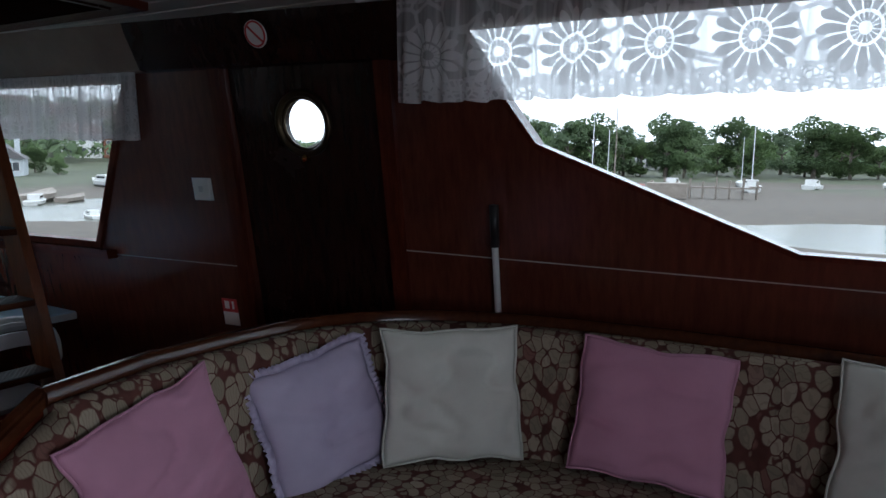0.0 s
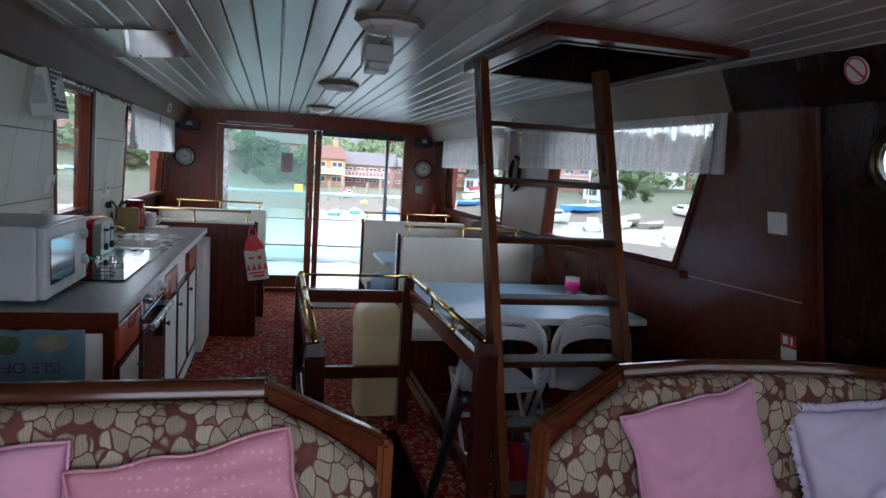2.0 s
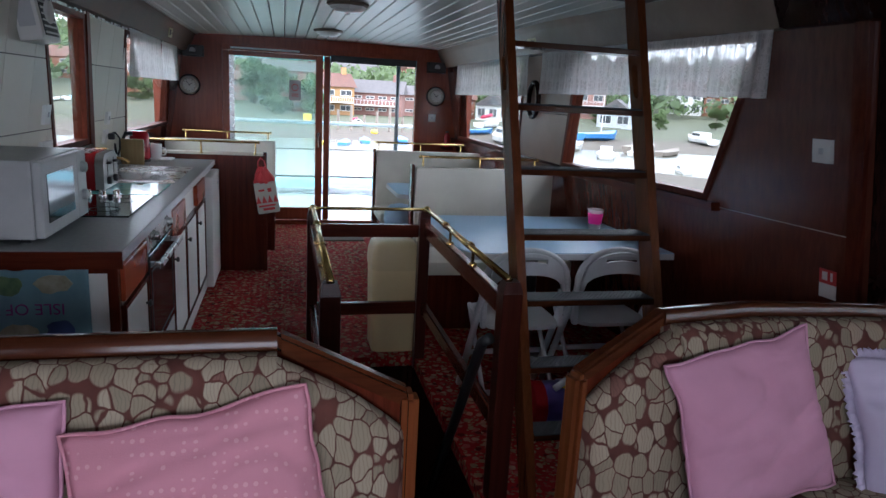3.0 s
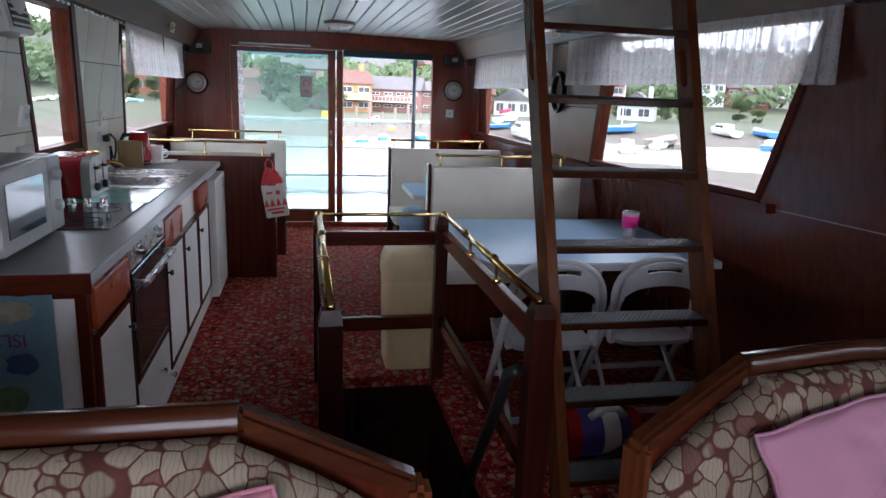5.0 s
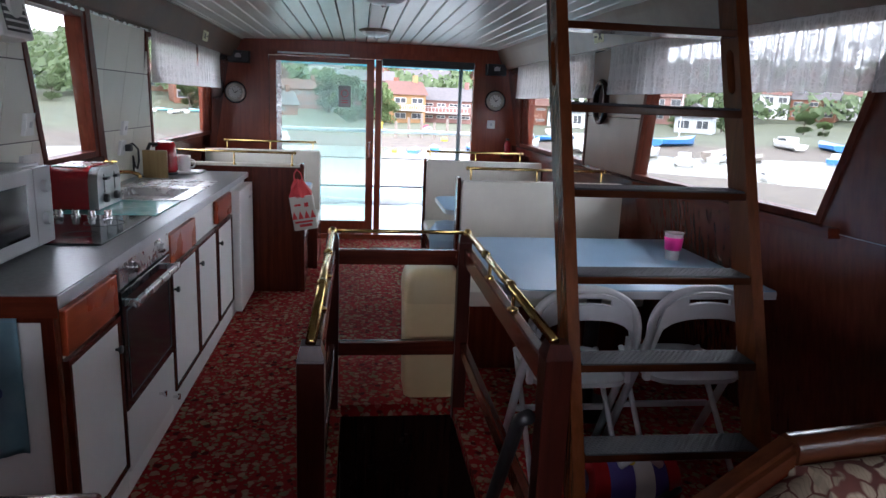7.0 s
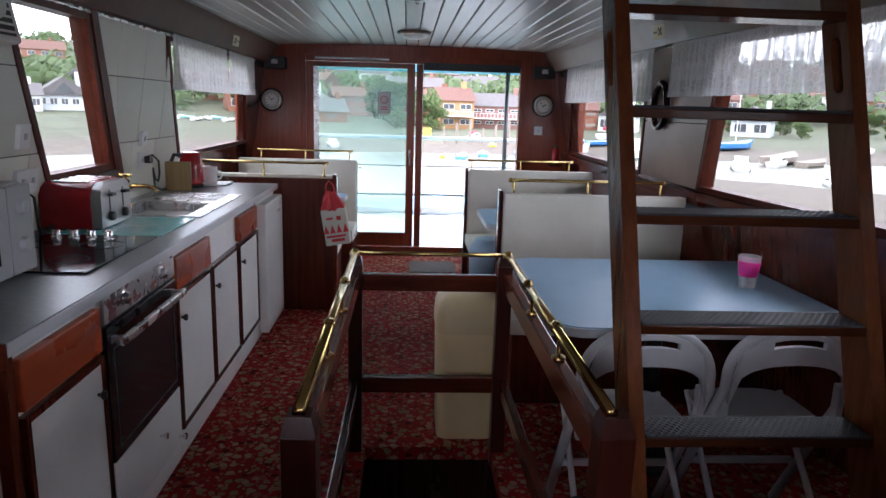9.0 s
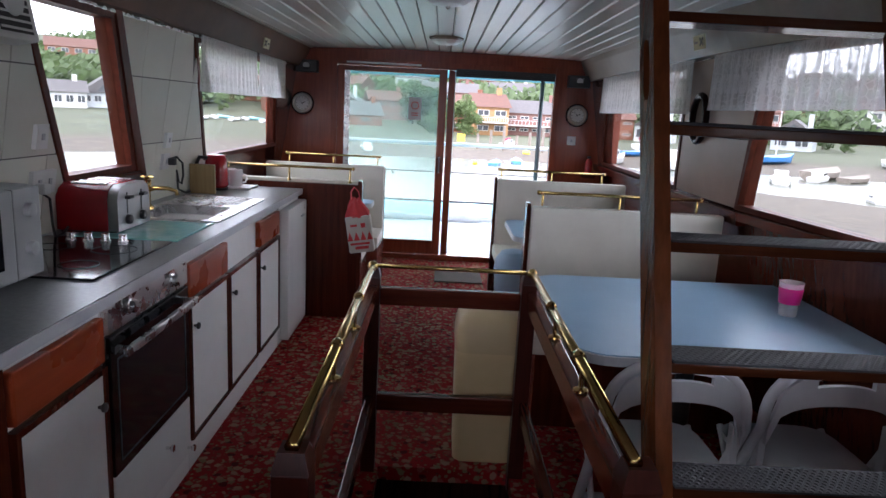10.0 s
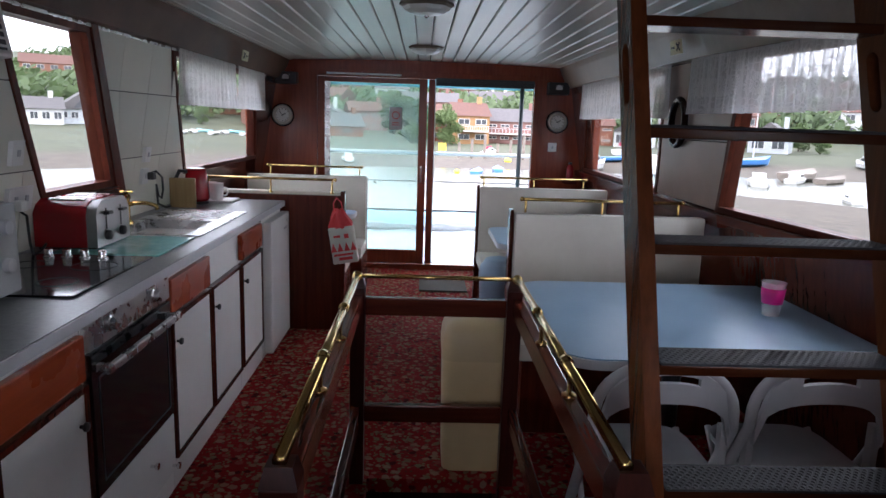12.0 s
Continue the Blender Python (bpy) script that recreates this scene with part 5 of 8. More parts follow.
base_pts = rounded(BX0, BX1, BY0, BY1, 0.05)
bm = bmesh.new()
prism(bm, base_pts, lambda u, v: (*scaled([(u, v)], 0.93)[0], 0.001), lambda u, v: (u, v, 0.50))
part("tub", fix(bm), OLDCREAM, bin_, smooth=40)
bm = bmesh.new()
rings = [(1.025, 0.49), (1.03, 0.53), (1.0, 0.58), (0.9, 0.625), (0.7, 0.645), (0.3, 0.65)]
loops = [[bm.verts.new((*p, z)) for p in scaled(base_pts, g)] for g, z in rings]
for A, C in zip(loops, loops[1:]):
    for i in range(len(A)):
        j = (i + 1) % len(A)
        bm.faces.new((A[i], A[j], C[j], C[i]))
bm.faces.new(loops[-1])
bm.faces.new(loops[0][::-1])
part("lid", fix(bm), OLDCREAM, bin_, "rounded cream swing lid", 40)

cup = thing("tumbler", (1.315, 1.385, 0.751), "clear plastic tumbler with a hot pink band on the blue table", "cup")
CLEAR = glass_mat("clear_plastic", (0.95, 0.95, 0.95), 0.15)
CLEAR.node_tree.nodes["Principled BSDF"].inputs["Transmission Weight"].default_value = 0.7
bm = bmesh.new()
lathe(bm, [(0.032, 0.0), (0.035, 0.04), (0.0445, 0.128), (0.046, 0.131), (0.0425, 0.129), (0.032, 0.015)], (1.315, 1.385, 0.751), 24)
part("cup", bm, CLEAR, cup, smooth=60)
bm = bmesh.new()
lathe(bm, [(0.0365, 0.048), (0.0385, 0.049), (0.0445, 0.108), (0.0432, 0.109)], (1.315, 1.385, 0.751), 24)
part("band", bm, PINKCUP, cup, "hot pink grip band", 60)


# ---- saloon settees ----
def settee(name, path, inward, label, seat_depth=0.5, gap=0.03):
    """A fitted settee swept along its rim line; inward: +1 when the seat lies to the left of the way along the path."""
    root = thing(name, (path[len(path) // 2][0], path[len(path) // 2][1], 0.0), label, "settee")
    pts = [Vector(p) for p in path]
    norms = []
    for i in range(len(pts)):
        a, c = pts[max(0, i - 1)], pts[min(len(pts) - 1, i + 1)]
        d0 = (pts[i] - a).to_2d().normalized() if i else None
        d1 = (c - pts[i]).to_2d().normalized() if i < len(pts) - 1 else None
        ds = [d for d in (d0, d1) if d is not None]
        n = sum((Vector((-d.y, d.x)) for d in ds), Vector((0, 0))).normalized() * inward
        k = 1 / max(0.5, n.dot(Vector((-ds[0].y, ds[0].x)) * inward))
        norms.append(n * k)

    def loft(sec, mat, nm, lab="", smooth=None, sub=1):
        bm = bmesh.new()
        rings = []
        for p, n in zip(pts, norms):
            rings.append([bm.verts.new((p.x + n.x * d, p.y + n.y * d, (p.z + z) if rel else z)) for d, z, rel in sec])
        for A, C in zip(rings, rings[1:]):
            for i in range(len(sec)):
                j = (i + 1) % len(sec)
                bm.faces.new((A[i], A[j], C[j], C[i]))
        bm.faces.new(rings[0][::-1])
        bm.faces.new(rings[-1])
        return part(nm, fix(bm), mat, root, lab, smooth)

    loft([(-0.02, 0.0, 0), (-0.02, -0.03, 1), (0.0, -0.03, 1), (0.0, 0.0, 0)], MAHOGANY, "outer_panel", "dark wooden outer panel")
    loft([(-0.022, -0.034, 1), (-0.024, -0.008, 1), (-0.016, 0.0, 1), (0.004, 0.0, 1), (0.014, -0.009, 1), (0.016, -0.034, 1)], TEAK_X, "rim", "golden brown varnished wooden rim", 50)
    loft([(0.001, -gap - 0.018, 1), (0.03, -gap, 1), (0.06, -gap - 0.004, 1), (0.08, -gap - 0.023, 1), (0.095, -gap - 0.08, 1), (0.115, -0.25, 1), (0.135, 0.58, 0), (0.15, 0.36, 0), (0.001, 0.36, 0)], LEAF, "backrest", "leaf-patterned tapestry backrest", 50)
    loft([(0.10, 0.36, 0), (0.10, 0.57, 0), (0.16, 0.582, 0), (seat_depth - 0.05, 0.586, 0), (seat_depth, 0.572, 0), (seat_depth + 0.015, 0.52, 0), (seat_depth + 0.01, 0.40, 0), (seat_depth - 0.02, 0.36, 0)], LEAF, "seat", "leaf-patterned seat cushion", 50)
    loft([(0.0, 0.0, 0), (0.0, 0.36, 0), (seat_depth - 0.05, 0.36, 0), (seat_depth - 0.05, 0.0, 0)], MAHOGANY, "base", "wooden settee base")
    return root


R_PATH = [(0.43, -0.80, 1.0), (0.70, -0.755, 0.998), (1.0, -0.765, 0.993), (1.14, -0.785, 0.992), (1.26, -0.825, 0.99), (1.37, -0.885, 0.988), (1.46, -0.965, 0.987), (1.53, -1.06, 0.987), (1.585, -1.17, 0.986), (1.63, -1.30, 0.986), (1.665, -1.47, 0.986), (1.70, -1.8, 0.986), (1.71, -2.1, 0.986), (1.71, -3.2, 0.986)]
settee("settee", R_PATH, -1, "curved corner settee in leaf-patterned tapestry with wooden rim", 0.45, 0.026)
L_PATH = [(-1.54, -0.93, 1.015), (-1.2, -0.93, 1.016), (-0.8, -0.931, 1.018), (-0.45, -0.932, 1.02)]
settee("settee", L_PATH, -1, "settee in leaf-patterned tapestry with a varnished wooden rim", 0.45, 0.03)


def settee_end(a, b, inner, label, gap):
    """The sloping end of a settee's back: the rim runs down from a to b, then turns down the aisle post."""
    root = thing("settee_end", (b[0], b[1], 0.0), label, "settee end")
    A, C = Vector(a), Vector(b)
    d = (C - A).to_2d().normalized().to_3d()
    n = Vector((-d.y, d.x, 0)) * inner

    def bar(p, q, w0, w1, z0, z1, mat, nm, lab="", bev=0.006, sm=None):
        bm = bmesh.new()
        prism(bm, [(w0, z0), (w1, z0), (w1, z1), (w0, z1)], lambda u, v: tuple(p + n * u + Vector((0, 0, v))), lambda u, v: tuple(q + n * u + Vector((0, 0, v))))
        fix(bm)
        bmesh.ops.bevel(bm, geom=list(bm.edges), offset=bev, segments=2, affect="EDGES")
        return part(nm, bm, mat, root, lab, sm)
    bar(A, C, -0.024, 0.016, -0.04, 0.0, TEAK_X, "rim", "golden brown varnished sloping rim", 0.008, 40)
    bm = bmesh.new()
    pts_ = [(0, 0.0), (0, A.z - 0.04), (1, C.z - 0.04), (1, 0.0)]
    P = lambda u, v, w: tuple(Vector((A.x + (C.x - A.x) * u, A.y + (C.y - A.y) * u, v)) + n * w)
    prism(bm, pts_, lambda u, v: P(u, v, -0.02), lambda u, v: P(u, v, 0.0))
    part("outer_panel", fix(bm), MAHOGANY, root, "dark wooden outer panel")
    # the post: a rounded moulding that bends over at the top
    C0 = Vector((C.x, C.y, 0))
    bar(C0 - d * 0.018, C0 + d * 0.016, -0.024, 0.035, 0.0, C.z - 0.003, TEAK_Z, "end_post", "golden brown varnished end post", 0.012, 40)
    # padded leaf-pattern wing under the sloping rim
    bm = bmesh.new()
    rings = []
    for s, g in ((0.0, 1.0), (0.2, 1.0), (0.4, 0.97), (0.6, 0.92), (0.78, 0.8), (0.9, 0.6), (0.955, 0.3)):
        top = A.z + (C.z - A.z) * s - gap - 0.05 * s ** 3
        sec = [(0.001, 0.36), (0.15, 0.36), (0.135, 0.58), (0.115, top - 0.19), (0.095, top - 0.08), (0.08, top - 0.024), (0.06, top - 0.005), (0.03, top), (0.001, top - 0.018)]
        rings.append([bm.verts.new(P(s, v, u * g)) for u, v in sec])
    for R_, Q_ in zip(rings, rings[1:]):
        for i in range(len(R_)):
            j = (i + 1) % len(R_)
            bm.faces.new((R_[i], R_[j], Q_[j], Q_[i]))
    bm.faces.new(rings[0][::-1])
    bm.faces.new(rings[-1])
    part("wing", fix(bm), LEAF, root, "leaf-patterned padded wing", 50)
    bm = bmesh.new()
    prism(bm, [(0.0, 0.0), (0.93, 0.0), (0.93, 0.36), (0.0, 0.36)], lambda u, v: P(u, v, 0.001), lambda u, v: P(u, v, 0.40))
    part("base", fix(bm), MAHOGANY, root)
    bm = bmesh.new()
    prism(bm, [(0.0, 0.361), (0.9, 0.361), (0.93, 0.45), (0.9, 0.57), (0.0, 0.585)], lambda u, v: P(u, v, 0.1), lambda u, v: P(u, v, 0.46))
    fix(bm)
    bmesh.ops.bevel(bm, geom=list(bm.edges), offset=0.02, segments=2, affect="EDGES")
    part("seat", bm, LEAF, root, "leaf-patterned seat end", 40)
    return root


settee_end((0.43, -0.80, 1.0), (0.20, -0.85, 0.878), 1, "sloping wooden settee end with tapestry wing by the aisle", 0.04)
settee_end((-0.45, -0.932, 1.02), (-0.195, -0.935, 0.893), -1, "sloping wooden settee end with tapestry wing by the aisle", 0.04)


def cushion(name, w, h, t, m, mat, label, frill=False, seed=1, wrinkle=1.0):
    """A stuffed square: pinched corners, soft creases, a seam round the edge."""
    N = 30
    rnd = random.Random(seed)
    off = Vector((rnd.uniform(0, 50), rnd.uniform(0, 50), rnd.uniform(0, 50)))
    bm = bmesh.new()
    grid = {}
    for side in (1, -1):
        for i in range(N + 1):
            for j in range(N + 1):
                u, v = -1 + 2 * i / N, -1 + 2 * j / N
                if side < 0 and (i in (0, N) or j in (0, N)):
                    grid[side, i, j] = grid[1, i, j]
                    continue
                pinch = 1 - 0.055 * ((1 - u * u) * (abs(v) ** 3) + (1 - v * v) * (abs(u) ** 3))
                puff = (max(0, 1 - abs(u) ** 2.6) * max(0, 1 - abs(v) ** 2.6)) ** 0.55
                q = Vector((u * 1.4, v * 1.4, 0.3 * side)) + off
                cr = noise.noise(q) * 0.6 + noise.noise(q * 2.1 + Vector((3, 1, 2))) * 0.5 + noise.noise(q * 4.3) * 0.25
                fold = abs(noise.noise(Vector((u * 1.2 + 0.5 * v, v * 2.6 - 0.4 * u, 1.7)) + off))
                z = side * (0.004 + t * puff * (0.9 + 0.28 * cr * wrinkle - 0.5 * wrinkle * max(0.0, 0.22 - fold) * 3.2))
                sag = 0.012 * noise.noise(Vector((u * 2, v * 2, 9)) + off)
                grid[side, i, j] = bm.verts.new((u * w / 2 * pinch + sag, v * h / 2 * pinch + sag, z))
    for side in (1, -1):
        for i in range(N):
            for j in range(N):
                q = [grid[side, i, j], grid[side, i + 1, j], grid[side, i + 1, j + 1], grid[side, i, j + 1]]
                bm.faces.new(q if side > 0 else q[::-1])
    border = [grid[1, i, 0].co.copy() for i in range(N)] + [grid[1, N, j].co.copy() for j in range(N)] + [grid[1, i, N].co.copy() for i in range(N, 0, -1)] + [grid[1, 0, j].co.copy() for j in range(N, 0, -1)]
    for v in bm.verts:
        v.co = m @ v.co
    root = thing(name, tuple(m @ Vector((0, -h / 2, 0))), label, "cushion", "scatter cushions")
    part("cover", bm, mat, root, smooth=80)
    bm = bmesh.new()
    if frill:
        k = 8 * len(border) // 4
        inner_, outer_ = [], []
        L = len(border)
        for i in range(L * 2):
            a, b = border[(i // 2) % L], border[((i + 1) // 2) % L]
            p = (a + b) / 2
            d = Vector((p.x, p.y, 0)).normalized()
            if abs(p.x) > abs(p.y) * 1.05:
                d = Vector((1 if p.x > 0 else -1, 0.25 * p.y / abs(p.x), 0)).normalized()
            else:
                d = Vector((0.25 * p.x / max(1e-4, abs(p.y)), 1 if p.y > 0 else -1, 0)).normalized()
            wv = 0.009 * math.sin(i * 2.1)
            inner_.append(bm.verts.new(m @ p))
            outer_.append(bm.verts.new(m @ (p + d * (0.021 + 0.003 * math.sin(i * 3.3)) + Vector((0, 0, wv)))))
        for i in range(len(inner_)):
            j = (i + 1) % len(inner_)
            bm.faces.new((inner_[i], inner_[j], outer_[j], outer_[i]))
        fr = part("frill", bm, mat, root, "gathered frill edge", 80)
        sol = fr.modifiers.new("thickness", "SOLIDIFY")
        sol.thickness = 0.002
    else:
        tube(bm, [m @ (p * 1.004) for p in border], 0.0035, 6, True)
        part("piping", bm, mat, root, "sewn edge", 60)
    return root


def lean_cushion(cx, cy, zbot, size, yaw, tilt, roll=0.0, h=None):
    """Stands on its lower edge at (cx, cy, zbot), faces yaw (0: -y), leans back by tilt."""
    h = h or size
    return Matrix.Translation((cx, cy, zbot)) @ Matrix.Rotation(radians(yaw), 4, "Z") @ Matrix.Rotation(radians(90 - tilt), 4, "X") @ Matrix.Rotation(radians(roll), 4, "Z") @ Matrix.Translation((0, h / 2, 0))


ZS = 0.588
cushion("cushion", 0.43, 0.38, 0.055, lean_cushion(0.645, -0.99, ZS, 0.4, 9, 18, 7, 0.37), PINK, "plain pink square cushion against the settee back", seed=3)
cushion("cushion", 0.38, 0.35, 0.05, lean_cushion(1.125, -1.02, ZS, 0.36, -20, 18, 11, 0.34), LILAC, "lilac satin cushion with a gathered frill", True, seed=5)
cushion("cushion", 0.42, 0.395, 0.05, lean_cushion(1.345, -1.25, ZS + 0.005, 0.39, -49, 14, 0), OFFWHITE, "off-white suede cushion against the settee back", seed=7, wrinkle=1.3)
cushion("cushion", 0.42, 0.375, 0.055, lean_cushion(1.497, -1.755, ZS + 0.005, 0.37, -84, 14, -2), PINK, "plain pink square cushion leaning by the wall", seed=9)
cushion("cushion", 0.42, 0.40, 0.055, lean_cushion(1.51, -2.39, ZS + 0.005, 0.4, -90, 14, -4), OFFWHITE, "off-white cushion at the end of the settee", seed=11)
cushion("cushion", 0.40, 0.36, 0.055, lean_cushion(-0.53, -1.14, ZS, 0.4, 2, 16, 10, 0.35), DOTPINK, "pink cushion with tiny pale dots on the settee", seed=13)
cushion("cushion", 0.42, 0.37, 0.055, lean_cushion(-0.985, -1.14, ZS, 0.4, 2, 16, 1, 0.36), PINK, "plain pink cushion on the settee", seed=15)


# ---- curtains, lamps and fittings ----
def curtain(name, fn, y0, y1, ztop, zbot, inset_d, label, pleat=0.06, seed=1, amp=0.026, full=1.56, lace=None, bunch=0.0):
    root = thing(name, fn((y0 + y1) / 2, ztop, -inset_d), label, "curtain", "lace curtains")
    rnd = random.Random(seed)
    n, rows_ = int(abs(y1 - y0) / 0.008), 9
    bm = bmesh.new()
    uvl = bm.loops.layers.uv.new("cloth")
    ph, grid, us, u = 0.0, [], [], 0.0
    for i in range(n + 1):
        y = y0 + (y1 - y0) * i / n
        tight = bunch and abs(y - y0) < bunch * abs(y1 - y0)
        ph += (2.6 if tight else 1.0) * 0.008 * 2 * math.pi / pleat * (0.75 + 0.5 * noise.noise(Vector((y * 3, seed, 0))))
        gather = 0.6 + 0.4 * noise.noise(Vector((y * 1.7, 3 + seed, 0)))
        gather *= 1.3 if tight else 1.0
        us.append(u)
        u += 0.008 * full
        col = []
        for j in range(rows_ + 1):
            s = j / rows_
            scallop = 0.008 * abs(math.sin(u * 24)) * s
            z = ztop + (zbot - ztop) * s - scallop
            d = amp * gather * (0.1 + 0.9 * s) * math.sin(ph + 0.3 * s)
            p = fn(y, ztop, -inset_d + d)
            col.append(bm.verts.new((p[0], p[1], z)))
        grid.append(col)
    for i in range(n):
        for j in range(rows_):
            f = bm.faces.new((grid[i][j], grid[i + 1][j], grid[i + 1][j + 1], grid[i][j + 1]))
            f.smooth = True
            for lp, (a, b) in zip(f.loops, ((i, j), (i + 1, j), (i + 1, j + 1), (i, j + 1))):
                lp[uvl].uv = (us[a], (ztop - zbot) * b / rows_)
    part("lace", bm, lace or LACE_FINE, root)
    bm = bmesh.new()
    tube(bm, [fn(y0 + (y1 - y0) * k / 6, ztop - 0.012, -inset_d + 0.004) for k in range(7)], 0.005, 6)
    part("wire", bm, STEEL, root, "thin curtain wire")
    return root


curtain("lace_curtain", right, 0.345, 2.44, 1.825, 1.535, 0.028, "white lace cafe curtain across the top of the window", seed=2)
curtain("lace_curtain", right, 2.72, 4.86, 1.815, 1.515, 0.028, "white lace cafe curtain near the aft doors", seed=3)
curtain("lace_curtain", left, 2.80, 3.93, 1.81, 1.50, 0.028, "white lace cafe curtain at the galley end window", seed=4)
curtain("lace_curtain", left, 4.02, 4.84, 1.81, 1.50, 0.028, "short second length of white lace at the galley end window", seed=14)
curtain("lace_curtain", right, -0.91, -2.95, 1.985, 1.652, 0.10, "white lace curtain with large flower heads", 0.13, 5, 0.026, 1.08, LACE, 0.36)
rail_w = thing("curtain_rail", right(-1.8, 1.98, -0.09), "white plastic curtain rail under the ceiling", "curtain rail")
bm = bmesh.new()
prism(bm, [(-0.78, 1.963), (-2.95, 1.963), (-2.95, 1.99), (-0.78, 1.99)], lambda u, v: right(u, v, -0.132), lambda u, v: right(u, v, -0.12))
part("rail", fix(bm), PLASTIC, rail_w)


def ceiling_lamp(x, y):
    root = thing("ceiling_lamp", (x, y, 1.995), "shallow octagonal ceiling lamp with an opal shade, unlit", "lamp", "ceiling lamps")
    bm = bmesh.new()
    lathe(bm, [(0.128, 2.004), (0.132, 1.99), (0.118, 1.982)], (x, y, 0), 8)
    part("rim", bm, BEAM, root)
    bm = bmesh.new()
    lathe(bm, [(0.118, 1.983), (0.105, 1.966), (0.075, 1.951), (0.035, 1.944), (0.006, 1.943)], (x, y, 0), 8)
    part("shade", bm, PLASTIC, root, "opal shade")
    bm = bmesh.new()
    lathe(bm, [(0.012, 1.945), (0.011, 1.936), (0.004, 1.932)], (x, y, 0), 10)
    part("knob", bm, STEEL, root)


for y in (0.2, 2.26, 4.2):
    ceiling_lamp(-0.055, y)
em = thing("emergency_light", (-0.015, 0.8, 1.99), "white emergency light box with a ribbed lens", "light")
part("housing", B(-0.075, 0.045, 0.70, 0.90, 1.93, 2.003, 0.006), PLASTIC, em)
part("lens", B(-0.062, 0.032, 0.72, 0.88, 1.893, 1.9305, 0.012), PLASTIC, em, "ribbed opal lens")
for k in range(7):
    part("rib", B(-0.0625, 0.0325, 0.735 + 0.02 * k, 0.742 + 0.02 * k, 1.8915, 1.9), GREYMETAL, em)
bm = bmesh.new()
tube(bm, [(0.05, 0.93, 2.0), (0.05, 0.93, 1.975)] + [(0.05 + 0.012 - 0.012 * math.cos(a), 0.93, 1.963 - 0.012 * math.sin(a)) for a in [k * math.pi / 6 for k in range(8)]], 0.002, 6)
hook = tagged(part("ceiling_hook", bm, STEEL), "small bent metal hook screwed into the ceiling", "hook")
sky_p = thing("ceiling_panel", (-1.17, 1.25, 1.97), "polished reflective metal panel fixed to the ceiling", "panel")
part("plate", fix(prism(bmesh.new(), [(-1.46, 0.9), (-0.87, 0.8), (-0.89, 1.55), (-1.44, 1.75)], lambda u, v: (u, v, zc(u) - 0.012), lambda u, v: (u, v, zc(u) - 0.002))), CHROME, sky_p)
for x, y in ((-1.40, 0.95), (-0.9, 0.86), (-0.92, 1.5), (-1.4, 1.68), (-1.15, 0.87), (-1.15, 1.6)):
    bm = bmesh.new()
    lathe(bm, [(0.009, zc(x) - 0.012), (0.006, zc(x) - 0.016), (0.002, zc(x) - 0.017)], (x, y, 0), 8)
    part("screw", bm, BLACK, sky_p)


BEZEL = speckle("dull_pewter", (0.42, 0.40, 0.36), (0.54, 0.51, 0.46), 9, 0.4, 0.9)


def wall_clock(x, z, label):
    root = thing("wall_clock", (x, AFT, z), label, "clock", "round brass instruments")
    bm = bmesh.new()
    lathe(bm, [(0.108, -0.001), (0.108, -0.010), (0.098, -0.018), (0.094, -0.022)], (x, AFT, z), 32, "y")
    part("backboard", bm, DARKWOOD, root, "dark round wooden mount", 40)
    bm = bmesh.new()
    for rr, t_, yy in ((0.080, 0.017, -0.028),):
        tube(bm, [(x + rr * math.cos(a), AFT + yy, z + rr * math.sin(a)) for a in [2 * math.pi * k / 32 for k in range(32)]], t_, 8, True)
    part("bezel", bm, BEZEL, root, "dull metal bezel", 60)
    bm = bmesh.new()
    lathe(bm, [(0.066, -0.0225), (0.066, -0.027)], (x, AFT, z), 32, "y")
    d = part("dial", bm, PLASTIC, root, "white dial")
    bm = bmesh.new()
    for k in range(12):
        a = 2 * math.pi * k / 12
        c, s = math.cos(a), math.sin(a)
        box(bm, -0.0022, 0.0022, -0.0305, -0.0275, 0.05, 0.06, m=Matrix.Translation((x, AFT, z)) @ Matrix.Rotation(a, 4, "Y"))
    part("hour_marks", bm, BLACK, d, "black hour marks")
    part("hand", box(bmesh.new(), -0.003, 0.003, -0.033, -0.031, -0.01, 0.034, m=Matrix.Translation((x, AFT, z)) @ Matrix.Rotation(1.1, 4, "Y")), BLACK, d)
    part("hand", box(bmesh.new(), -0.002, 0.002, -0.035, -0.0335, -0.012, 0.048, m=Matrix.Translation((x, AFT, z)) @ Matrix.Rotation(-0.7, 4, "Y")), BLACK, d)


wall_clock(-1.395, 1.464, "round wall clock on a dark mount on the aft bulkhead")
wall_clock(1.222, 1.48, "round barometer on a dark mount on the aft bulkhead")
for x, z in ((-1.345, 1.805), (1.205, 1.79)):
    sp = thing("loudspeaker", (x, AFT - 0.05, z), "small black loudspeaker under the ceiling corner", "speaker", "speakers")
    part("cabinet", B(x - 0.10, x + 0.10, AFT - 0.11, AFT - 0.002, z - 0.055, z + 0.055, 0.008), BLACK, sp)
    bm = bmesh.new()
    lathe(bm, [(0.04, -0.111), (0.038, -0.115), (0.03, -0.112)], (x, AFT, z), 20, "y")
    part("cone", bm, RUBBER, sp, "dark cone", 40)
    part("badge", B(x - 0.03, x + 0.035, AFT - 0.1125, AFT - 0.11, z - 0.012, z + 0.03), GREYMETAL, sp)


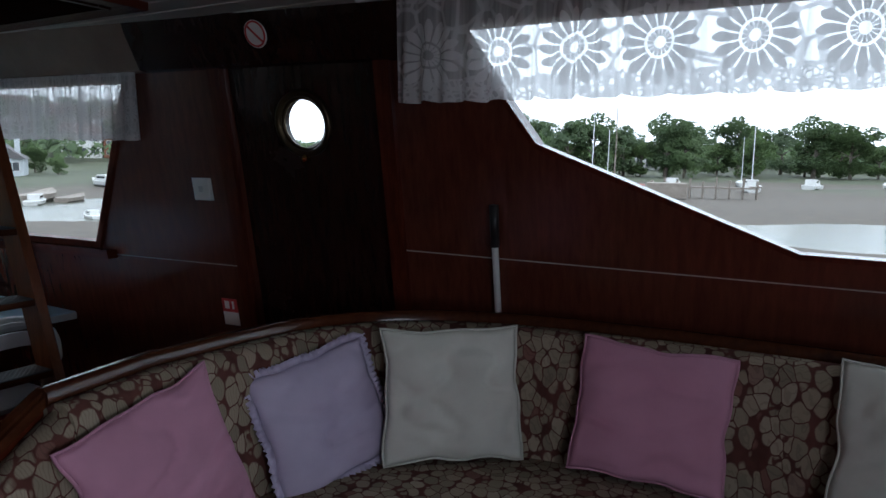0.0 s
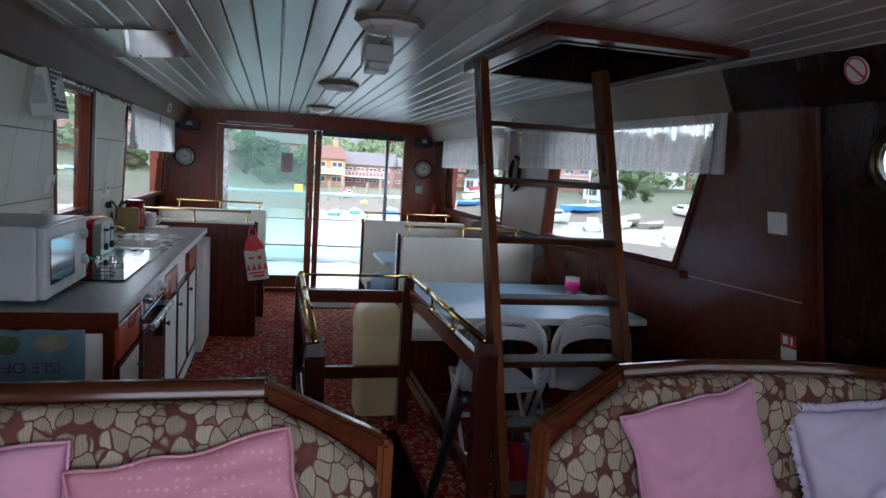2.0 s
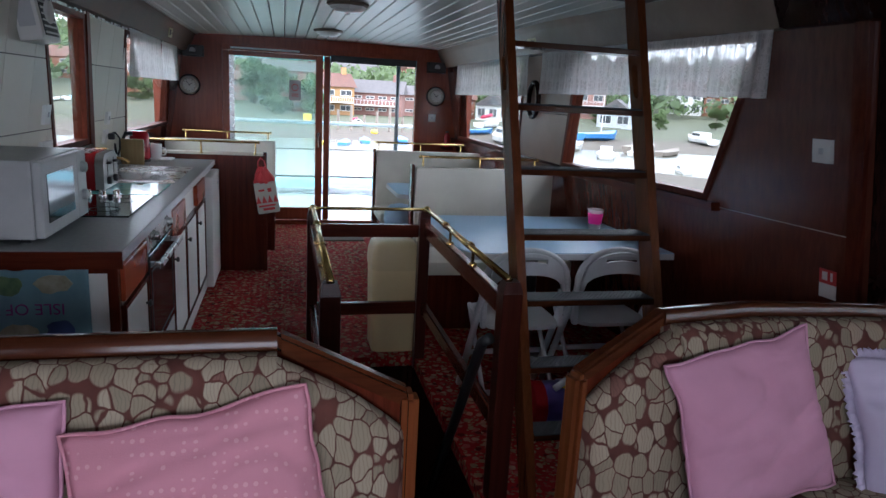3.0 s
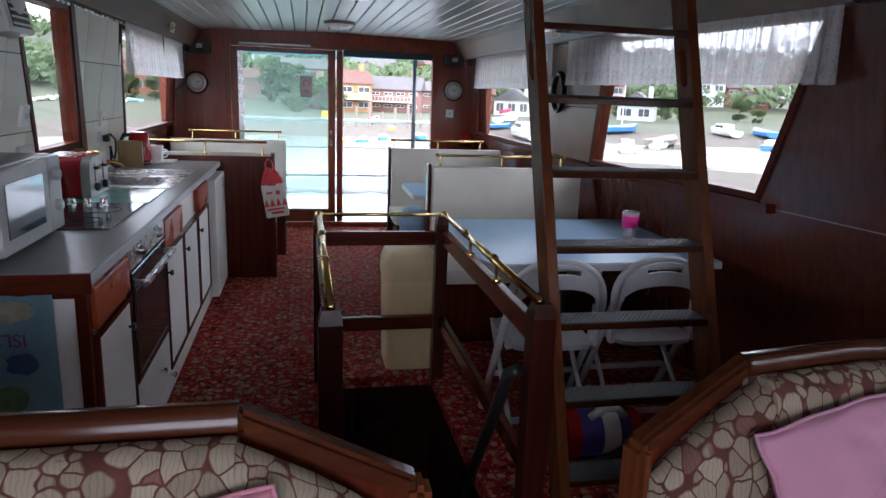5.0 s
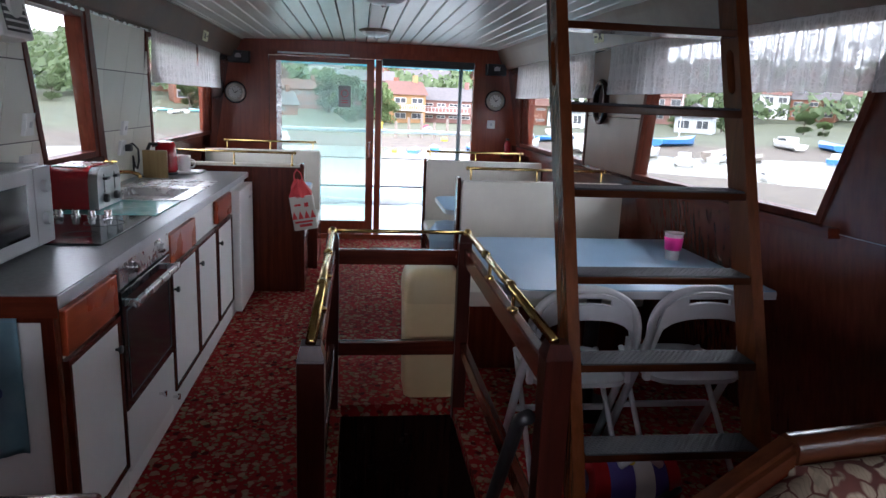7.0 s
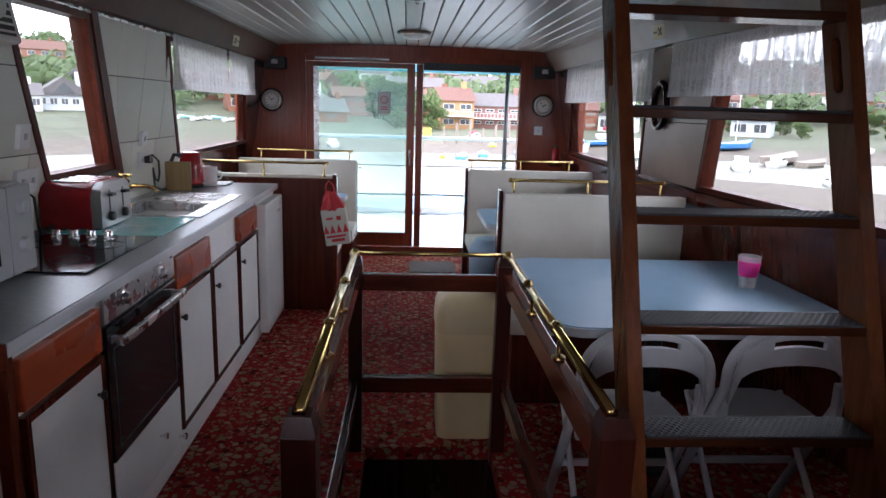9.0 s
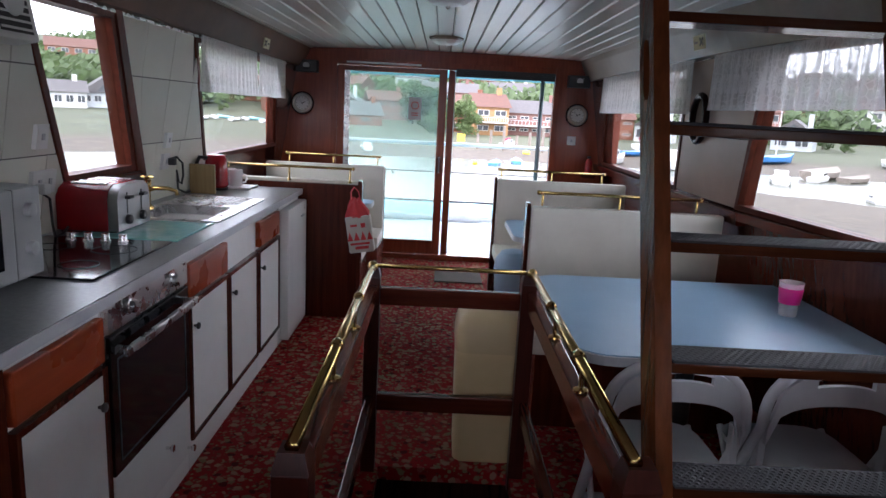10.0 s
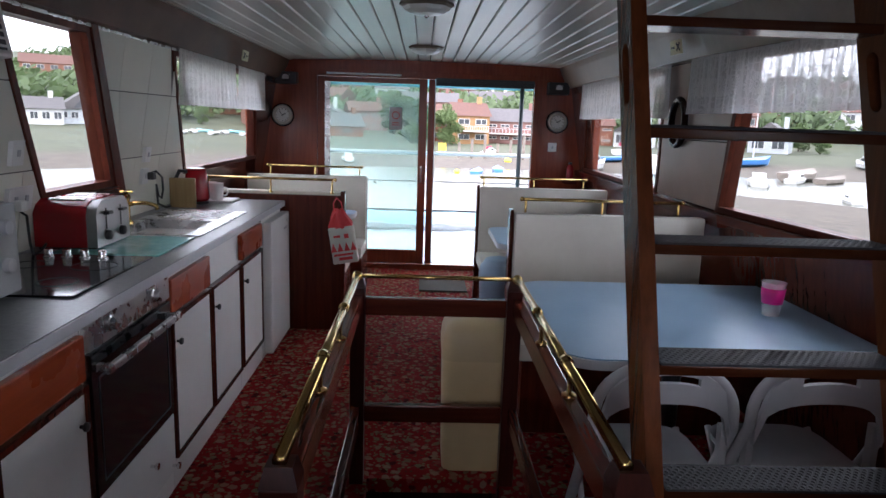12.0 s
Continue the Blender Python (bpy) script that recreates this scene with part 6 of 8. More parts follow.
def plate(name, fn, u, v, w, h, label, category, rockers=1, horizontal=True):
    root = thing(name, fn(u, v, 0), label, category)
    bm = bmesh.new()
    prism(bm, [(u - w, v - h), (u + w, v - h), (u + w, v + h), (u - w, v + h)], lambda a, b: fn(a, b, -0.0005), lambda a, b: fn(a, b, -0.018))
    part("faceplate", fix(bm), PLASTIC, root)
    for k in range(rockers):
        cu = u + (k - (rockers - 1) / 2) * w * 0.9
        bm = bmesh.new()
        prism(bm, [(cu - 0.008, v - 0.012), (cu + 0.008, v - 0.012), (cu + 0.008, v + 0.012), (cu - 0.008, v + 0.012)], lambda a, b: fn(a, b, -0.0175), lambda a, b: fn(a, b, -0.023))
        part("rocker", fix(bm), GREYMETAL, root)
    return root


left_t = lambda u, v, d: left(u, v, d - 0.0085)
plate("light_switch", right, 0.11, 1.334, 0.042, 0.046, "white single light switch on the mahogany panelling", "switch")
plate("wall_switch", left_t, 1.378, 1.287, 0.036, 0.045, "white cooker switch on the cream panelling", "switch")
plate("double_socket", left_t, 1.42, 1.115, 0.075, 0.045, "white double power socket on the cream panelling", "socket", 2)
plate("wall_switch", left_t, 2.56, 1.225, 0.036, 0.04, "white switch above the sink", "switch")
plate("power_socket", left_t, 2.56, 1.11, 0.04, 0.042, "white power socket above the sink", "socket")
aftf = lambda u, v, d: (u, AFT + d, v)
plate("light_switch", aftf, 1.19, 1.24, 0.04, 0.042, "white light switch on the aft bulkhead", "switch")
cab_ = thing("power_cable", (-1.5, 2.62, 1.0), "black kettle plug and looped cable", "cable")
bm = bmesh.new()
tube(bm, [(-1.535, 2.585, 1.12), (-1.50, 2.60, 1.135), (-1.48, 2.63, 1.10), (-1.485, 2.65, 1.03), (-1.50, 2.66, 0.98), (-1.50, 2.62, 1.0), (-1.505, 2.61, 1.06), (-1.52, 2.66, 0.95), (-1.53, 2.8, 0.912), (-1.52, 2.98, 0.91), (-1.50, 3.04, 0.912)], 0.006, 8)
part("cord", bm, BLACK, cab_, smooth=60)
part("plug", B(-1.535, -1.50, 2.565, 2.605, 1.09, 1.13, 0.006), BLACK, cab_)
cab2 = thing("power_cable", (-1.5, 1.45, 0.92), "black toaster cable to the double socket", "cable")
bm = bmesh.new()
tube(bm, [(-1.545, 1.38, 1.09), (-1.50, 1.38, 1.06), (-1.49, 1.37, 0.96), (-1.50, 1.40, 0.911), (-1.51, 1.47, 0.911), (-1.53, 1.56, 0.93)], 0.005, 8)
part("cord", bm, BLACK, cab2, smooth=60)
part("plug", B(-1.545, -1.505, 1.36, 1.40, 1.075, 1.115, 0.006), PLASTIC, cab2)

fan = thing("wall_heater", (-1.44, 1.08, 1.6), "white fan heater with a dark grille high on the wall", "heater")
mfan = Matrix.Translation((-1.435, 1.05, 1.71)) @ Matrix.Rotation(radians(-10), 4, "Y")
part("case", box(bmesh.new(), -0.045, 0.045, -0.115, 0.115, -0.115, 0.115, 0.01, mfan), PLASTIC, fan)
part("grille", box(bmesh.new(), 0.0455, 0.049, -0.08, 0.08, -0.095, 0.095, 0.0, mfan), BLACK, fan, "dark grille")
for k in range(8):
    part("slat", box(bmesh.new(), 0.049, 0.053, -0.08, 0.08, -0.087 + 0.024 * k, -0.08 + 0.024 * k, 0.0, mfan), PLASTIC, fan)
bm = bmesh.new()
lathe(bm, [(0.05, 0.0), (0.045, 0.012), (0.012, 0.016)], mfan @ Vector((0.05, 0, 0)), 18, "x")
part("hub", bm, PLASTIC, fan, "round white hub")
part("side_grille", box(bmesh.new(), -0.03, 0.03, -0.1185, -0.115, -0.06, 0.06, 0.0, mfan), GREYMETAL, fan)

# exit signs on the beams
IVORY = speckle("ivory_sign", (0.62, 0.57, 0.36), (0.70, 0.65, 0.44), 4, 0.6)
for nm, fn, y in (("R", right, 2.42), ("L", left, 3.85)):
    root = thing("exit_sign", fn(y, 1.84, -0.09), "small ivory arrow sign on the beam", "sign", "arrow signs")
    bm = bmesh.new()
    prism(bm, [(y - 0.075, 1.825), (y + 0.075, 1.825), (y + 0.075, 1.895), (y - 0.075, 1.895)], lambda u, v: fn(u, v, -0.115), lambda u, v: fn(u, v, -0.108))
    part("plate", fix(bm), IVORY, root)
    bm = bmesh.new()
    for a in (0.7, -0.7):
        c, s = math.cos(a), math.sin(a)
        pts_ = [(y - 0.035 + c * p - s * q, 1.86 + s * p + c * q) for p, q in ((-0.028, -0.005), (0.028, -0.005), (0.028, 0.005), (-0.028, 0.005))]
        prism(bm, pts_, lambda u, v: fn(u, v, -0.1175 - 0.0004 * (a > 0)), lambda u, v: fn(u, v, -0.1145))
    part("cross", fix(bm), BLACK, root, "dark cross")
    bm = bmesh.new()
    prism(bm, [(y + 0.015, 1.855), (y + 0.06, 1.855), (y + 0.06, 1.865), (y + 0.015, 1.865)], lambda u, v: fn(u, v, -0.117), lambda u, v: fn(u, v, -0.1145))
    part("bar", fix(bm), BLACK, root, "dark bar")

# no smoking roundel and fire notice
ns = thing("no_smoking_sign", right(-0.347, 1.897, -0.06), "round white no smoking sign with a red ring", "sign")
nsf = lambda u, v, d: (xr(u, 1.85) - 0.095 + d + (v - 1.897) * -0.35 - 0.012, u, v)
bm = bmesh.new()
prism(bm, [(-0.347 + 0.045 * math.cos(a), 1.897 + 0.045 * math.sin(a)) for a in [2 * math.pi * k / 24 for k in range(24)]], lambda u, v: nsf(u, v, -0.006), lambda u, v: nsf(u, v, 0.0))
part("disc", fix(bm), PLASTIC, ns)
bm = bmesh.new()
tube(bm, [nsf(-0.347 + 0.04 * math.cos(a), 1.897 + 0.04 * math.sin(a), -0.006) for a in [2 * math.pi * k / 24 for k in range(24)]], 0.0035, 6, True)
tube(bm, [nsf(-0.347 + 0.028, 1.897 + 0.028, -0.007), nsf(-0.347 - 0.028, 1.897 - 0.028, -0.007)], 0.0035, 6)
part("red_ring", bm, REDPAPER, ns, "red ring and bar")
fs = thing("fire_notice", right(0.075, 0.8, -0.002), "red and white fire notice on the panelling", "sign")
for v0, v1, mat, nm in ((0.80, 0.86, REDPAPER, "red_half"), (0.74, 0.80, PLASTIC, "white_half")):
    bm = bmesh.new()
    prism(bm, [(0.035, v0), (0.115, v0), (0.115, v1), (0.035, v1)], lambda u, v: right(u, v, -0.004), lambda u, v: right(u, v, -0.0005))
    part(nm, fix(bm), mat, fs)
bm = bmesh.new()
prism(bm, [(0.05, 0.815), (0.06, 0.815), (0.06, 0.85), (0.05, 0.85)], lambda u, v: right(u, v, -0.0055), lambda u, v: right(u, v, -0.0042))
prism(bm, [(0.075, 0.815), (0.1, 0.815), (0.1, 0.85), (0.075, 0.85)], lambda u, v: right(u, v, -0.0055), lambda u, v: right(u, v, -0.0042))
part("pictogram", fix(bm), PLASTIC, fs)
# mop handle behind the settee
mop = thing("mop", right(-1.165, 0.0, -0.045), "mop handle with a black grip standing behind the settee", "mop")
bm = bmesh.new()
tube(bm, [right(-1.165, 0.02, -0.03), right(-1.165, 1.18, -0.03)], 0.0115, 10)
part("handle", bm, PLASTIC, mop, "white plastic pole", 50)
bm = bmesh.new()
tube(bm, [right(-1.165, 1.178, -0.03), right(-1.168, 1.32, -0.03)], 0.0155, 10)
part("grip", bm, BLACK, mop, "black grip", 50)
# dark ring hung between the starboard windows
ring = thing("lifebelt", right(2.78, 1.5, -0.03), "dark oval ring hung on the panelling between windows", "ring")
bm = bmesh.new()
tube(bm, [right(2.70 - 0.055 * math.sin(a) + 0.10 * math.cos(a), 1.485 + 0.125 * math.sin(a), -0.026) for a in [2 * math.pi * k / 36 for k in range(36)]], 0.019, 10, True)
part("hoop", bm, DARKWOOD, ring, smooth=60)
ext = thing("fire_extinguisher", (1.36, 5.36, 0.93), "small red fire extinguisher by the aft window", "extinguisher")
bm = bmesh.new()
lathe(bm, [(0.03, 0.93), (0.034, 0.945), (0.034, 1.05), (0.02, 1.075), (0.012, 1.085)], (1.36, 5.36, 0), 16)
part("cylinder", bm, REDGLOSS, ext, smooth=40)
bm = bmesh.new()
box(bm, 1.345, 1.375, 5.34, 5.38, 1.085, 1.105, 0.004)
part("valve", bm, BLACK, ext)
part("bracket_shelf", B(1.31, 1.42, 5.30, 5.45, 0.90, 0.93, 0.004), MAHOGANY_X, ext)

# gift bag on the booth post
bag = thing("gift_bag", (-0.6, 3.35, 0.5), "red and white printed paper bag hanging on the booth", "bag")
mb = Matrix.Translation((-0.60, 3.355, 0.80)) @ Matrix.Rotation(radians(-9), 4, "Y")
part("lower_bag", box(bmesh.new(), -0.085, 0.085, -0.03, 0.03, -0.31, -0.06, 0.01, mb), OFFWHITE, bag, "white bag with red print")
bm = bmesh.new()
for k in range(4):
    x = -0.066 + 0.044 * k
    prism(bm, [(x - 0.02, -0.225), (x + 0.02, -0.225), (x, -0.165)], lambda u, v: tuple(mb @ Vector((u, -0.0325, v))), lambda u, v: tuple(mb @ Vector((u, -0.0303, v))))
for z0, z1, x0, x1 in ((-0.255, -0.24, -0.07, 0.06), (-0.285, -0.265, -0.04, 0.05), (-0.13, -0.115, -0.055, -0.01), (-0.14, -0.11, 0.015, 0.045)):
    prism(bm, [(x0, z0), (x1, z0), (x1, z1), (x0, z1)], lambda u, v: tuple(mb @ Vector((u, -0.0325, v))), lambda u, v: tuple(mb @ Vector((u, -0.0303, v))))
part("print", fix(bm), REDPAPER, bag, "red zigzag print and bars")
bm = bmesh.new()
N = 10
loops = []
for z, g in ((-0.075, 1.25), (-0.045, 1.35), (-0.01, 1.0), (0.03, 0.62), (0.05, 0.35)):
    loops.append([bm.verts.new(mb @ Vector((0.062 * g * math.cos(a) + 0.02 * noise.noise(Vector((a, z * 30, 1))), 0.03 * g * math.sin(a) + 0.012 * math.sin(5 * a), z + 0.012 * math.sin(3 * a) + 0.01 * math.cos(7 * a)))) for a in [2 * math.pi * k / 18 for k in range(18)]])
for A, C in zip(loops, loops[1:]):
    for i in range(18):
        j = (i + 1) % 18
        bm.faces.new((A[i], A[j], C[j], C[i]))
bm.faces.new(loops[-1])
bm.faces.new(loops[0][::-1])
part("red_top", fix(bm), REDPAPER, bag, "gathered red plastic top", 60)
bm = bmesh.new()
tube(bm, [mb @ Vector((-0.03, 0, 0.045)), mb @ Vector((-0.025, 0.0, 0.10)), mb @ Vector((0.0, 0.01, 0.13)), mb @ Vector((0.025, 0.0, 0.10)), mb @ Vector((0.03, 0, 0.045))], 0.005, 6)
part("strap", bm, REDPAPER, bag)

# tea towel on the end panel
towel = thing("tea_towel", (-1.3, 0.236, 0.55), "printed blue souvenir tea towel hung upside down", "tea towel")
bm = bmesh.new()
N, M = 30, 20
g = [[bm.verts.new((-1.53 + 0.455 * i / N, 0.2345 - 0.004 * (1 + math.sin(i * 0.9 + 0.2 * j)) - 0.001 * j / M, 0.838 - 0.40 * j / M + 0.006 * math.sin(i * 0.7))) for j in range(M + 1)] for i in range(N + 1)]
for i in range(N):
    for j in range(M):
        bm.faces.new((g[i][j], g[i][j + 1], g[i + 1][j + 1], g[i + 1][j]))
tw = part("cloth", bm, PRINTBLUE, towel, smooth=80)
sol = tw.modifiers.new("thickness", "SOLIDIFY")
sol.thickness = 0.003
NAVY = speckle("navy_print", (0.03, 0.05, 0.16), (0.06, 0.09, 0.22), 9, 0.8)
PURPLEINK = speckle("purple_print", (0.14, 0.02, 0.13), (0.18, 0.03, 0.16), 9, 0.8)
GREENP = speckle("green_print", (0.05, 0.10, 0.05), (0.12, 0.18, 0.08), 30, 0.8)
SANDP = speckle("sand_print", (0.22, 0.20, 0.13), (0.34, 0.32, 0.25), 30, 0.8)


def towel_text(body, size, x, z, mat):
    cu = bpy.data.curves.new("lettering", "FONT")
    cu.body, cu.size, cu.extrude, cu.align_x, cu.align_y = body, size, 0.0008, "CENTER", "CENTER"
    tmp = new("lettering_source", cu)
    me = bpy.data.meshes.new_from_object(tmp.evaluated_get(bpy.context.evaluated_depsgraph_get()))
    bpy.data.objects.remove(tmp)
    bm = bmesh.new()
    bm.from_mesh(me)
    m = Matrix.Translation((x, 0.2215, z)) @ Matrix.Rotation(math.pi, 4, "Y") @ Matrix.Rotation(math.pi / 2, 4, "X")
    for v in bm.verts:
        v.co = m @ v.co
    part("lettering", bm, mat, towel, "purple printed words")


bpy.context.view_layer.update()
towel_text("ISLE OF WIGHT", 0.055, -1.34, 0.705, PURPLEINK)
rnd = random.Random(8)
for cx_, cz_, w_, h_, mat in ((-1.45, 0.785, 0.045, 0.035, SANDP), (-1.32, 0.785, 0.05, 0.035, GREENP), (-1.18, 0.79, 0.06, 0.035, SANDP), (-1.45, 0.63, 0.06, 0.035, GREENP), (-1.30, 0.62, 0.06, 0.035, SANDP), (-1.17, 0.63, 0.045, 0.035, NAVY), (-1.42, 0.52, 0.07, 0.04, SANDP), (-1.22, 0.52, 0.07, 0.04, GREENP)):
    bm = bmesh.new()
    k = 14
    pts_ = [(cx_ + w_ * (0.8 + 0.3 * rnd.random()) * math.cos(2 * math.pi * i / k), cz_ + h_ * (0.75 + 0.35 * rnd.random()) * math.sin(2 * math.pi * i / k)) for i in range(k)]
    prism(bm, pts_, lambda u, v: (u, 0.2225, v), lambda u, v: (u, 0.2262, v))
    part("picture_print", fix(bm), mat, towel, "small printed picture")
bm = bmesh.new()
tube(bm, [(-1.535, 0.232, 0.842), (-1.30, 0.231, 0.844), (-1.06, 0.232, 0.842)], 0.003, 6)
part("cord", bm, PLASTIC, towel)

mat_ = tagged(part("door_mat", B(-0.06, 0.36, 4.55, 4.98, 0.0005, 0.012, 0.004), speckle("brown_mat", (0.06, 0.04, 0.03), (0.10, 0.07, 0.05), 40, 0.95, bump=0.6)), "small brown door mat inside the aft doors", "mat")
# vacuum cleaner stowed under the ladder
vac = thing("vacuum_cleaner", (0.82, 0.52, 0.0), "red and purple cylinder vacuum cleaner with a hose", "vacuum cleaner")
PURPLE = speckle("purple_plastic", (0.08, 0.06, 0.28), (0.12, 0.09, 0.36), 3, 0.3, bump=0)
bm = bmesh.new()
lathe(bm, [(0.03, -0.17), (0.085, -0.15), (0.10, -0.08), (0.10, 0.08), (0.085, 0.15), (0.03, 0.17)], (0.82, 0.54, 0.112), 20, "x")
part("body", bm, PURPLE, vac, "purple body", 50)
bm = bmesh.new()
lathe(bm, [(0.06, -0.06), (0.104, -0.055), (0.106, 0.0), (0.06, 0.005)], (0.715, 0.54, 0.112), 20, "x")
part("end_cap", bm, REDGLOSS, vac, "red end cap", 50)
bm = bmesh.new()
tube(bm, [(0.76, 0.49, 0.20), (0.80, 0.47, 0.245), (0.86, 0.47, 0.245), (0.91, 0.49, 0.20)], 0.016, 10)
part("handle", bm, PLASTIC, vac, "white carrying handle", 60)
bm = bmesh.new()
lathe(bm, [(0.085, -0.04), (0.1045, -0.035), (0.1045, 0.035), (0.085, 0.04)], (0.845, 0.54, 0.112), 20, "x")
part("shell", bm, PLASTIC, vac, "white band round the body", 50)
bm = bmesh.new()
lathe(bm, [(0.04, 0.03), (0.088, 0.02), (0.098, -0.03), (0.06, -0.035)], (0.965, 0.54, 0.112), 20, "x")
part("end_cap", bm, REDGLOSS, vac, "red rounded end cap", 50)
part("button", lathe(bmesh.new(), [(0.02, 0.0), (0.018, 0.02), (0.01, 0.024)], (0.80, 0.50, 0.205), 12), YELLOW, vac)
bm = bmesh.new()
hp = [(0.70 + 0.02 * k, 0.435 - 0.03 * math.sin(k * 0.3), 0.03 + 0.09 * (k / 14.0)) for k in range(15)]
tube(bm, hp, [0.017 if k % 2 else 0.0145 for k in range(15)], 10)
part("hose", bm, BLACK, vac, "black ribbed hose", 60)
for y in (0.45, 0.63):
    part("wheel", lathe(bmesh.new(), [(0.045, -0.015), (0.05, 0.0), (0.045, 0.015)], (0.90, y, 0.051), 16, "y"), RUBBER, vac)
# pale blue bin by the aft bench
tub = thing("pedal_bin", (0.40, 2.85, 0.0), "pale blue plastic bin by the bench end", "bin")
LBLUE = speckle("pale_blue_plastic", (0.26, 0.40, 0.55), (0.32, 0.46, 0.60), 3, 0.4, bump=0)
part("pail", lathe(bmesh.new(), [(0.095, 0.001), (0.115, 0.52), (0.12, 0.53), (0.12, 0.55)], (0.42, 2.85, 0), 24), LBLUE, tub, smooth=40)
part("lid", lathe(bmesh.new(), [(0.12, 0.551), (0.115, 0.60), (0.08, 0.65), (0.02, 0.665)], (0.42, 2.85, 0), 24), LBLUE, tub, smooth=40)


# ---- outside: aft deck ----
deck = tagged(part("deck_aft", B(-1.9, 1.9, AFT + 0.09, 9.8, -0.09, -0.012, 0.01), DECKWHITE), "white painted aft deck", "deck", kind="structure")
cov = thing("deck_cover", (0, 8.8, -0.01), "aqua canvas cover lashed over the stern deck", "cover")
bm = bmesh.new()
N, M = 30, 14
g = [[bm.verts.new((-1.75 + 3.5 * i / N, 8.05 + 1.6 * j / M, 0.02 + 0.03 * noise.noise(Vector((i * 0.35, j * 0.5, 2))) + 0.02 * math.sin(j / M * math.pi))) for j in range(M + 1)] for i in range(N + 1)]
for i in range(N):
    for j in range(M):
        bm.faces.new((g[i][j], g[i + 1][j], g[i + 1][j + 1], g[i][j + 1]))
cv = part("canvas", bm, AQUA, cov, smooth=80)
sol = cv.modifiers.new("thickness", "SOLIDIFY")
sol.thickness = 0.02
rp = thing("rolled_fender", (0, 7.95, 0.0), "grey rolled canvas lying across the aft deck", "roll")
bm = bmesh.new()
tube(bm, [(-1.7 + 0.12 * k, 7.95 + 0.02 * math.sin(k * 0.8), 0.035 + 0.01 * math.sin(k * 1.7)) for k in range(29)], [0.045 + 0.012 * math.sin(k * 0.9) for k in range(29)], 10)
part("roll", bm, GREYMETAL, rp, smooth=60)
stern = thing("stern_rail", (0, 9.72, 0.0), "metal guard rail round the stern", "railing")
for z, r_ in ((0.95, 0.03), (0.5, 0.008), (0.03, 0.016)):
    bm = bmesh.new()
    tube(bm, [(-1.85, 9.72, z), (1.85, 9.72, z)], r_, 10)
    part("rail", bm, GREYMETAL if z > 0.9 else RUBBER, stern, smooth=60)
for x in (-1.85, 1.85):
    part("post", tube(bmesh.new(), [(x, 9.72, -0.02), (x, 9.72, 0.96)], 0.018, 10), STEEL, stern, smooth=60)
awn = thing("awning", (0, 7.7, 2.1), "aqua canvas awning over the aft deck on a dark pole", "awning")
bm = bmesh.new()
prism(bm, [(5.56, 2.02), (9.75, 2.0), (9.75, 2.03), (5.56, 2.05)], lambda u, v: (-1.9, u, v), lambda u, v: (1.9, u, v))
prism(bm, [(9.73, 1.97), (9.76, 1.97), (9.76, 2.03), (9.73, 2.03)], lambda u, v: (-1.9, u, v), lambda u, v: (1.9, u, v))
part("canvas", fix(bm), AQUA, awn)
for x in (-1.86, 1.46):
    part("pole", tube(bmesh.new(), [(x, 9.6, -0.015), (x, 9.6, 2.0)], 0.035, 10), BLACK, awn, "dark awning pole", 60)

# ---- outside: creek, banks and hills ----
WATER_Z = -2.3


def lerp_table(t, tab):
    for (a, va), (b, vb) in zip(tab, tab[1:]):
        if a <= t <= b:
            return va + (vb - va) * (t - a) / (b - a)
    return tab[-1][1]


SHORE = [(-180, 60), (-60, 48), (-28, 54), (-14, 58), (0, 61), (15, 64), (28, 72), (40, 80), (60, 105), (90, 130), (135, 120), (180, 60)]


def shore(th):
    return lerp_table(th, SHORE) * (1 + 0.05 * noise.noise(Vector((math.sin(radians(th)) * 4, math.cos(radians(th)) * 4, 3))))


def land(x, y):
    """Height of the ground: creek bed, mud, bank, hill."""
    r, th = math.hypot(x, y), math.degrees(math.atan2(x, y))
    d = r - shore(th)
    n1 = noise.noise(Vector((x * 0.035, y * 0.035, 0))) + 0.4 * noise.noise(Vector((x * 0.14, y * 0.14, 5)))
    mud = 0.0
    if 5 < th < 150:
        mud = (min(1, (th - 5) / 25) + 0.75 * max(0.0, min(1.0, (th - 46) / 14))) * min(1, r / 10)
    bed = -2.75 + 0.38 * mud + 0.28 * n1 * (0.35 + mud)
    if d < -16:
        return bed
    if d < 0:
        return bed + (-2.05 - bed) * (d + 16) / 16
    if d < 6:
        return -2.05 + 0.4 * d / 6
    hill = 30 if -60 < th < 45 else 10
    rise = 0.9 * min(1.0, (d - 6) / 54)
    return -1.65 + rise + hill * min(1.0, max(0.0, d - 50) / 300) ** 1.1 + 0.3 * n1 * min(1, (d - 6) / 30)


bm = bmesh.new()
RAD = [3.0, 6, 9, 12, 16, 20, 25, 30, 36, 42, 48, 54, 60, 66, 72, 78, 84, 90, 97, 105, 115, 125, 135, 150, 170, 200, 240, 300, 400, 550, 800, 1300, 2500]
NT = 180
prev, centre = None, bm.verts.new((0, 3, -3.1))
for r in RAD:
    row = [bm.verts.new((r * math.sin(2 * math.pi * k / NT), r * math.cos(2 * math.pi * k / NT), land(r * math.sin(2 * math.pi * k / NT), r * math.cos(2 * math.pi * k / NT)) if r > 3.5 else -3.1)) for k in range(NT)]
    for k in range(NT):
        j = (k + 1) % NT
        if prev is None:
            bm.faces.new((centre, row[j], row[k]))
        else:
            bm.faces.new((prev[k], prev[j], row[j], row[k]))
    prev = row


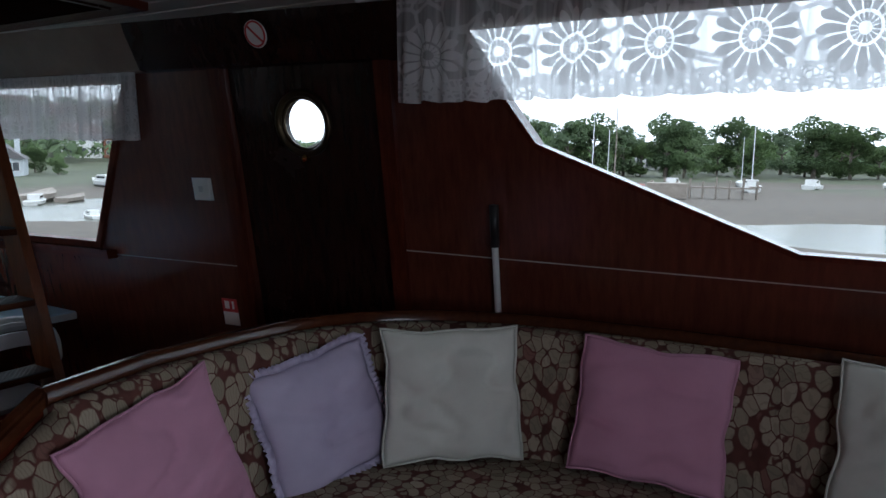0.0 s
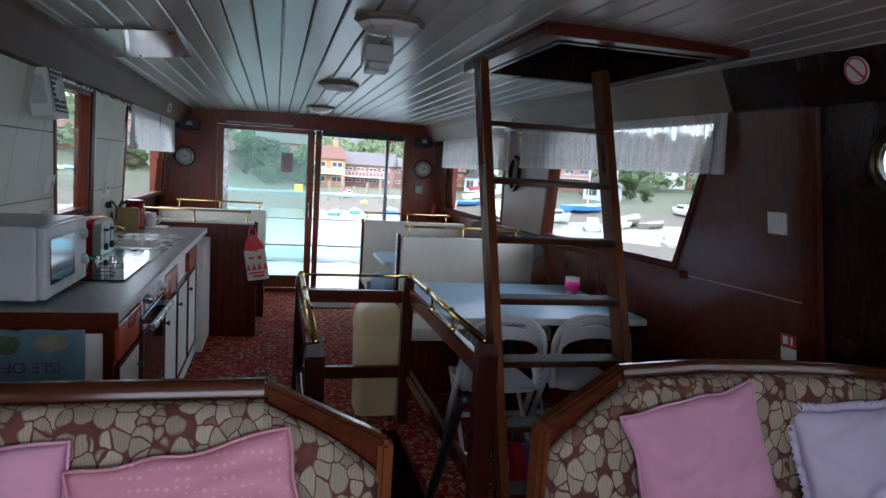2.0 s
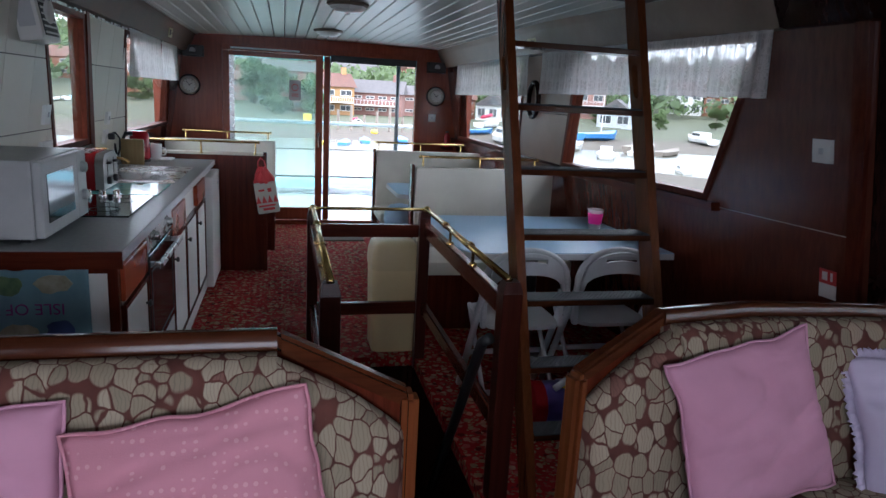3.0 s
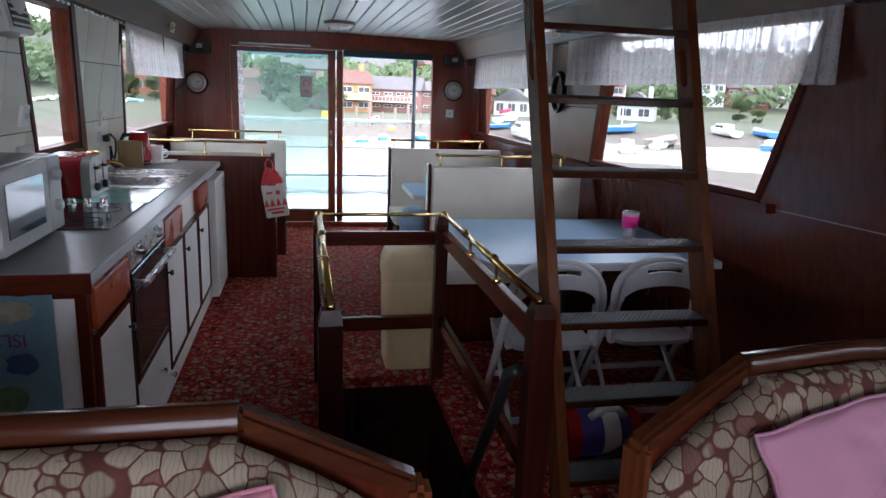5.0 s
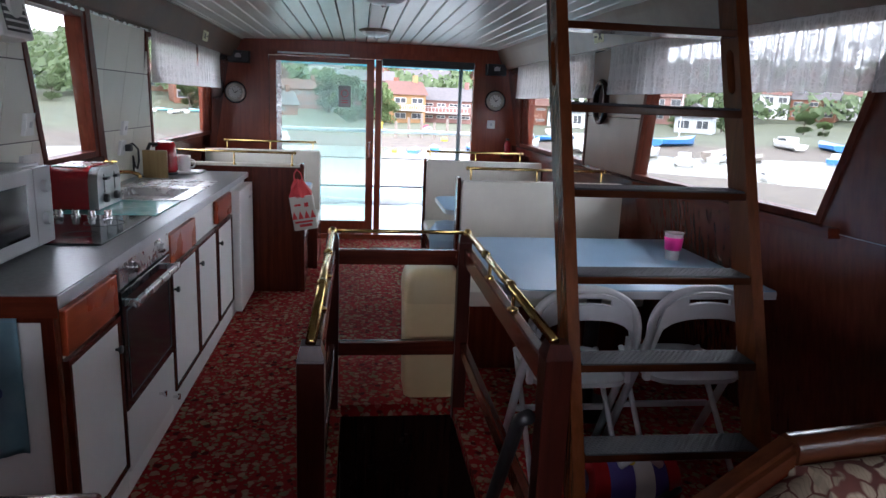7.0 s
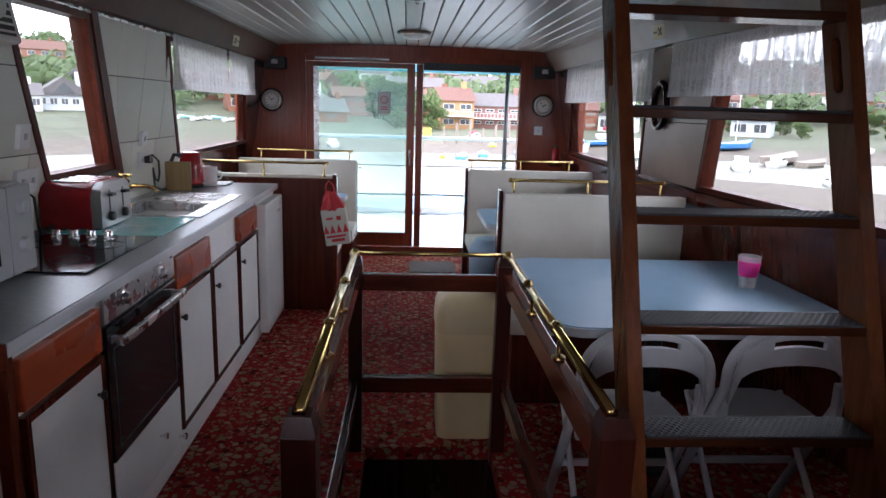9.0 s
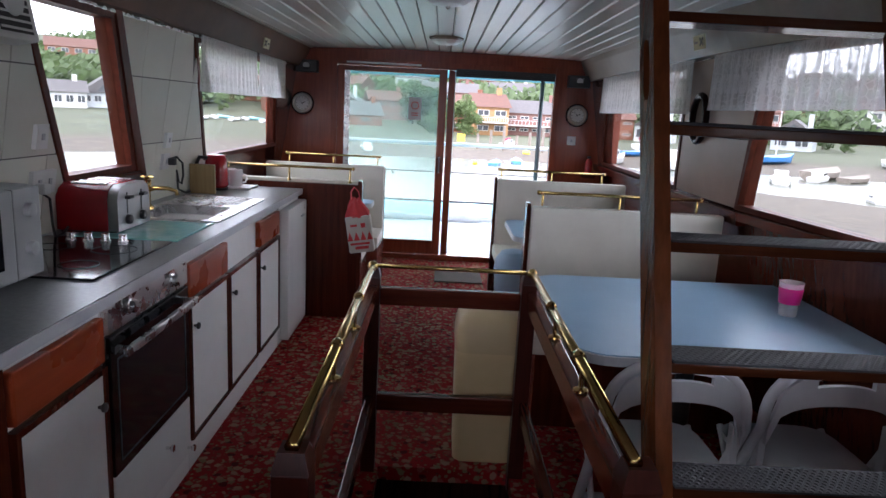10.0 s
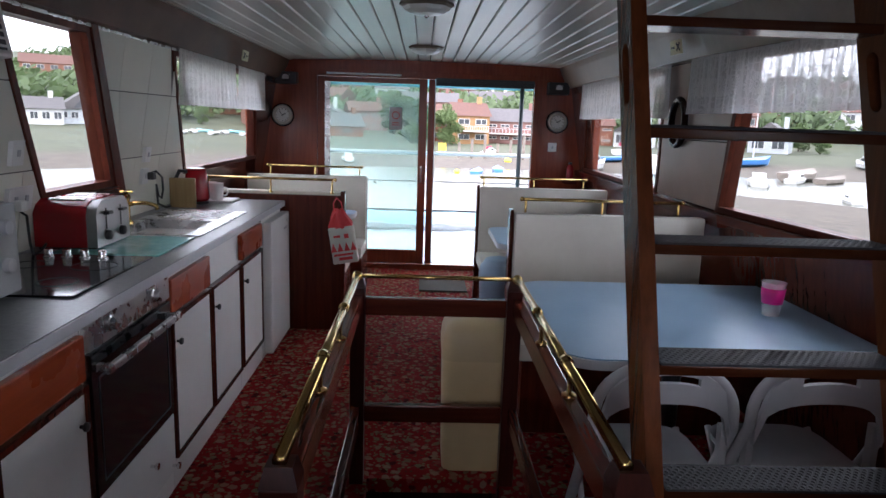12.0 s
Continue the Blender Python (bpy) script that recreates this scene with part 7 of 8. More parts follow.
def ground_mat():
    m, n, l, b = base_mat("mud_shingle_and_grass", 0.85)
    v = coords(n, l)
    sep = n.new("ShaderNodeSeparateXYZ")
    l.new(v, sep.inputs[0])
    big = noise_tex(n, l, v, 0.12, 5)
    fine = noise_tex(n, l, v, 1.3, 5)
    mudc = ramp(n, l, fine, [(0.3, (0.048, 0.042, 0.028)), (0.7, (0.095, 0.084, 0.056))])
    shingle = ramp(n, l, fine, [(0.3, (0.038, 0.030, 0.021)), (0.7, (0.082, 0.065, 0.045))])
    grass = ramp(n, l, big, [(0.3, (0.026, 0.034, 0.013)), (0.7, (0.052, 0.056, 0.024))])
    h = math_node(n, l, "MULTIPLY_ADD", big, 0.5)
    l.new(sep.outputs[2], h.node.inputs[2])
    f1 = ramp(n, l, math_node(n, l, "ADD", h, 2.95), [(0.45, (0, 0, 0)), (0.75, (1, 1, 1))])
    f2 = ramp(n, l, math_node(n, l, "ADD", h, 2.1), [(0.45, (0, 0, 0)), (0.7, (1, 1, 1))])
    c = mix(n, l, f1, mudc, shingle)
    c = mix(n, l, f2, c, grass)
    l.new(c, b.inputs["Base Color"])
    r = ramp(n, l, f1, [(0.0, (0.6, 0.6, 0.6)), (1.0, (0.9, 0.9, 0.9))])
    l.new(r, b.inputs["Roughness"])
    add_bump(n, l, b, fine, 0.4, 0.15)
    return m


tagged(part("ground", fix(bm), ground_mat(), smooth=60), "muddy creek bed, shingle banks and grassy hills", "ground", kind="structure")


def water_mat():
    m, n, l, b = base_mat("creek_water", 0.06)
    v = coords(n, l, (1, 1, 1))
    s1 = noise_tex(n, l, v, 2.2, 4)
    s2 = noise_tex(n, l, v, 0.12, 3)
    l.new(ramp(n, l, s2, [(0.35, (0.055, 0.06, 0.045)), (0.7, (0.095, 0.092, 0.068))]), b.inputs["Base Color"])
    b.inputs["Roughness"].default_value = 0.2
    b.inputs["IOR"].default_value = 1.33
    b.inputs["Specular IOR Level"].default_value = 0.2
    add_bump(n, l, b, s1, 0.28, 0.06)
    return m


bm = bmesh.new()
NW = 72
rings = []
for r in (3.2, 12, 40, 150):
    rings.append([bm.verts.new((r * math.sin(2 * math.pi * k / NW), r * math.cos(2 * math.pi * k / NW) + (3 if r < 5 else 0), WATER_Z)) for k in range(NW)])
for A, C in zip(rings, rings[1:]):
    for k in range(NW):
        j = (k + 1) % NW
        bm.faces.new((A[k], A[j], C[j], C[k]))
bm.faces.new(rings[0])
tagged(part("water", fix(bm), water_mat()), "pale rippled creek water at low tide", "water", kind="structure")

# ---- outside: trees ----
def leaf_mat(name, a, b_):
    m, n, l, b = base_mat(name, 0.7)
    v = coords(n, l)
    geo = n.new("ShaderNodeNewGeometry")
    info = n.new("ShaderNodeObjectInfo")
    mixv = math_node(n, l, "MULTIPLY_ADD", geo.outputs["Random Per Island"], 0.55)
    l.new(math_node(n, l, "MULTIPLY", info.outputs["Random"], 0.45), mixv.node.inputs[2])
    l.new(ramp(n, l, mixv, [(0.0, a), (1.0, b_)]), b.inputs["Base Color"])
    tl = n.new("ShaderNodeBsdfTranslucent")
    tl.inputs[0].default_value = rgba(b_)
    both = n.new("ShaderNodeMixShader")
    both.inputs[0].default_value = 0.4
    l.new(b.outputs[0], both.inputs[1])
    l.new(tl.outputs[0], both.inputs[2])
    l.new(both.outputs[0], n["Material Output"].inputs[0])
    return m


FOLIAGE = leaf_mat("green_foliage", (0.05, 0.085, 0.03), (0.12, 0.17, 0.06))
FOLIAGE2 = leaf_mat("dark_foliage", (0.042, 0.07, 0.03), (0.09, 0.13, 0.05))
BARK = speckle("grey_bark", (0.09, 0.075, 0.06), (0.16, 0.135, 0.11), 6, 0.9)


def leaf_cloud(bm, c, rad, n, size, rnd):
    for _ in range(n):
        d = Vector((rnd.gauss(0, 1), rnd.gauss(0, 1), rnd.gauss(0, 1))).normalized() * rnd.uniform(0.55, 1.0)
        p = Vector(c) + Vector((d.x * rad, d.y * rad, d.z * rad * 0.75))
        a = Vector((rnd.gauss(0, 1), rnd.gauss(0, 1), rnd.gauss(0, 0.7))).normalized()
        b_ = a.orthogonal().normalized()
        s = size * rnd.uniform(0.6, 1.3)
        q = [bm.verts.new(p + a * s), bm.verts.new(p + b_ * s * 0.7), bm.verts.new(p - a * s), bm.verts.new(p - b_ * s * 0.7)]
        bm.faces.new(q)


def tree(h, seed, mat):
    rnd = random.Random(seed)
    root = thing("tree", (0, 0, 0), "leafy broadleaf tree on the far bank", "tree", "trees on the banks")
    bm = bmesh.new()
    tube(bm, [(0, 0, -0.6), (0.03 * h, 0, 0.25 * h), (0.02 * h, 0.02 * h, 0.5 * h), (0, 0, 0.8 * h)], [0.035 * h, 0.028 * h, 0.02 * h, 0.006 * h], 7)
    tips = []
    for k in range(7):
        a, z = k * 2.4 + rnd.random(), h * rnd.uniform(0.28, 0.6)
        L = h * rnd.uniform(0.2, 0.34)
        tip = (L * math.cos(a), L * math.sin(a), z + L * 0.6)
        tube(bm, [(0.02 * h, 0.01 * h, z), (tip[0] * 0.5, tip[1] * 0.5, z + L * 0.35), tip], [0.014 * h, 0.009 * h, 0.004 * h], 5)
        tips.append(tip)
    part("trunk", bm, BARK, root)
    bm = bmesh.new()
    for tip in tips + [(0.15 * h, 0, 0.2 * h), (-0.13 * h, 0.1 * h, 0.18 * h), (-0.02 * h, -0.16 * h, 0.2 * h), (0, 0, 0.82 * h), (0.08 * h, -0.05 * h, 0.68 * h), (-0.1 * h, 0.06 * h, 0.7 * h)]:
        for _ in range(3):
            c = Vector(tip) + Vector((rnd.gauss(0, 0.07), rnd.gauss(0, 0.07), rnd.gauss(0, 0.05))) * h
            leaf_cloud(bm, c, h * rnd.uniform(0.11, 0.17), 140, 0.02 * h + 0.04, rnd)
    part("crown", bm, mat, root)
    return root


kinds = [tree(9, 1, FOLIAGE), tree(11, 2, FOLIAGE2), tree(7, 3, FOLIAGE), tree(12, 4, FOLIAGE2)]
rnd = random.Random(12)


def polar(th, r):
    x, y = r * math.sin(radians(th)), r * math.cos(radians(th))
    return x, y, land(x, y)


spots = [(1.9, 84), (-0.6, 92), (-1.6, 96), (-2.6, 110), (-10.6, 108), (-11.5, 104), (0.6, 104), (5.6, 118), (9.6, 112), (12.6, 110), (16.0, 104), (-13.5, 108), (-18, 116), (-23, 112), (-31.6, 120), (-28.2, 160), (19.0, 112), (23.0, 110), (26.0, 112), (29.5, 112), (31.0, 104), (35.2, 116), (36.5, 110), (40.6, 116), (42, 118), (47.5, 130), (54, 140), (7.0, 122), (-1.0, 84), (-33.5, 110)]
spots += [(56 + 1.35 * k + rnd.uniform(-0.6, 0.6), 134 + 0.5 * k + rnd.uniform(0, 26)) for k in range(40)]
spots += [(-75 - 12 * k, 66 + rnd.uniform(0, 10)) for k in range(6)]
for i, (th, r) in enumerate(spots):
    x, y, z = polar(th, r)
    m = Matrix.Translation((x, y, z)) @ Matrix.Rotation(rnd.uniform(0, 6.28), 4, "Z")
    if -60 < th < 56:
        m = m @ Matrix.Scale(0.42 + 0.0016 * r, 4)
    elif th > 0:
        m = m @ Matrix.Scale(1.85, 4)
    if i < 4:
        kinds[i].matrix_basis = m
    else:
        copy_thing(kinds[i % 4], m)

# hillside woods, uncounted
bm = bmesh.new()
rnd = random.Random(30)
verts, faces = [], []
for _ in range(2400):
    th = rnd.uniform(-60, 125)
    r = shore(th) + rnd.choice((rnd.uniform(62, 130), rnd.uniform(90, 340)))
    x, y, z = polar(th, r)
    s = rnd.uniform(2.0, 4.2)
    for _k in range(64):
        d = Vector((rnd.gauss(0, 1), rnd.gauss(0, 1), abs(rnd.gauss(0, 0.9)))).normalized() * s * rnd.uniform(0.8, 1.12)
        p = Vector((x, y, z + 1.0)) + d
        a = Vector((rnd.gauss(0, 1), rnd.gauss(0, 1), rnd.gauss(0, 0.6))).normalized()
        b_ = a.orthogonal()
        q = s * rnd.uniform(0.10, 0.22)
        i0 = len(verts)
        verts += [p + a * q, p + b_ * q, p - a * q, p - b_ * q]
        faces.append((i0, i0 + 1, i0 + 2, i0 + 3))
bm.free()
me = bpy.data.meshes.new("hillside_woods")
me.from_pydata([tuple(v) for v in verts], [], faces)
me.materials.append(FOLIAGE2)
tagged(new("hillside_woods", me), "dense green woods on the far hillside", "woods", kind="stuff")

# ---- outside: houses ----
BRICK = speckle("orange_brick", (0.15, 0.06, 0.034), (0.21, 0.088, 0.052), 2, 0.85)
BRICKPINK = speckle("pink_brick", (0.165, 0.086, 0.07), (0.22, 0.12, 0.10), 2, 0.85)
OCHRE = speckle("ochre_render", (0.26, 0.14, 0.055), (0.32, 0.18, 0.075), 2, 0.8)
RENDER = speckle("white_render", (0.40, 0.40, 0.38), (0.48, 0.48, 0.46), 1, 0.8)
ROOFRED = speckle("red_roof_tiles", (0.068, 0.030, 0.021), (0.105, 0.048, 0.034), 3, 0.85)
ROOFGREY = speckle("grey_roof_tiles", (0.052, 0.048, 0.048), (0.085, 0.078, 0.077), 3, 0.8)
TIMBER = speckle("grey_weatherboard", (0.28, 0.30, 0.31), (0.38, 0.40, 0.41), 3, 0.8)
DARKPANE = speckle("dark_house_glass", (0.03, 0.035, 0.04), (0.06, 0.065, 0.07), 1, 0.12, bump=0.0, rvar=0.05)


def house(th, r, w, d, h, yaw, wall, roof, label, storeys=2, bays=3, balcony=False, pitch=0.55, gable=False):
    """A house seen over the water; its front faces the boat when yaw is 0."""
    x, y, z = polar(th, r)
    m = Matrix.Translation((x, y, z - 0.3)) @ Matrix.Rotation(radians(-th + yaw), 4, "Z")
    root = thing("house", (x, y, z - 0.3), label, "house", "houses on the far bank")
    P = lambda *c: tuple(m @ Vector(c))
    bm = box(bmesh.new(), -w / 2, w / 2, -d / 2, d / 2, -1.2, h, m=m)
    part("wall", bm, wall, root)
    bm = bmesh.new()
    rise = pitch * (w if gable else d) / 2
    if gable:
        prism(bm, [(-w / 2 - 0.3, h), (w / 2 + 0.3, h), (0, h + rise)], lambda u, v: P(u, -d / 2 - 0.3, v), lambda u, v: P(u, d / 2 + 0.3, v))
    else:
        prism(bm, [(-d / 2 - 0.3, h), (d / 2 + 0.3, h), (0, h + rise)], lambda u, v: P(-w / 2 - 0.3, u, v), lambda u, v: P(w / 2 + 0.3, u, v))
    rf = part("roof", fix(bm), roof, root)
    part("chimney", box(bmesh.new(), w * 0.28, w * 0.28 + 0.6, -0.3, 0.3, h + rise * 0.3, h + rise + 0.8, m=m), wall, rf)
    if gable:
        part("gable_glass", fix(prism(bmesh.new(), [(-w * 0.22, h + 0.2), (w * 0.22, h + 0.2), (0, h + rise * 0.72)], lambda u, v: P(u, -d / 2 - 0.33, v), lambda u, v: P(u, -d / 2 - 0.28, v))), DARKPANE, root)
    sh = h / storeys
    for s in range(storeys):
        for b_ in range(bays):
            cx = -w / 2 + w * (b_ + 0.5) / bays
            z0, z1 = s * sh + 0.9, s * sh + sh - 0.45
            ww = min(0.75, w / bays * 0.3)
            win = part("window", box(bmesh.new(), cx - ww - 0.08, cx + ww + 0.08, -d / 2 - 0.06, -d / 2 + 0.05, z0 - 0.08, z1 + 0.08, m=m), RENDER, root, "white window frame")
            part("pane", box(bmesh.new(), cx - ww, cx - 0.04, -d / 2 - 0.08, -d / 2 - 0.055, z0, z1, m=m), DARKPANE, win)
            part("pane", box(bmesh.new(), cx + 0.04, cx + ww, -d / 2 - 0.08, -d / 2 - 0.055, z0, z1, m=m), DARKPANE, win)
    if balcony:
        bl = part("balcony", box(bmesh.new(), -w / 2 + 0.4, w / 2 - 0.4, -d / 2 - 1.3, -d / 2, sh - 0.1, sh + 0.05, m=m), RENDER, root, "white balcony")
        for k in range(13):
            bx = -w / 2 + 0.45 + (w - 0.95) * k / 12
            part("baluster", box(bmesh.new(), bx, bx + 0.05, -d / 2 - 1.3, -d / 2 - 1.25, sh + 0.05, sh + 0.62, m=m), GREYMETAL, bl)
        part("handrail", box(bmesh.new(), -w / 2 + 0.4, w / 2 - 0.4, -d / 2 - 1.32, -d / 2 - 1.24, sh + 0.62, sh + 0.68, m=m), GREYMETAL, bl)


house(3.6, 92, 4.6, 6, 3.9, 14, OCHRE, ROOFRED, "ochre and brick waterside house with a red hipped roof", 2, 2, True, 0.6)
house(2.2, 97, 4.0, 6, 3.8, -24, BRICK, ROOFRED, "orange brick house beside the ochre one", 2, 2)
house(7.6, 95, 6.8, 6, 3.2, -8, BRICKPINK, ROOFGREY, "pink brick waterside house with a white balcony", 2, 4, True, 0.6)
house(11.0, 99, 5.0, 5, 3.2, 5, BRICKPINK, ROOFGREY, "pale brick house with a grey roof", 2, 3)
house(14.0, 100, 5.5, 5, 3.0, 5, BRICK, ROOFRED, "brick house with a red tiled roof", 2, 3)
house(17.5, 98, 5.0, 5, 2.4, -8, RENDER, ROOFGREY, "white house with a grey roof above the hard", 1, 3, gable=True, pitch=0.7)
house(-3.4, 122, 3.0, 5, 2.2, 10, RENDER, ROOFGREY, "small white gabled cottage on the bank", 1, 2, gable=True, pitch=0.95)
house(-4.9, 119, 6.5, 6, 3.3, 10, BRICKPINK, ROOFRED, "pink house among trees", 2, 4)
house(-8.4, 116, 6, 6, 3.0, -14, RENDER, ROOFGREY, "pale house among trees on the rise", 2, 3, gable=True, pitch=0.6)
house(-6.9, 102, 5, 5, 1.7, 15, BRICK, ROOFGREY, "low brick boathouse on the grass", 1, 1, pitch=0.8)
house(-26.4, 112, 6.8, 7, 2.1, 6, TIMBER, ROOFGREY, "grey weatherboard house with a glazed gable", 1, 5, gable=True, pitch=0.75)
house(-29.6, 109, 7, 6, 2.2, 2, RENDER, ROOFGREY, "white house with tall windows by the water", 1, 5)
house(-25.0, 121, 3.8, 6, 4.0, -10, TIMBER, ROOFGREY, "tall grey boarded house with a white gable", 2, 2, gable=True, pitch=0.9)
house(-27.9, 205, 15, 9, 4.6, 0, BRICK, ROOFRED, "large brick house on the hill", 2, 5)
house(-16.0, 140, 10, 7, 3.6, 0, BRICK, ROOFRED, "brick house behind the dinghy park", 2, 3)
house(-20.0, 132, 6, 6, 2.4, 10, RENDER, ROOFGREY, "low white shed behind the dinghy park", 1, 2)
house(21, 104, 6, 6, 2.8, 0, RENDER, ROOFGREY, "white waterside boat shed", 1, 3)
house(24.5, 126, 8, 7, 4.6, 6, BRICKPINK, ROOFRED, "brick house with a red roof on the bank", 2, 3, True)
house(27.6, 104, 5, 6, 2.4, -6, TIMBER, ROOFGREY, "low boarded boat house by the mud", 1, 2, gable=True, pitch=0.8)
house(32.5, 150, 7, 7, 4.6, 0, RENDER, ROOFRED, "white house with dark windows above the mud", 2, 3)
house(37.0, 156, 7.5, 7, 4.6, 0, RENDER, ROOFRED, "white rendered house with a red roof", 2, 3)
house(43, 130, 8, 7, 4.6, 0, BRICKPINK, ROOFRED, "pale brick house above the moorings", 2, 3)
house(51, 150, 8, 7, 4.6, 0, RENDER, ROOFGREY, "white gabled house above the moorings", 2, 3, gable=True)
house(67, 190, 11, 7, 4.6, 0, RENDER, ROOFRED, "white house with a red roof among trees", 2, 4)
house(78, 196, 10, 7, 4.4, 0, RENDER, ROOFRED, "white bungalow among trees across the creek", 1, 4)
rnd = random.Random(21)
for k in range(44):
    th = -13 + 57 * ((k * 0.618) % 1.0)
    r = shore(th) + 62 + 4.2 * k
    house(th, r, rnd.uniform(7, 11), 7, rnd.uniform(4.0, 5.2), rnd.uniform(-30, 30), (BRICK, RENDER, BRICKPINK)[k % 3], (ROOFRED, ROOFGREY)[(k // 2) % 2], "distant house on the wooded hillside", 2, 3)

# ---- outside: boats, jetty, barge ----
HULLBLUE = speckle("blue_hull_paint", (0.03, 0.14, 0.36), (0.05, 0.19, 0.44), 2, 0.4)
HULLRUST = speckle("rusty_red_hull", (0.16, 0.05, 0.035), (0.26, 0.09, 0.06), 1.5, 0.85)
SAILRED = speckle("red_sail_cover", (0.30, 0.02, 0.05), (0.38, 0.03, 0.07), 3, 0.8)
OLDTIMBER = speckle("weathered_timber", (0.13, 0.11, 0.09), (0.22, 0.19, 0.16), 4, 0.9)


def boat(th, r, L, yaw, hull_mat, label, cabin=False, mast=0.0, cover=None, z=None):
    x, y, zz = polar(th, r)
    zb = max(zz, WATER_Z - 0.12) if z is None else z
    m = Matrix.Translation((x, y, zb)) @ Matrix.Rotation(radians(-th + yaw), 4, "Z")
    root = thing("boat", (x, y, zb), label, "boat", "boats in the creek")
    bm = bmesh.new()
    rings = []
    for i in range(11):
        t_ = -1 + 2 * i / 10
        bw = L * 0.16 * (1 - max(0.0, t_) ** 2.2) * (1 - 0.25 * max(0.0, -t_) ** 2) + 0.01
        sh = L * 0.10 + 0.05 * L * max(0, t_) ** 2
        sec = [(-1.0, 1.0), (-0.92, 0.4), (-0.55, 0.05), (0, -0.02), (0.55, 0.05), (0.92, 0.4), (1.0, 1.0)]
        rings.append([bm.verts.new(m @ Vector((t_ * L / 2 + (0.06 * L * v if t_ > 0.95 else 0), bw * u, sh * v))) for u, v in sec])
    for A, C in zip(rings, rings[1:]):
        for k in range(6):
            bm.faces.new((A[k], A[k + 1], C[k + 1], C[k]))
        bm.faces.new((A[6], A[0], C[0], C[6]))
    bm.faces.new(rings[0])
    bm.faces.new(rings[-1][::-1])
    part("hull", fix(bm), hull_mat, root, smooth=40)
    sh = L * 0.10
    if cabin:
        bm = bmesh.new()
        prism(bm, [(-L * 0.2, sh), (L * 0.26, sh), (L * 0.14, sh + L * 0.11), (-L * 0.18, sh + L * 0.11)], lambda u, v: tuple(m @ Vector((u, -L * 0.10, v))), lambda u, v: tuple(m @ Vector((u, L * 0.10, v))))
        c = part("cabin", fix(bm), RENDER, root, "white cabin")
        part("window", box(bmesh.new(), -L * 0.15, L * 0.15, -L * 0.104, L * 0.104, sh + L * 0.045, sh + L * 0.085, m=m), DARKPANE, c, "dark cabin windows")
    if cover:
        bm = bmesh.new()
        tube(bm, [m @ Vector((-L * 0.38, 0, sh + 0.1 * L)), m @ Vector((0, 0, sh + 0.13 * L)), m @ Vector((L * 0.12, 0, sh + 0.14 * L))], 0.035 * L, 8)
        part("sail_cover", bm, cover, root, smooth=60)
    if mast:
        bm = bmesh.new()
        tube(bm, [m @ Vector((L * 0.1, 0, 0.05)), m @ Vector((L * 0.1, 0, mast))], [0.07, 0.045], 6)
        part("mast", bm, GREYMETAL, root)
    return root


boat(4.6, 51, 2.9, 84, HULLBLUE, "blue rowing boat moored in the creek")
boat(6.4, 54, 2.8, 92, HULLBLUE, "blue and white open boat at a mooring")
boat(9.6, 56, 3.0, 95, HULLBLUE, "blue launch lying near the far bank")
boat(5.6, 68, 3.2, 70, RENDER, "white motor boat with a red wheelhouse by the bank", True, cover=SAILRED)
boat(-6.5, 58, 3.2, 96, RENDER, "white motor boat with a blue cover", True)
boat(-4.2, 22, 2.6, 20, RENDER, "small white dinghy near the stern")
boat(27.3, 53, 4.6, 92, RENDER, "white cabin cruiser aground on the mud", True)
boat(30.0, 62, 6.5, 75, OLDTIMBER, "old cream wooden hull laid up on the mud")
boat(33.8, 44, 2.6, 105, RENDER, "small white motor boat on the mudflat", True)
boat(38, 66, 4.0, 80, HULLBLUE, "blue fishing boat by the hard", True)
boat(44, 82, 6.5, 110, RENDER, "white sailing dinghy on the mud", mast=5.0)
boat(17, 78, 6.0, 70, RENDER, "white open boat on the foreshore", cover=SAILRED)
boat(20, 80, 5.0, 100, RENDER, "small white boat drawn up at the bank")
boat(66, 85, 7.0, 84, RENDER, "white sloop with a blue sail cover", True, 10.5, HULLBLUE)
boat(74, 78, 7.5, 90, RENDER, "white yacht with a red sail cover", False, 9.0, SAILRED)
boat(86, 95, 7.0, 95, RENDER, "white yacht moored across the creek", True, 10.0)
boat(90, 100, 6.5, 85, RENDER, "white motor cruiser by the jetty", True)
for k in range(9):
    boat(-19.5 + 0.8 * k, 92 + 2.6 * (k % 3), 3.2, 70 + 25 * (k % 3), (RENDER, RENDER, AQUA)[k % 3], "upturned pale dinghy on the grass bank")
rnd = random.Random(44)
for k in range(16):
    th_ = 14 + 2.6 * k + rnd.uniform(-0.8, 0.8)
    boat(th_, shore(th_) - rnd.uniform(-4, 14), rnd.uniform(4, 7), rnd.uniform(50, 130), (RENDER, HULLBLUE, RENDER, OLDTIMBER)[k % 4], "small boat lying on the muddy foreshore", k % 2 == 0, 6.0 if k % 5 == 0 else 0.0)
for k in range(8):
    th_ = 60 + 5 * k
    boat(th_, shore(th_) - rnd.uniform(5, 25), rnd.uniform(5, 8), rnd.uniform(70, 110), RENDER, "white boat on the mud below the wooded bank", k % 2 == 0, 8.0 if k % 2 else 0.0)
for k in range(10):
    th_ = 3 + 1.1 * k
    x_, y_, z_ = polar(th_, shore(th_) + 2)
    quay = thing("quay_post", (x_, y_, z_), "dark timber mooring post on the quay", "post", "mooring posts")
    part("timber", tube(bmesh.new(), [(x_, y_, z_ - 0.4), (x_, y_, z_ + 1.5 + 0.4 * (k % 3))], 0.14, 7), OLDTIMBER, quay)
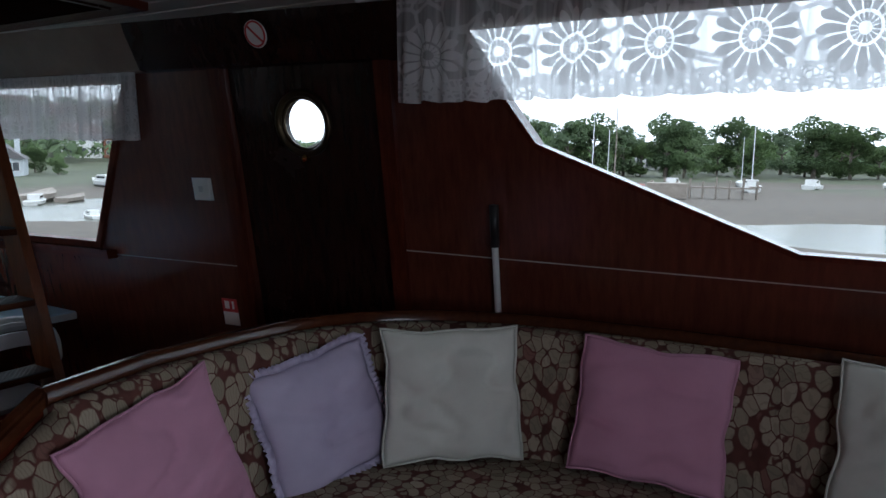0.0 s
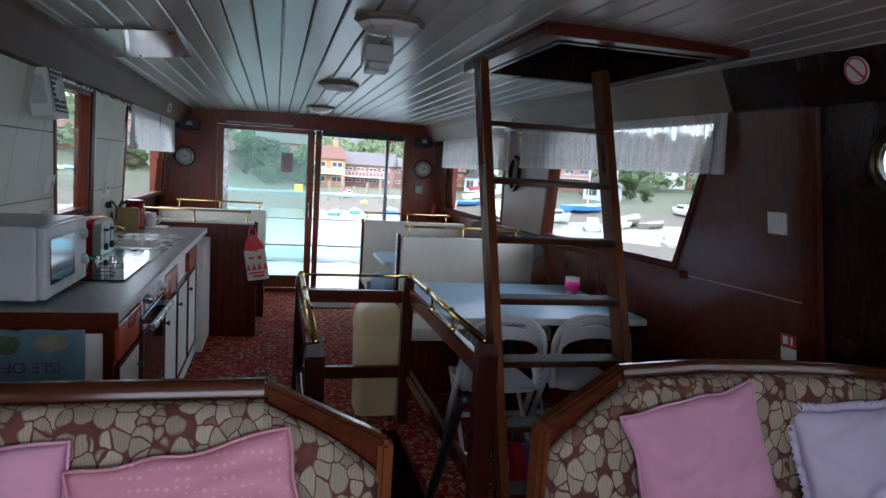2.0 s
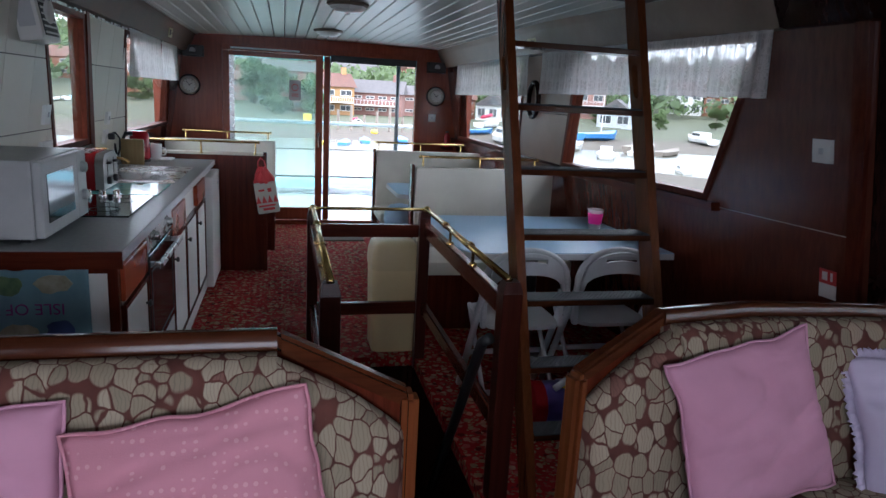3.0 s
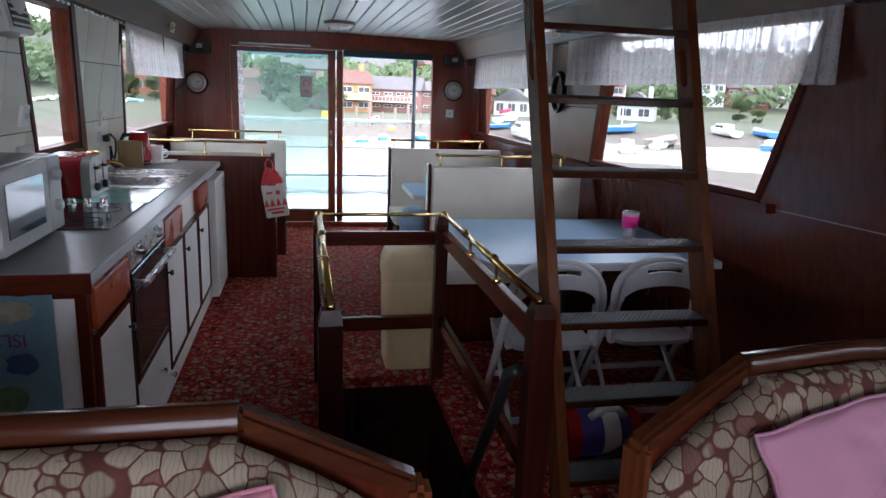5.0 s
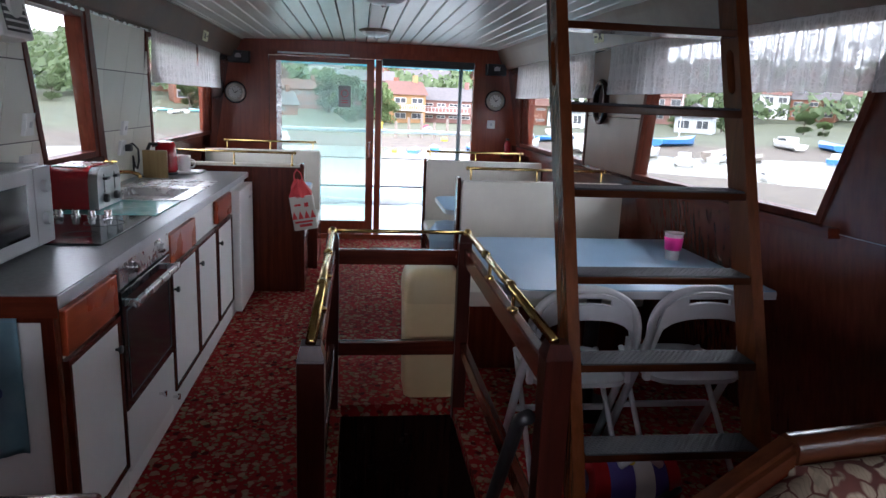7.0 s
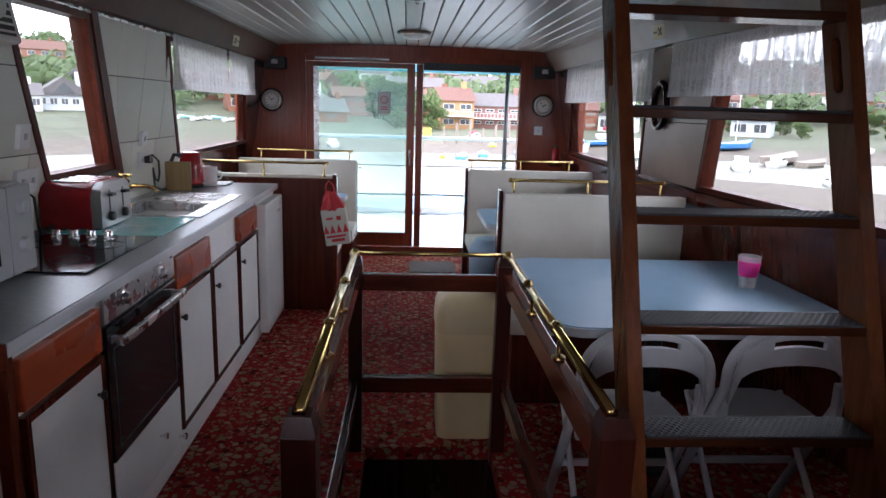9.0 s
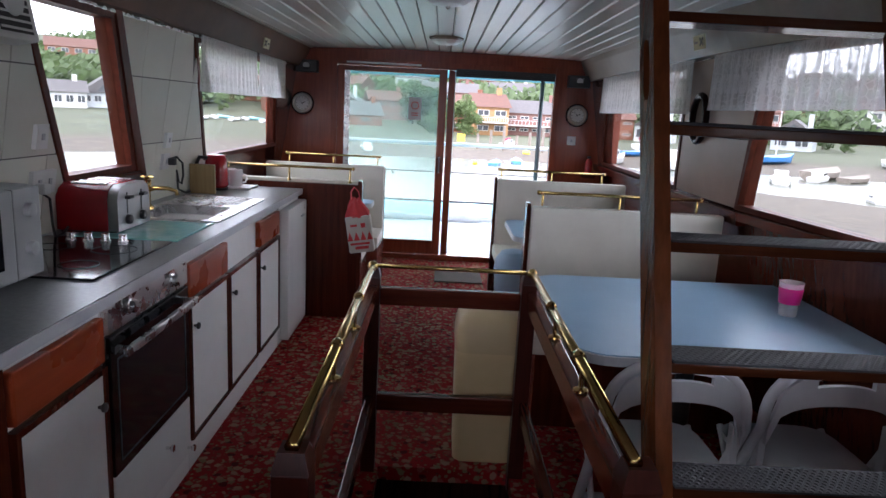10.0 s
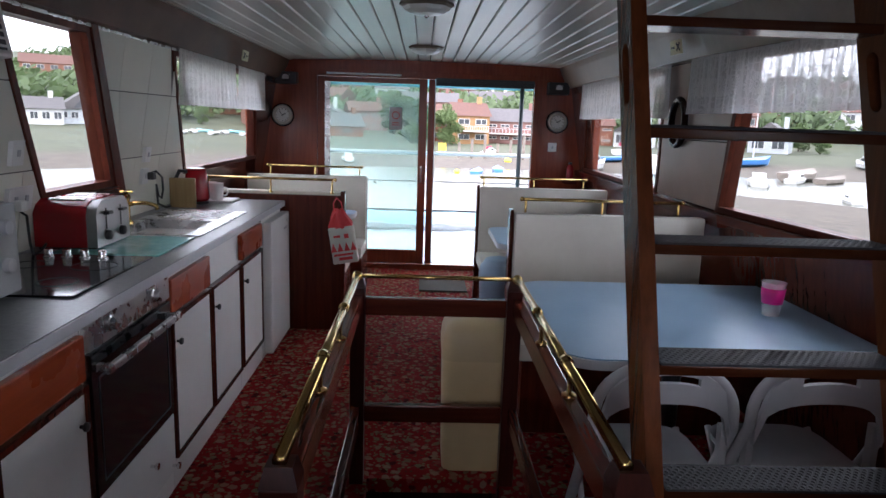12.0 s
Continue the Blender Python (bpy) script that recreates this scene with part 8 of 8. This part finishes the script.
barge = thing("barge", (*polar(76.5, 70)[:2], WATER_Z), "rusty red work barge aground on the mud", "barge")
bx, by, bz = polar(76.5, 70)
mbg = Matrix.Translation((bx, by, max(bz, WATER_Z - 0.1))) @ Matrix.Rotation(radians(-76.5), 4, "Z")
part("hull", box(bmesh.new(), -2.6, 2.4, -1.4, 1.4, 0, 1.3, 0.1, mbg), HULLRUST, barge)
part("mast", tube(bmesh.new(), [mbg @ Vector((-0.6, 0, 1.2)), mbg @ Vector((-0.6, 0, 9.0))], [0.08, 0.05], 6), OLDTIMBER, barge)
part("hull_block", box(bmesh.new(), 2.6, 6.4, -1.2, 1.2, 0, 1.5, 0.1, mbg), OLDTIMBER, barge)
jetty = thing("jetty", (*polar(82, 76)[:2], WATER_Z), "weathered timber jetty on piles over the mud", "jetty")
jx, jy, jz = polar(82.5, 76)
mj = Matrix.Translation((jx, jy, WATER_Z - 0.2)) @ Matrix.Rotation(radians(-82.5), 4, "Z")
part("deck", box(bmesh.new(), -5, 6, -0.8, 0.8, 1.5, 1.65, m=mj), OLDTIMBER, jetty)
for k in range(9):
    for s in (-0.7, 0.7):
        part("pile", tube(bmesh.new(), [mj @ Vector((-4.8 + 1.3 * k, s, -0.6)), mj @ Vector((-4.8 + 1.3 * k, s, 2.2 + 0.3 * (k % 2)))], 0.1, 6), OLDTIMBER, jetty)
# yellow board on a post at the far landing
ysx, ysy, ysz = polar(1.56, 71.8)
ysign = thing("landing_sign", (ysx, ysy, ysz), "bright yellow square board on a post at the landing", "sign")
part("board", B(ysx - 0.42, ysx + 0.42, ysy - 0.03, ysy + 0.03, -1.70, -0.78, 0.01), YELLOW, ysign)
part("post", tube(bmesh.new(), [(ysx, ysy + 0.08, ysz - 0.3), (ysx, ysy + 0.08, -0.85)], 0.05, 8), OLDTIMBER, ysign, "timber post")
for th_, r_, rad_ in ((7.2, 62, 0.35), (2.9, 50, 0.22), (-4.2, 40, 0.14)):
    bx_, by_, _z = polar(th_, r_)
    buoy = thing("mooring_buoy", (bx_, by_, WATER_Z), "round mooring buoy floating in the creek", "buoy", "mooring buoys")
    part("float", lathe(bmesh.new(), [(0.05 * rad_, -0.5 * rad_), (0.7 * rad_, -0.3 * rad_), (rad_, 0.2 * rad_), (0.75 * rad_, 0.8 * rad_), (0.2 * rad_, rad_)], (bx_, by_, max(_z, WATER_Z) + 0.05), 14), YELLOW if rad_ > 0.2 else RENDER, buoy, smooth=50)
# sandy slipway on the near bank
ax_, ay_, _z = polar(-27, 57)
ex_, ey_, _z = polar(-24, 83)
ms = Matrix.Translation(((ax_ + ex_) / 2, (ay_ + ey_) / 2, -1.98)) @ Matrix.Rotation(math.atan2(ey_ - ay_, ex_ - ax_), 4, "Z") @ Matrix.Rotation(radians(-1), 4, "Y")
tagged(part("slipway", box(bmesh.new(), -13, 13, -0.9, 0.9, -0.7, 0.15, 0.03, ms), speckle("sandy_concrete", (0.42, 0.34, 0.22), (0.52, 0.44, 0.31), 2, 0.9)), "sandy concrete slipway running down to the water", "slipway")
